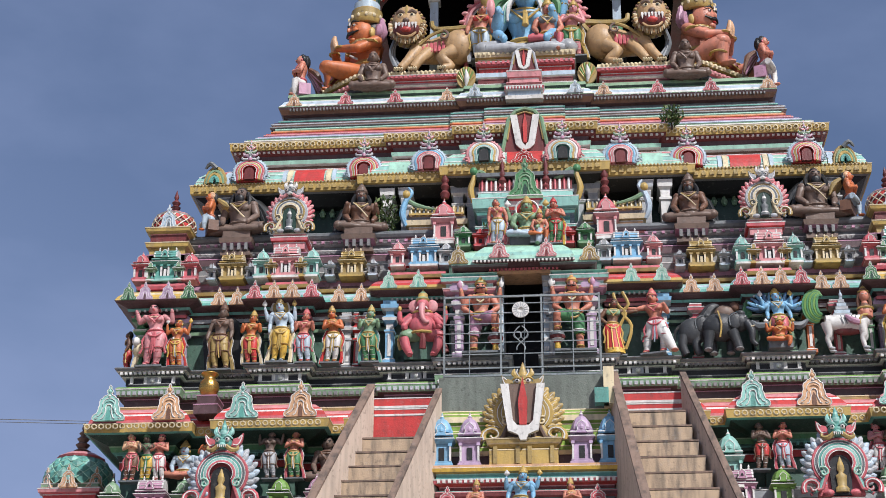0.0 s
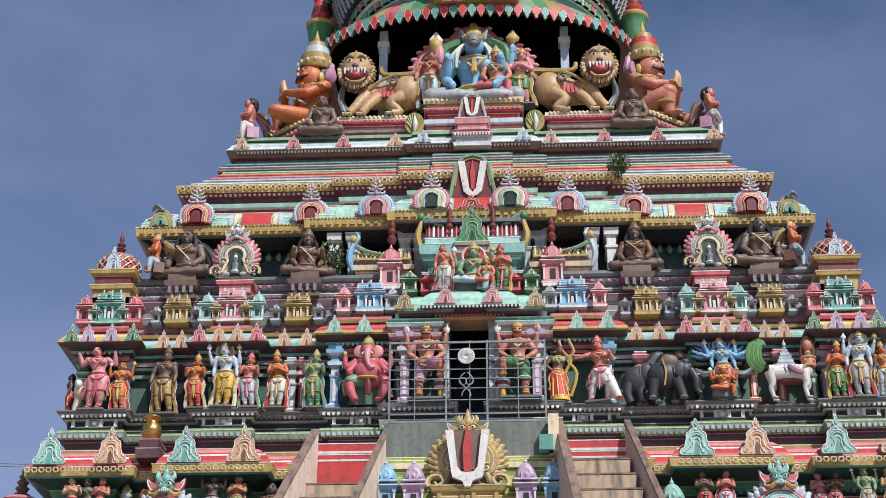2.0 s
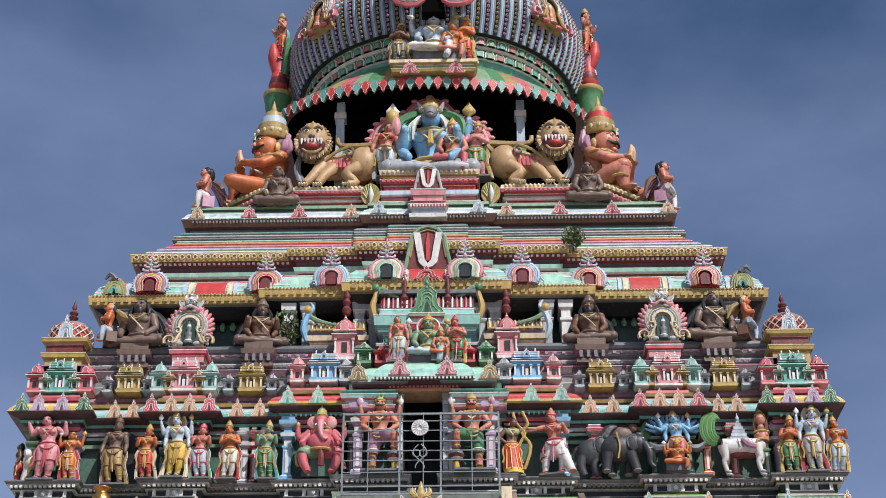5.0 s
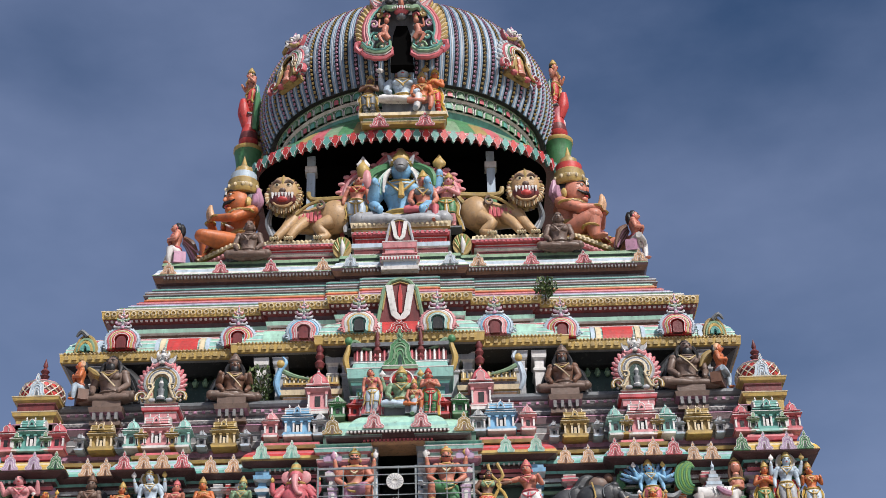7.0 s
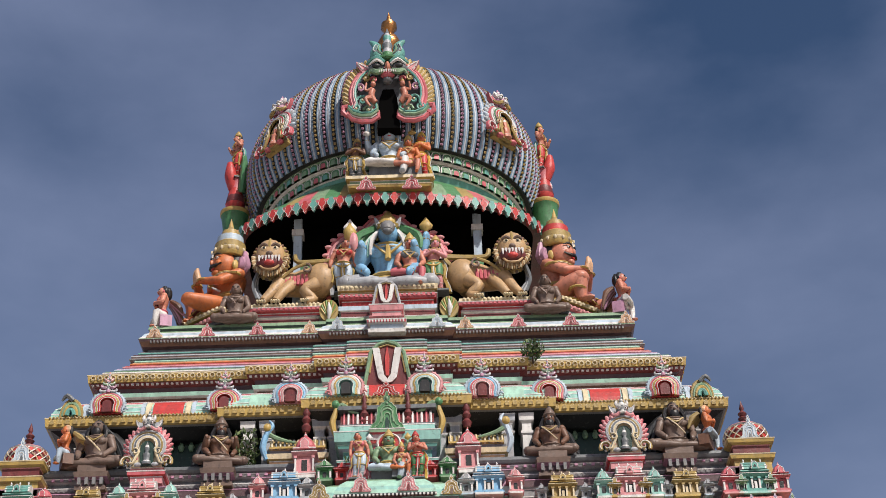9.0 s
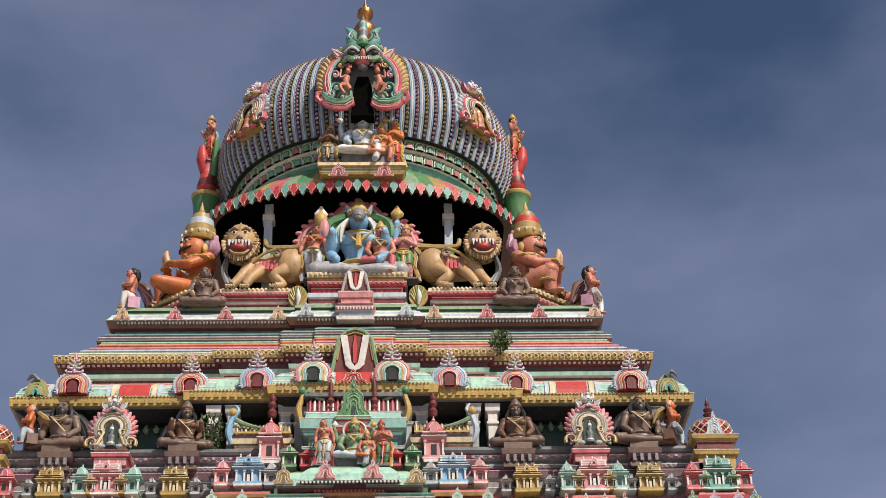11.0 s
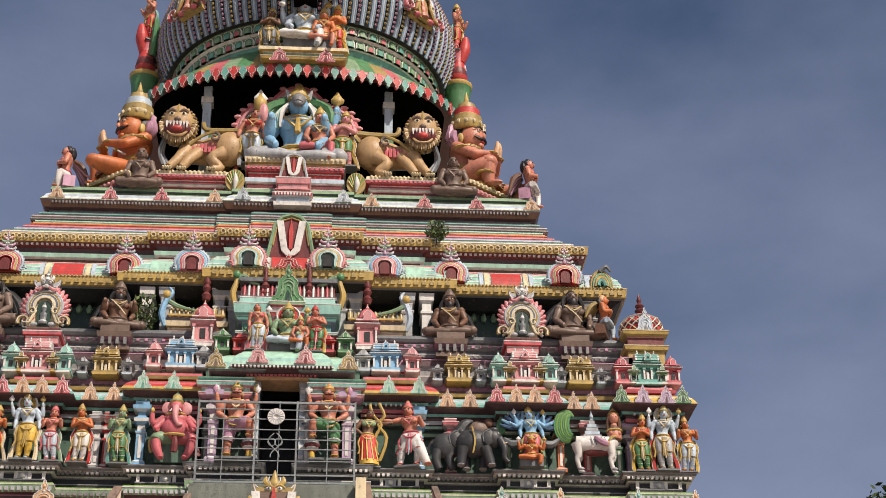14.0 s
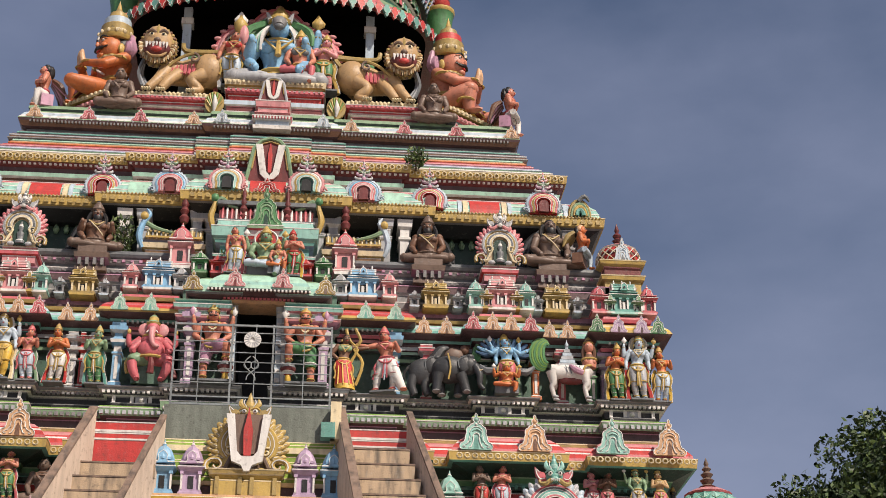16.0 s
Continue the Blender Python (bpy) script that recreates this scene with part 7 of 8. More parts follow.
statue(-5.0, -0.45, Z, 1.08, "orange and red standing consort statue", "orange", "red", "gold", "gold", "black", ("bless",), sash="cream", trim="gold")
statue(-4.52, -0.5, Z, 1.32, "pale blue four-armed deity statue in yellow cloth", "paleblue", "yellow", "gold", "grey", "black", ("raise", "down"), sash="cream", ring_="gold", trim="gold")
statue(-4.02, -0.45, Z, 1.1, "flesh-toned standing statue with grey trousers", "flesh", "paleblue", "rose", "flesh", "black", ("bless",), sash="sage")
statue(-3.56, -0.4, Z, 1.15, "orange statue with folded arms and white dhoti", "orange", "white", "gold", "brown", "black", ("pray",), sash="red")
statue(-2.83, -0.38, Z, 1.15, "green standing statue with jewelled belt", "sage", "green", "gold", "sage", "black", ("bless",), sash="teal")
statue(0.86, -0.55, Z, 1.62, "door guardian statue with green skirt and raised leg", "flesh", "green", "gold", "red", "black", ("raise", "hip"), "guard_left", wide=1.05)
statue(-0.8, -0.55, Z, 1.62, "door guardian statue with gold crown beside a club", "flesh", "mauve", "gold", "sage", "black", ("raise", "hip"), "guard_right", wide=1.05)
s = Solid()
for sg in (-1, 1):
    s.tube([(sg * 0.1, 0, 0.5), (sg * 0.3, -0.12, 0.46), (sg * 0.34, -0.16, 0.4)], [0.15, 0.13, 0.1], "rose" if sg > 0 else "sage", 10)
    s.tube([(sg * 0.34, -0.16, 0.4), (sg * 0.3, -0.16, 0.22), (sg * 0.22, -0.15, 0.05)], [0.1, 0.09, 0.06], "rose", 9)
    s.ball((sg * 0.22, -0.22, 0.03), (0.06, 0.1, 0.04), "rose", 8, 4)
    s.tube([(sg * 0.22, 0, 0.92), (sg * 0.42, -0.05, 0.78), (sg * 0.44, -0.1, 0.98)], [0.08, 0.06, 0.045], "rose", 8)
    s.tube([(sg * 0.22, -0.02, 0.86), (sg * 0.36, -0.12, 0.66), (sg * 0.3, -0.22, 0.6)], [0.08, 0.06, 0.045], "rose", 8)
    s.ball((sg * 0.17, 0.0, 1.12), (0.12, 0.04, 0.14), "pink", 9, 6)
    s.tube([(sg * 0.07, -0.16, 1.05), (sg * 0.11, -0.22, 0.98)], [0.02, 0.01], "white", 5)
    s.ball((sg * 0.44, -0.1, 1.04), (0.04, 0.04, 0.06), "gold", 6, 4)
s.ball((0, -0.06, 0.66), (0.27, 0.22, 0.24), "rose", 14, 8)
s.ball((0, -0.02, 0.88), (0.24, 0.16, 0.16), "rose", 12, 7)
hoop(s, (0, -0.06, 0.5), 0.25, 0.2, 0.03, "gold")
hoop(s, (0, -0.04, 0.96), 0.18, 0.14, 0.025, "gold")
s.ball((0, -0.06, 1.12), (0.13, 0.13, 0.14), "rose", 12, 7)
s.tube([(0, -0.18, 1.08), (0.0, -0.25, 0.94), (0.02, -0.28, 0.78), (0.08, -0.28, 0.68), (0.14, -0.26, 0.7)], [0.07, 0.06, 0.05, 0.04, 0.025], "pink", 8)
s.lathe([(0.12, 1.2), (0.14, 1.24), (0.1, 1.28), (0.09, 1.36), (0.03, 1.42), (0.004, 1.48)], ["gold", "sage", "gold", "sage", "gold"], (0, -0.04, 0), 10)
s.tube([(0.0, -0.2, 0.5), (0.03, -0.24, 0.35), (0.02, -0.22, 0.15)], [0.04, 0.06, 0.07], "maroon", 7)
s.tube([(0.3, -0.1, 0.45), (0.4, -0.08, 0.3), (0.45, -0.06, 0.12)], [0.05, 0.06, 0.07], "maroon", 7)
s.tube([(-0.36, -0.05, 0.6), (-0.46, -0.05, 0.4), (-0.42, -0.05, 0.2)], 0.035, "gold", 6)
s.box(-0.35, 0.35, -0.05, 0.1, 0.0, 0.42, "wallgreen")
whole("elephant_headed_statue", s, "rose-pink seated elephant-headed deity statue", "statue", smooth=True, at=pose(-1.87, -0.42, Z + 0.02) @ Matrix.Diagonal((0.95, 0.95, 0.93, 1)))


def skirt(c, t):
    def f(s):
        s.lathe([(0.16, 0.02), (0.15, 0.1), (0.12, 0.3), (0.1, 0.48)], [t, c, c], (0, 0, 0), 14)
        for k in range(10):
            a = math.pi * 2 * k / 10
            s.tube([(0.1 * math.cos(a), 0.1 * math.sin(a), 0.46), (0.155 * math.cos(a), 0.155 * math.sin(a), 0.08)], 0.012, t, 4)
    return f


statue(1.62, -0.42, Z, 1.12, "dancing woman statue in a red sari", "brown", "red", "gold", None, "black", ("r_bow", "l_hip"), extra=skirt("red", "yellow"), chest="sage", turn=8)
def bow(s):
    s.tube([(-0.36, -0.08, 1.0), (-0.3, -0.08, 0.8), (-0.4, -0.08, 0.66), (-0.3, -0.08, 0.45), (-0.36, -0.08, 0.1)], 0.022, "gold", 6)
    s.tube([(-0.48, -0.08, 1.0), (-0.44, -0.08, 0.8), (-0.36, -0.08, 0.66), (-0.46, -0.08, 0.45), (-0.52, -0.08, 0.1)], 0.022, "gold", 6)
    s.tube([(0.05, 0, 0.46), (0.14, -0.02, 0.24), (0.24, 0.0, 0.05)], [0.085, 0.075, 0.05], "white", 9)
    s.ball((0.24, 0.0, 0.06), (0.05, 0.05, 0.05), "white", 8, 5)
    s.ball((0.27, -0.04, 0.02), (0.05, 0.06, 0.026), "flesh", 8, 4)
statue(2.3, -0.45, Z, 1.3, "archer statue in white trousers drawing a golden bow", "flesh", "white", "rose", "gold", "black", ("l_bow", "r_bless"), extra=bow, stride=0.05, wide=1.15, trim="paleblue", turn=-15)
# elephants
s = Solid()
s.ball((0, 0, 0.52), (0.36, 0.24, 0.28), "iron", 14, 8)
s.ball((0.36, -0.1, 0.58), (0.18, 0.16, 0.19), "iron", 12, 7)
s.tube([(0.48, -0.18, 0.54), (0.56, -0.24, 0.36), (0.56, -0.24, 0.16), (0.64, -0.26, 0.06)], [0.09, 0.07, 0.05, 0.04], "iron", 8)
for x, y, d in ((-0.22, -0.12, -0.04), (-0.2, 0.12, 0.06), (0.2, -0.14, 0.12), (0.22, 0.1, -0.05)):
    s.tube([(x, y, 0.4), (x + d * 0.6, y, 0.2), (x + d, y, 0.02)], [0.12, 0.09, 0.08], "iron", 9)
    s.ball((x + d, y - 0.03, 0.03), (0.085, 0.09, 0.04), "stone", 8, 4)


def elephant_head(s, x, y, z):
    s.ball((x - 0.1, y - 0.06, z - 0.02), (0.12, 0.035, 0.17), "iron", 12, 7)
    s.tube([(x - 0.06, y - 0.09, z + 0.13), (x - 0.2, y - 0.08, z + 0.05), (x - 0.19, y - 0.08, z - 0.12)], 0.012, "slate", 5)
    s.ball((x + 0.09, y - 0.075, z + 0.05), (0.02, 0.016, 0.016), "white", 6, 4)
    s.ball((x + 0.02, y + 0.02, z + 0.14), (0.09, 0.08, 0.07), "iron", 9, 6)
    s.tube([(x + 0.08, y - 0.04, z - 0.08), (x + 0.18, y - 0.12, z - 0.17), (x + 0.26, y - 0.14, z - 0.15)], [0.022, 0.018, 0.006], "cream", 6)


elephant_head(s, 0.36, -0.16, 0.6)
e = Solid()
e.ball((-0.5, 0.12, 0.5), (0.3, 0.16, 0.27), "iron", 14, 8)
e.ball((-0.28, 0.1, 0.62), (0.17, 0.14, 0.18), "iron", 12, 7)
for x in (-0.68, -0.42):
    e.tube([(x, 0.1, 0.4), (x - 0.04, 0.08, 0.2), (x + 0.02, 0.08, 0.02)], [0.11, 0.085, 0.075], "iron", 9)
e.tube([(-0.76, 0.1, 0.6), (-0.86, 0.06, 0.45), (-0.85, 0.05, 0.28)], [0.04, 0.022, 0.015], "soot", 6)
elephant_head(e, -0.26, 0.04, 0.63)
whole("elephant_statue", e, "smaller dark grey elephant statue behind another", "statue", smooth=True, at=pose(3.5, -0.42, Z) @ Matrix.Diagonal((0.95, 0.9, 0.95, 1)))
s.ball((0.1, 0.12, 0.86), (0.2, 0.1, 0.16), "umber", 9, 6)
s.ball((0.3, 0.12, 0.98), (0.1, 0.08, 0.1), "brown", 8, 5)
s.tube([(-0.3, 0.12, 0.7), (-0.15, 0.1, 0.95), (0.0, 0.1, 1.0)], [0.14, 0.1, 0.03], "iron", 7)
for k in range(6):
    s.tube([(0.45, 0.15, 0.7), (0.55 + 0.05 * math.cos(k), 0.12, 0.85 + 0.05 * k)], [0.03, 0.05], "green", 6)
s.tube([(-0.05, -0.22, 0.78), (0.0, -0.26, 0.5), (-0.04, -0.24, 0.25)], 0.018, "gold", 5)
whole("elephant_statue", s, "dark grey walking elephant statue with a rider", "statue", smooth=True, at=pose(3.5, -0.42, Z) @ Matrix.Diagonal((0.95, 0.9, 0.95, 1)))


def wings(s):
    for sg in (-1, 1):
        for k in range(6):
            a = radians(10 + 17 * k)
            s.tube([(sg * 0.1, 0.05, 0.68), (sg * (0.1 + 0.2 * math.cos(a)), 0.05, 0.62 + 0.22 * math.sin(a)), (sg * (0.1 + 0.36 * math.cos(a)), 0.03, 0.66 + 0.3 * math.sin(a))], [0.03, 0.04, 0.02], "blue" if k % 2 else "navy", 6)
        s.tube([(sg * 0.1, 0, 0.4), (sg * 0.3, 0.02, 0.36), (sg * 0.42, 0.0, 0.46)], [0.05, 0.07, 0.02], "slate", 7)
statue(4.5, -0.45, Z + 0.1, 1.15, "blue winged deity statue with many arms", "blue", "rose", "gold", "gold", "black", ("raise", "out", "down"), extra=wings, wide=1.1)
statue(4.52, -0.62, Z, 0.62, "small orange squatting statue", "orange", "orange", "gold", "gold", "black", ("raise",), "ease", sash=None, wide=1.4)
# white cow-bodied statue with a woman's bust and peacock tail
s = Solid()
s.tube([(-0.35, 0, 0.52), (-0.1, 0, 0.5), (0.2, 0, 0.5), (0.32, 0, 0.6)], [0.14, 0.16, 0.17, 0.12], "white", 12)
for x, y in ((-0.34, -0.08), (-0.3, 0.08), (0.24, -0.09), (0.28, 0.08)):
    s.tube([(x, y, 0.5), (x + 0.03, y, 0.28), (x, y, 0.2), (x + 0.04, y, 0.02)], [0.1, 0.06, 0.045, 0.035], "white", 8)
    s.ball((x + 0.06, y - 0.02, 0.02), (0.06, 0.04, 0.03), "grey", 6, 4)
s.tube([(-0.02, -0.16, 0.6), (0.08, -0.19, 0.5), (0.2, -0.18, 0.46)], [0.03, 0.06, 0.05], "mauve", 7)
s.ball((0.02, -0.02, 0.36), (0.26, 0.1, 0.08), "maroon", 9, 5)
s.lathe([(0.12, 0.6), (0.13, 0.72), (0.1, 0.8), (0.06, 0.86), (0.05, 0.9)], ["flesh", "brown", "brown", "flesh"], (0.34, -0.03, 0), 10)
s.ball((0.34, -0.04, 1.0), (0.085, 0.085, 0.11), "flesh", 10, 6)
s.ball((0.34, 0.02, 1.02), (0.1, 0.09, 0.12), "brown", 9, 6)
hoop(s, (0.34, -0.03, 0.76), 0.13, 0.12, 0.02, "gold")
for k in range(7):
    s.tube([(x, -0.02 - 0.012 * k, z) for x, z in arc(-0.5 + 0.015 * k, 0.84, 0.2 - 0.022 * k, 0.3 - 0.02 * k, 285, 60, 12)], 0.028, "leaf" if k % 2 else "green", 6)
for k in range(6):
    s.box(-0.19 + 0.027 * k, 0.13 - 0.027 * k, 0.04 + 0.01 * k, 0.16, 0.66 + 0.07 * k, 0.72 + 0.07 * k, "paleblue" if k % 2 else "grey")
s.lathe([(0.03, 1.06), (0.035, 1.1), (0.012, 1.14), (0.002, 1.2)], "paleblue", (-0.03, 0.1, 0), 8)
s.tube([(0.2, -0.16, 0.44), (0.24, -0.19, 0.58), (0.36, -0.14, 0.62)], 0.02, "gold", 5)
for k in range(5):
    s.tube([(-0.1 + 0.06 * k, -0.165, 0.6), (-0.06 + 0.06 * k, -0.175, 0.44)], 0.008, "slate", 4)
for k in (-1, 1):
    s.tube([(0.34 + k * 0.07, -0.02, 1.06), (0.34 + k * 0.1, 0.0, 0.9), (0.34 + k * 0.09, 0.0, 0.74)], [0.04, 0.035, 0.015], "brown", 6)
    s.ball((0.34 + k * 0.03, -0.122, 1.02), (0.016, 0.008, 0.009), "white", 6, 4)
    s.ball((0.34 + k * 0.06, -0.11, 0.7), (0.05, 0.04, 0.045), "flesh", 8, 5)
s.lathe([(0.09, 1.08), (0.1, 1.1), (0.07, 1.14), (0.05, 1.17), (0.004, 1.22)], ["gold", "brown", "gold", "gold"], (0.34, 0.0, 0), 9)
whole("cow_statue", s, "white cow-bodied statue with a woman's bust and green peacock tail", "statue", smooth=True, at=pose(5.72, -0.4, Z) @ Matrix.Diagonal((1.05, 1, 1.02, 1)))
statue(6.6, -0.45, Z, 1.14, "praying statue in red with bright green trousers", "orange", "green", "gold", "gold", "black", ("pray",), sash="yellow", chest="red")
statue(7.0, -0.5, Z, 1.32, "silver four-armed deity statue with red drapes", "paleblue", "grey", "gold", "teal", "black", ("raise", "down"), sash="red", ring_="cream", trim="cream")
statue(7.38, -0.42, Z, 1.12, "orange consort statue with grey skirt", "orange", "paleblue", "gold", "orange", "black", ("bless",), sash="yellow")

# brass pot
s = Solid()
s.lathe([(0.08, 0), (0.14, 0.05), (0.185, 0.15), (0.17, 0.26), (0.11, 0.33), (0.1, 0.36), (0.11, 0.38), (0.16, 0.43), (0.15, 0.45)], "brass", (-5.66, -0.85, 10.96), 24)
whole("pot", s, "shining brass water pot on a dark block", "pot", smooth=True)
s = Solid()
course(s, [(10.6, 0.05), (10.78, 0.06), (10.8, 0.0), (10.96, 0.02)], ["plum", "mauve", "plum"], -5.82, -5.5, -0.98, -0.4)
part("pot_block", s, base)

# ---- base storey's ornaments ----
for x, c in ((-7.36, "aqua"), (-6.28, "peach"), (-4.97, "aqua"), (-3.93, "peach"), (3.9, "aqua"), (4.93, "peach"), (6.3, "aqua"), (7.31, "peach")):
    kudu(base, x, -1.12, 10.46, 0.58, 0.66, c)
s = Solid()
s.plate([(7.55, 10.5), (7.95, 10.5), (7.9, 10.86), (7.82, 11.16), (7.7, 10.86)], 0.2, 0.3, "aqua")
s.plate([(-7.55, 10.5), (-7.9, 10.5), (-7.86, 10.86), (-7.78, 11.06), (-7.65, 10.86)], 0.2, 0.3, "peach")
part("side_gable", s, base)
key = "base_arch"
KUDUS[key] = big_arch_mesh(["rose", "slate", "teal", "aqua", "rose"], "paleblue", 8, "ochre", "soot", "rose", "teal", "rose", "ochre")
for x in (-5.18, 5.2):
    part("flame_arch", KUDUS[key], base, "large flame arch with grey petals and a beast crest", at=pose(x, -1.35, 8.75) @ Matrix.Diagonal((1.28, 1.3, 1.25, 1)))
zb = 9.21
for x, h, skin, cloth, orn, crown, arms, y, lab in ((-6.98, 0.98, "peach", "brown", "rose", None, ("pray",), -0.75, "praying statue in a patterned brown robe"), (-6.7, 1.0, "umber", "yellow", "green", "sage", ("bless",), -0.75, "statue in a green coat and yellow trousers"),
                                             (-6.42, 1.02, "flesh", "white", "rose", "rose", ("pray",), -0.75, "praying statue with white trousers"), (-5.62, 1.05, "orange", "orange", "gold", "gold", ("pray",), -0.5, "orange praying statue with a gold crown"),
                                             (-4.45, 0.98, "umber", "grey", "umber", None, ("raise",), -0.75, "grey monkey-like statue with a raised arm"), (-4.02, 1.05, "flesh", "green", "gold", "gold", ("pray",), -0.75, "praying statue with green trousers"),
                                             (3.98, 1.02, "umber", "red", "brown", "black", ("pray",), -0.75, "dark bearded praying statue in red shorts"), (4.4, 1.02, "flesh", "paleblue", "rose", "black", ("pray",), -0.75, "bearded praying statue in grey cloth"),
                                             (5.98, 1.05, "pink", "white", "rose", "gold", ("pray",), -0.5, "pink praying statue in white trousers"), (6.28, 0.95, "brown", "rose", "brown", None, ("pray",), -0.6, "dark praying statue with folded palms"),
                                             (6.72, 1.02, "sage", "grey", "gold", "gold", ("raise", "lap"), -0.75, "grey seated deity statue with raised arms"), (7.12, 0.98, "tan", "rose", "gold", "brown", ("pray",), -0.75, "tan praying statue with rose skirt")):
    statue(x, y - 0.17, zb + 0.2, h * 0.93, lab, skin, cloth, orn, crown, "black", arms, sash="rose" if x in (-4.02, 4.4, 5.98) else None, long=cloth != "red")
statue(-6.05, -0.7, zb + 0.3, 0.72, "pale blue seated deity statue", "paleblue", "flesh", "gold", "gold", "black", ("lap",), "seat", wide=1.2)
statue(-3.5, -0.65, zb + 0.2, 0.85, "dark seated bearded statue", "umber", "umber", "brown", None, "black", ("lap",), "seat")
statue(7.55, -0.2, zb + 0.2, 0.8, "dark statue on the base's side", "iron", "rose", "gold", "black", "black", ("down",), turn=70)


# shrines in front of the base
for x, k, w, h, c in ((-7.22, "kuta", 0.3, 0.7, "sage"), (-6.5, "sala", 0.5, 0.75, "mauve"), (-5.95, "kuta", 0.3, 0.7, "sage"), (-4.25, "kuta", 0.32, 0.7, "leaf"), (-3.62, "kuta", 0.3, 0.7, "mauve"),
                      (3.62, "sala", 0.42, 0.75, "mauve"), (4.3, "kuta", 0.34, 0.7, "leaf"), (6.1, "kuta", 0.34, 0.75, "sage"), (6.85, "sala", 0.5, 0.7, "mauve"), (3.45, "kuta", 0.4, 1.0, "aqua")):
    shrine(base, k, x, -1.15, 8.75 if h < 0.9 else 9.1, w, h, c, c, "white")
for sg in (-1, 1):
    kp = thing("corner_kiosk", "domed corner kiosk with green scales and a dark finial", "kiosk", "corner kiosks", at=pose(sg * 8.62, 1.45, 0.1))
    s = Solid()
    course(s, [(-0.25, 0.0), (9.4, 0.0), (9.42, 0.06), (9.5, 0.06), (9.52, 0.0), (9.64, 0.0), (9.66, 0.08), (9.74, 0.1), (9.76, 0.05), (9.84, 0.05)], ["stone", "rose", "red", "pink", "red", "rose", "pink", "rose", "sage"], -0.5, 0.5, -0.5, 0.5)
    part("body", s, kp)
    s = Solid()
    s.lathe([(0.56, 0), (0.64, 0.08), (0.64, 0.24), (0.56, 0.42), (0.42, 0.58)], ["sage", "teal", "teal", "teal"], (0, 0, 9.84), 16)
    s.lathe([(0.44, 0.57), (0.46, 0.61), (0.3, 0.7), (0.1, 0.76)], ["rose", "pink", "rose"], (0, 0, 9.84), 16)
    part("dome", s, kp, smooth=True)
    s = Solid()
    for i in range(5):
        for k in range(16):
            a = 2 * math.pi * (k + 0.5 * (i % 2)) / 16
            r, z = (0.645, 0.64, 0.61, 0.565, 0.49)[i], 9.93 + 0.1 * i
            m = pose(r * math.sin(a), -r * math.cos(a), z, 0, 0, math.degrees(a)) @ pose(0, 0, 0, -6 - 9 * i)
            w = 0.135 * r / 0.645
            s.add([m @ Vector(v) for v in ((-w, 0, 0), (0, -0.01, -0.12), (w, 0, 0), (0, -0.01, 0.12), (0, -0.05, 0))], [(0, 1, 4), (1, 2, 4), (2, 3, 4), (3, 0, 4)], "teal" if (i + k) % 4 else "aqua")
            e = [m @ Vector(v) for v in ((-w, -0.01, 0), (0, -0.02, -0.12), (w, -0.01, 0))]
            s.tube(e, 0.009, "mint", 4)
    tagged(part("scale", s, kp, "rows of green scales"), kind="stuff")
    s = Solid()
    s.lathe([(0.12, 0), (0.17, 0.05), (0.08, 0.1), (0.14, 0.18), (0.07, 0.23), (0.12, 0.3), (0.05, 0.36), (0.09, 0.41), (0.03, 0.47), (0.05, 0.51), (0.004, 0.64)], "umber", (0, 0, 10.56), 12)
    part("finial", s, kp, smooth=True)
    for q in (0, 45, -45, 90, -90):
        part("kudu_gable", KUDUS[("peach", "white", None)], kp, "peach gable", at=pose(0, 0, 9.72, 0, 0, q) @ pose(0, -0.62, 0) @ Matrix.Diagonal((0.36, 0.5, 0.4, 1)))

# middle of the base: grey wall, olive mouldings, large mark shield
s = Solid()
s.box(-1.5, 1.52, -1.2, -0.4, 10.4, 11.1, "greywall")
s.box(-1.5, 1.52, -1.22, -0.5, 9.3, 9.66, "plum")
part("wall", s, base)
s = Solid()
course(s, [(9.66, 0.0), (9.72, 0.05), (9.8, 0.05), (9.84, 0.0), (9.92, 0.0), (9.95, 0.05), (10.05, 0.05), (10.1, 0.0), (10.2, 0.0), (10.24, 0.05), (10.34, 0.05), (10.4, 0.02), (10.46, 0.0)],
       ["cream", "lime", "lime", "lime", "cream", "lime", "lime", "lime", "lime", "cream", "lime", "lime"], -1.5, 1.52, -1.26, -0.5)
part("moulding", s, base, "olive green rolled mouldings")
s = Solid()
course(s, [(8.4, 0), (8.85, 0.0), (8.87, 0.06), (8.95, 0.06), (8.98, 0.0), (9.05, 0.0), (9.08, 0.08), (9.16, 0.1), (9.18, 0.05), (9.26, 0.05), (9.28, 0.12), (9.34, 0.14), (9.36, 0.1), (9.4, 0.1)],
       ["slate", "rose", "maroon", "aqua", "maroon", "red", "rose", "navy", "teal", "gold", "yellow", "white", "peach"], -1.45, 1.48, -1.5, -0.6)
course(s, [(3.0, 0), (8.4, 0.0)], ["slate"], -1.45, 1.48, -1.45, -0.6)
part("cornice", s, base)
row(base, "dentil_moulding", -1.5, 1.52, -1.6, 9.09, 0.09, tooth("white", 0.05, 0.06))
for x, c in ((-0.94, "lilac"), (0.96, "lilac"), (-1.42, "blue"), (1.44, "blue")):
    shrine(base, "kuta", x, -1.52, 9.4, 0.36, 0.98, c, c, "white", 0.26)
s = Solid()
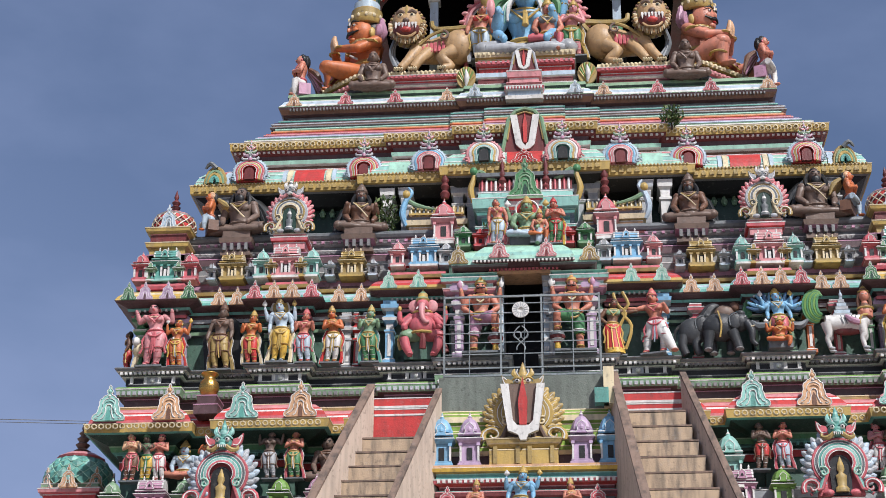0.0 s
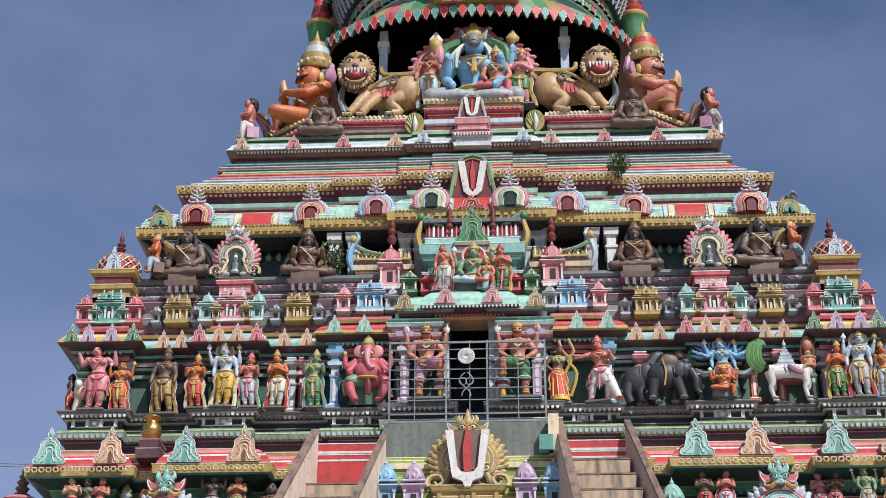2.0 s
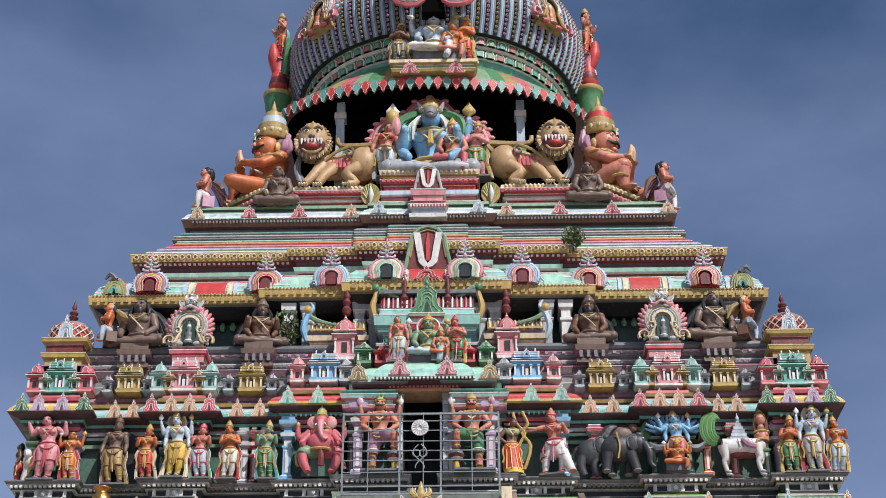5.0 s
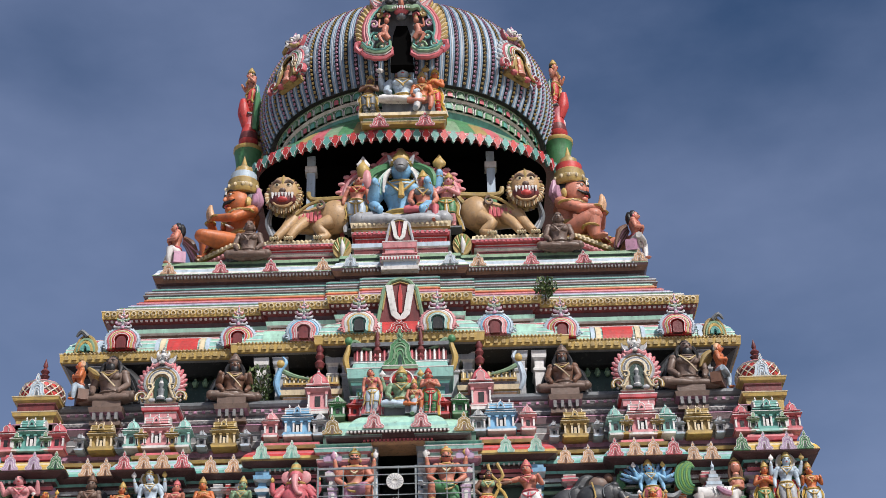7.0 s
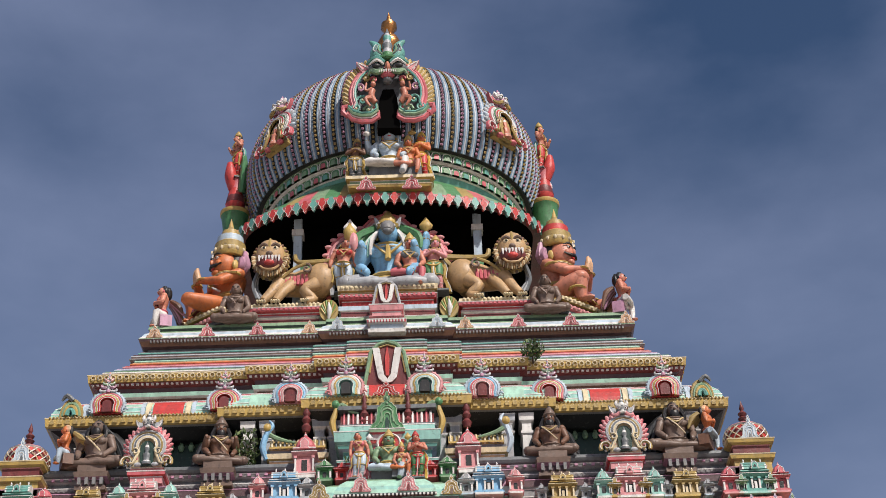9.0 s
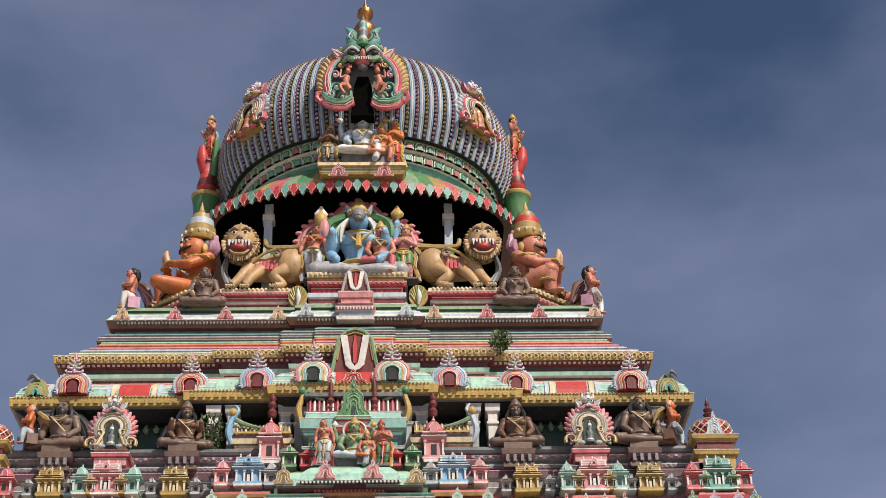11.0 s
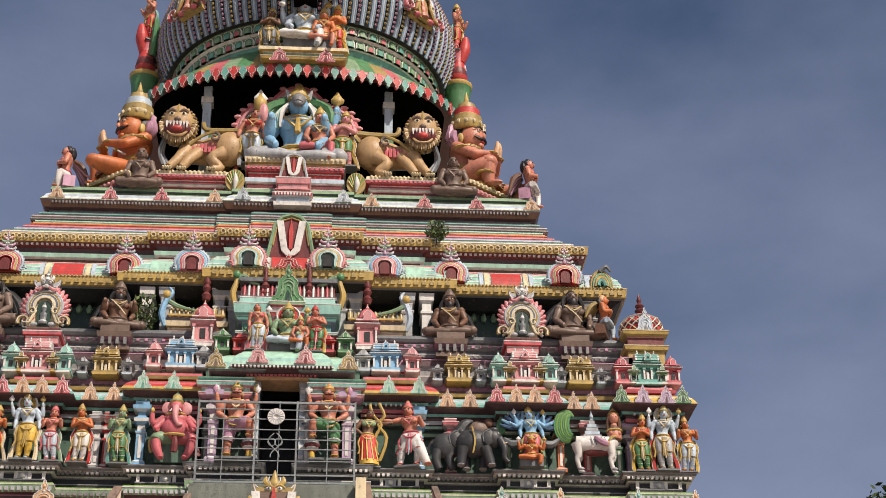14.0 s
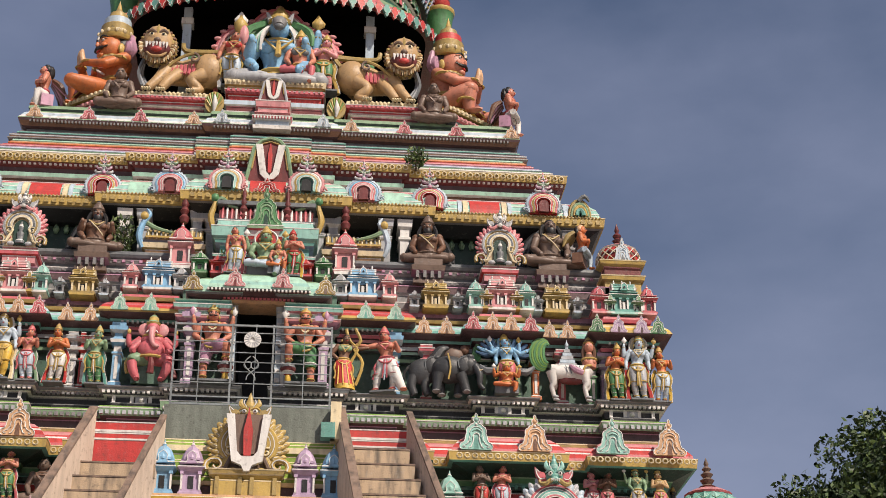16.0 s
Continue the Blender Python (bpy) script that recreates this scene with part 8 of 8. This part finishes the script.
course(s, [(9.4, 0.04), (9.68, 0.04), (9.7, 0.0), (9.78, 0.08), (9.86, 0.1), (9.88, 0.04)], ["gold", "ochre", "gold", "ochre", "gold"], -0.56, 0.52, -1.5, -1.2)
for x in (-0.5, -0.12, 0.08, 0.46):
    s.box(x - 0.035, x + 0.035, -1.58, -1.5, 9.42, 9.72, "ochre")
part("shield_seat", s, base, "gold-painted seat of the shield")
part("flame_arch", big_arch_mesh(["gold", "ochre", "gold", "umber"], "gold", 9, "gold", "umber", "gold", "ochre", "ochre", "umber"), base, "gold flame arch behind the shield", at=pose(-0.02, -1.36, 9.78) @ Matrix.Diagonal((1.42, 0.9, 1.18, 1)))
s = Solid()
for sg in (-1, 1):
    s.plate([(-0.02 + sg * a, b) for a, b in [(0.38, 10.8), (0.24, 10.8), (0.17, 10.14), (0.1, 10.06), (0.0, 10.06), (0.0, 9.8), (0.05, 9.8), (0.09, 9.9), (0.26, 9.97)]], -1.68, -1.58, "white")
s.plate([(-0.26, 10.12), (0.22, 10.12), (0.3, 10.82), (-0.34, 10.82)], -1.6, -1.5, "umber")
s.plate([(-0.08, 10.06), (0.04, 10.06), (0.06, 10.5), (-0.02, 10.92), (-0.1, 10.5)], -1.69, -1.6, "red")
part("forked_mark", s, base, "large white forked mark with a red flame stroke")
s = Solid()
s.box(-1.2, 1.2, -2.1, -1.46, 8.0, 8.2, "sage")
part("shelf", s, base)
statue(-0.02, -1.85, 8.22, 1.08, "blue deity statue with a gold crown under the shield", "blue", "navy", "gold", "gold", "black", ("raise", "down"), sash="lilac", wide=1.2)
statue(-0.8, -1.8, 8.2, 0.9, "attendant statue with gold crown", "flesh", "green", "gold", "gold", "black", ("pray",))
statue(0.75, -1.8, 8.2, 0.9, "attendant statue with gold crown and red skirt", "flesh", "red", "gold", "gold", "black", ("pray",))
for x in (-1.3, 1.2):
    kudu(base, x, -1.62, 8.62, 0.4, 0.4, "rose")
s = Solid()
s.box(1.36, 1.54, -1.55, -1.25, 10.45, 11.12, "cream")
s.box(1.2, 1.44, -1.62, -1.4, 10.45, 10.72, "teal")
part("block", s, base, "cream and green blocks beside the stair")


# ---- stairs ----
def flared_stair(tops, lows, ztop, name, inner=0.0, rise=0.31):
    """Steep flared flight: parapet lines from (x, z) at the top to (x, y, z) further down, prolonged to the ground."""
    st = thing(name, "steep flared concrete stair between sloping plaster parapets", "stair", "stairs to the tower door")
    Y0 = -1.6
    lines = []
    for (x, z), (xl, yl, zl) in zip(tops, lows):
        k = z / (z - zl)
        lines.append((Vector((x, Y0, z)), Vector((x + (xl - x) * k, Y0 + (yl - Y0) * k, 0.0))))
    w = 0.09
    for i, (a, b) in enumerate(lines):
        s = Solid()
        xo = -w if i == 0 else w
        d = Vector((0, 0.55, 0))
        thick = -inner / w if i == 0 else 0.0
        for v0, v1, o0, o1, c in ((0.0, 2.6, thick, 1, "stair_plaster"), (-0.035, 0.02, thick - 0.1, 1.1, "coping")):
            q = []
            for p in (a + d * 0.6 + Vector((0, 0, 0.0)), b):
                for xx in (xo * o0, xo * o1):
                    q += [p + Vector((xx, 0, -v0)), p + Vector((xx, 0, -v1))]
            s.add(q, [(0, 1, 3, 2), (4, 6, 7, 5), (0, 4, 5, 1), (2, 3, 7, 6), (0, 2, 6, 4), (1, 5, 7, 3)], c)
        part("parapet", s, st, "sloping plaster parapet with a worn dark coping", smooth=False)
    (a0, b0), (a1, b1) = lines
    n = int(ztop / rise)
    for k in range(n):
        z = ztop - rise * k
        f = (a0.z - z - 2 * rise) / a0.z
        p, q = a0.lerp(b0, max(0, f)), a1.lerp(b1, max(0, f))
        y = Y0 - 0.05 - 0.71 * rise * k
        s = Solid()
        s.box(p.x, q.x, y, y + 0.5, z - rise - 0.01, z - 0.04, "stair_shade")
        s.box(p.x, q.x, y - 0.008, y + 0.5, z - 0.03, z, "coping")
        part("step", s, st)
    s = Solid()
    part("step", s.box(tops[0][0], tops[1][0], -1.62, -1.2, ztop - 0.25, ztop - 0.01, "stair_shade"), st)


for xa, xb in ((-2.75, -1.5), (1.5, 2.85)):
    s = Solid()
    course(s, [(9.3, 0.0), (10.42, 0.0), (10.43, 0.012), (10.46, 0.012), (10.47, 0.0), (10.56, 0.0), (10.57, 0.012), (10.61, 0.012), (10.62, 0.0), (10.76, 0.0)], ["red", "white", "white", "red", "red", "white", "white", "red", "red"], xa, xb, -1.18, -0.6)
    part("wall_panel", s, base, "red wall panel with white stripes")
flared_stair([(-2.65, 10.96), (-1.53, 10.85)], [(-3.33, -3.44, 8.37), (-2.14, -3.36, 8.37)], 9.9, "stair", 0.03, 0.31)
flared_stair([(1.56, 11.10), (2.68, 11.05)], [(1.96, -3.64, 8.22), (3.33, -3.62, 8.20)], 10.27, "stair", 0.04, 0.335)

# ---- plants, wire, trees ----
def leaf_cloud(s, at, r, n, size, mat, seed):
    rnd = random.Random(seed)
    for _ in range(n):
        while True:
            p = Vector((rnd.uniform(-1, 1), rnd.uniform(-1, 1), rnd.uniform(-1, 1)))
            if p.length < 1:
                break
        c = Vector(at) + Vector((p.x * r[0], p.y * r[1], p.z * r[2]))
        m = Matrix.Translation(c) @ Euler((rnd.uniform(0, 6.3), rnd.uniform(0, 6.3), rnd.uniform(0, 6.3))).to_matrix().to_4x4()
        w = size * rnd.uniform(0.6, 1.3)
        s.add([m @ Vector(v) for v in ((-w, 0, 0), (0, -w * 0.45, 0.1 * w), (w, 0, 0), (0, w * 0.45, 0.1 * w))], [(0, 1, 2, 3)], mat if isinstance(mat, str) else rnd.choice(mat))


for name, rgb in (("leaf_dark", (0.024, 0.05, 0.012)), ("leaf_mid", (0.045, 0.085, 0.018)), ("leaf_light", (0.085, 0.13, 0.028))):
    paint(name, rgb, 0.5, 0.2)
paint("bark", (0.10, 0.075, 0.055), 0.85, 0.5)
for x, y, z, r, lab in ((2.95, 1.0, 17.3, 0.24, "green weed growing on the stepped roof"), (-2.72, 0.6, 15.1, 0.3, "dark green weed growing beside the gallery post"), (-0.72, 0.3, 14.6, 0.1, "small weed on a moulding")):
    s = Solid()
    s.tube([(x, y + 0.1, z - r), (x, y, z), (x + 0.03, y, z + r * 0.6)], [0.02, 0.015, 0.006], "bark", 5)
    for k in range(6):
        a = k * 1.05
        s.tube([(x, y, z - r * 0.5), (x + r * 0.8 * math.cos(a), y - 0.1, z + r * 0.7 * math.sin(a))], [0.01, 0.004], "bark", 4)
    leaf_cloud(s, (x, y - 0.08, z), (r, 0.2, r * (1.6 if x < -2 else 1.0)), int(900 * r), 0.055, ["leaf_mid", "leaf_light", "leaf_dark"], 5)
    whole("weed", s, lab, "plant")


def tree(x, y, z, rx, ry, rz, seed):
    """Broad tree: tapered trunk and limbs, a crown of clumps of small leaves set on an uneven shell."""
    rnd = np.random.default_rng(seed)
    tr = thing("tree", "broad dark green leafy tree beside the temple", "tree")
    s = Solid()
    s.tube([(x, y, 0), (x + 0.2, y, z * 0.35), (x - 0.1, y, z * 0.8)], [0.55, 0.42, 0.25], "bark", 10)
    clumps = []
    for k in range(640):
        d = rnd.normal(size=3)
        d /= np.linalg.norm(d)
        if d[2] < -0.45:
            continue
        q = rnd.uniform(0.8, 0.98) + 0.05 * math.sin(5 * d[0] + 3 * d[2])
        c = np.array([x + rx * d[0] * q, y + ry * d[1] * q, z + rz * d[2] * q])
        clumps.append(c)
        if k % 20 == 0:
            m = (c + np.array([x, y, z * 0.6])) / 2
            s.tube([(x, y, z * 0.55), (m[0], m[1], m[2] - 0.4), tuple(c)], [0.2, 0.11, 0.03], "bark", 6)
    part("trunk", s, tr)
    centre, size = [], []
    for c in clumps:
        r = rnd.uniform(0.5, 1.15)
        d = rnd.normal(size=(330, 3))
        d *= (rnd.uniform(0.25, 1, 330) ** 0.5 / np.linalg.norm(d, axis=1))[:, None]
        centre.append(c + d * np.array([r, r, r * 0.65]))
        size.append(rnd.uniform(0.06, 0.13, 330))
    d = rnd.normal(size=(9000, 3))              # the dense inside
    d *= (rnd.uniform(0.3, 0.84, 9000) / np.linalg.norm(d, axis=1))[:, None]
    centre.append(np.array([x, y, z]) + d * np.array([rx, ry, rz]))
    size.append(rnd.uniform(0.2, 0.4, 9000))
    c, w = np.concatenate(centre), np.concatenate(size)[:, None]
    u = rnd.normal(size=c.shape)
    u /= np.linalg.norm(u, axis=1)[:, None]
    v = np.cross(u, rnd.normal(size=c.shape))
    v /= np.linalg.norm(v, axis=1)[:, None]
    verts = np.stack([c - u * w, c - v * w * 0.45, c + u * w, c + v * w * 0.45], axis=1).reshape(-1, 3)
    me = bpy.data.meshes.new("crown")
    me.from_pydata(verts.tolist(), [], np.arange(len(verts)).reshape(-1, 4).tolist())
    for nm in ("leaf_dark", "leaf_mid", "leaf_light"):
        me.materials.append(MATS[nm])
    me.polygons.foreach_set("material_index", rnd.choice([0, 0, 1, 1, 2], len(c)).astype(np.int32))
    tagged(part("crown", me, tr), kind="stuff")


tree(20.4, 12.0, 10.0, 9.3, 6.5, 6.9, 3)
for dz in (0.0, -0.06):
    s = Solid()
    s.tube([(-60 + 53.2 * t, 4.0, 16.0 - 3.95 * t - 0.5 * math.sin(math.pi * t) + dz) for t in [k / 20 for k in range(21)]], 0.008, "stone", 5)
    whole("wire", s, "thin black overhead wire beside the tower", "wire")
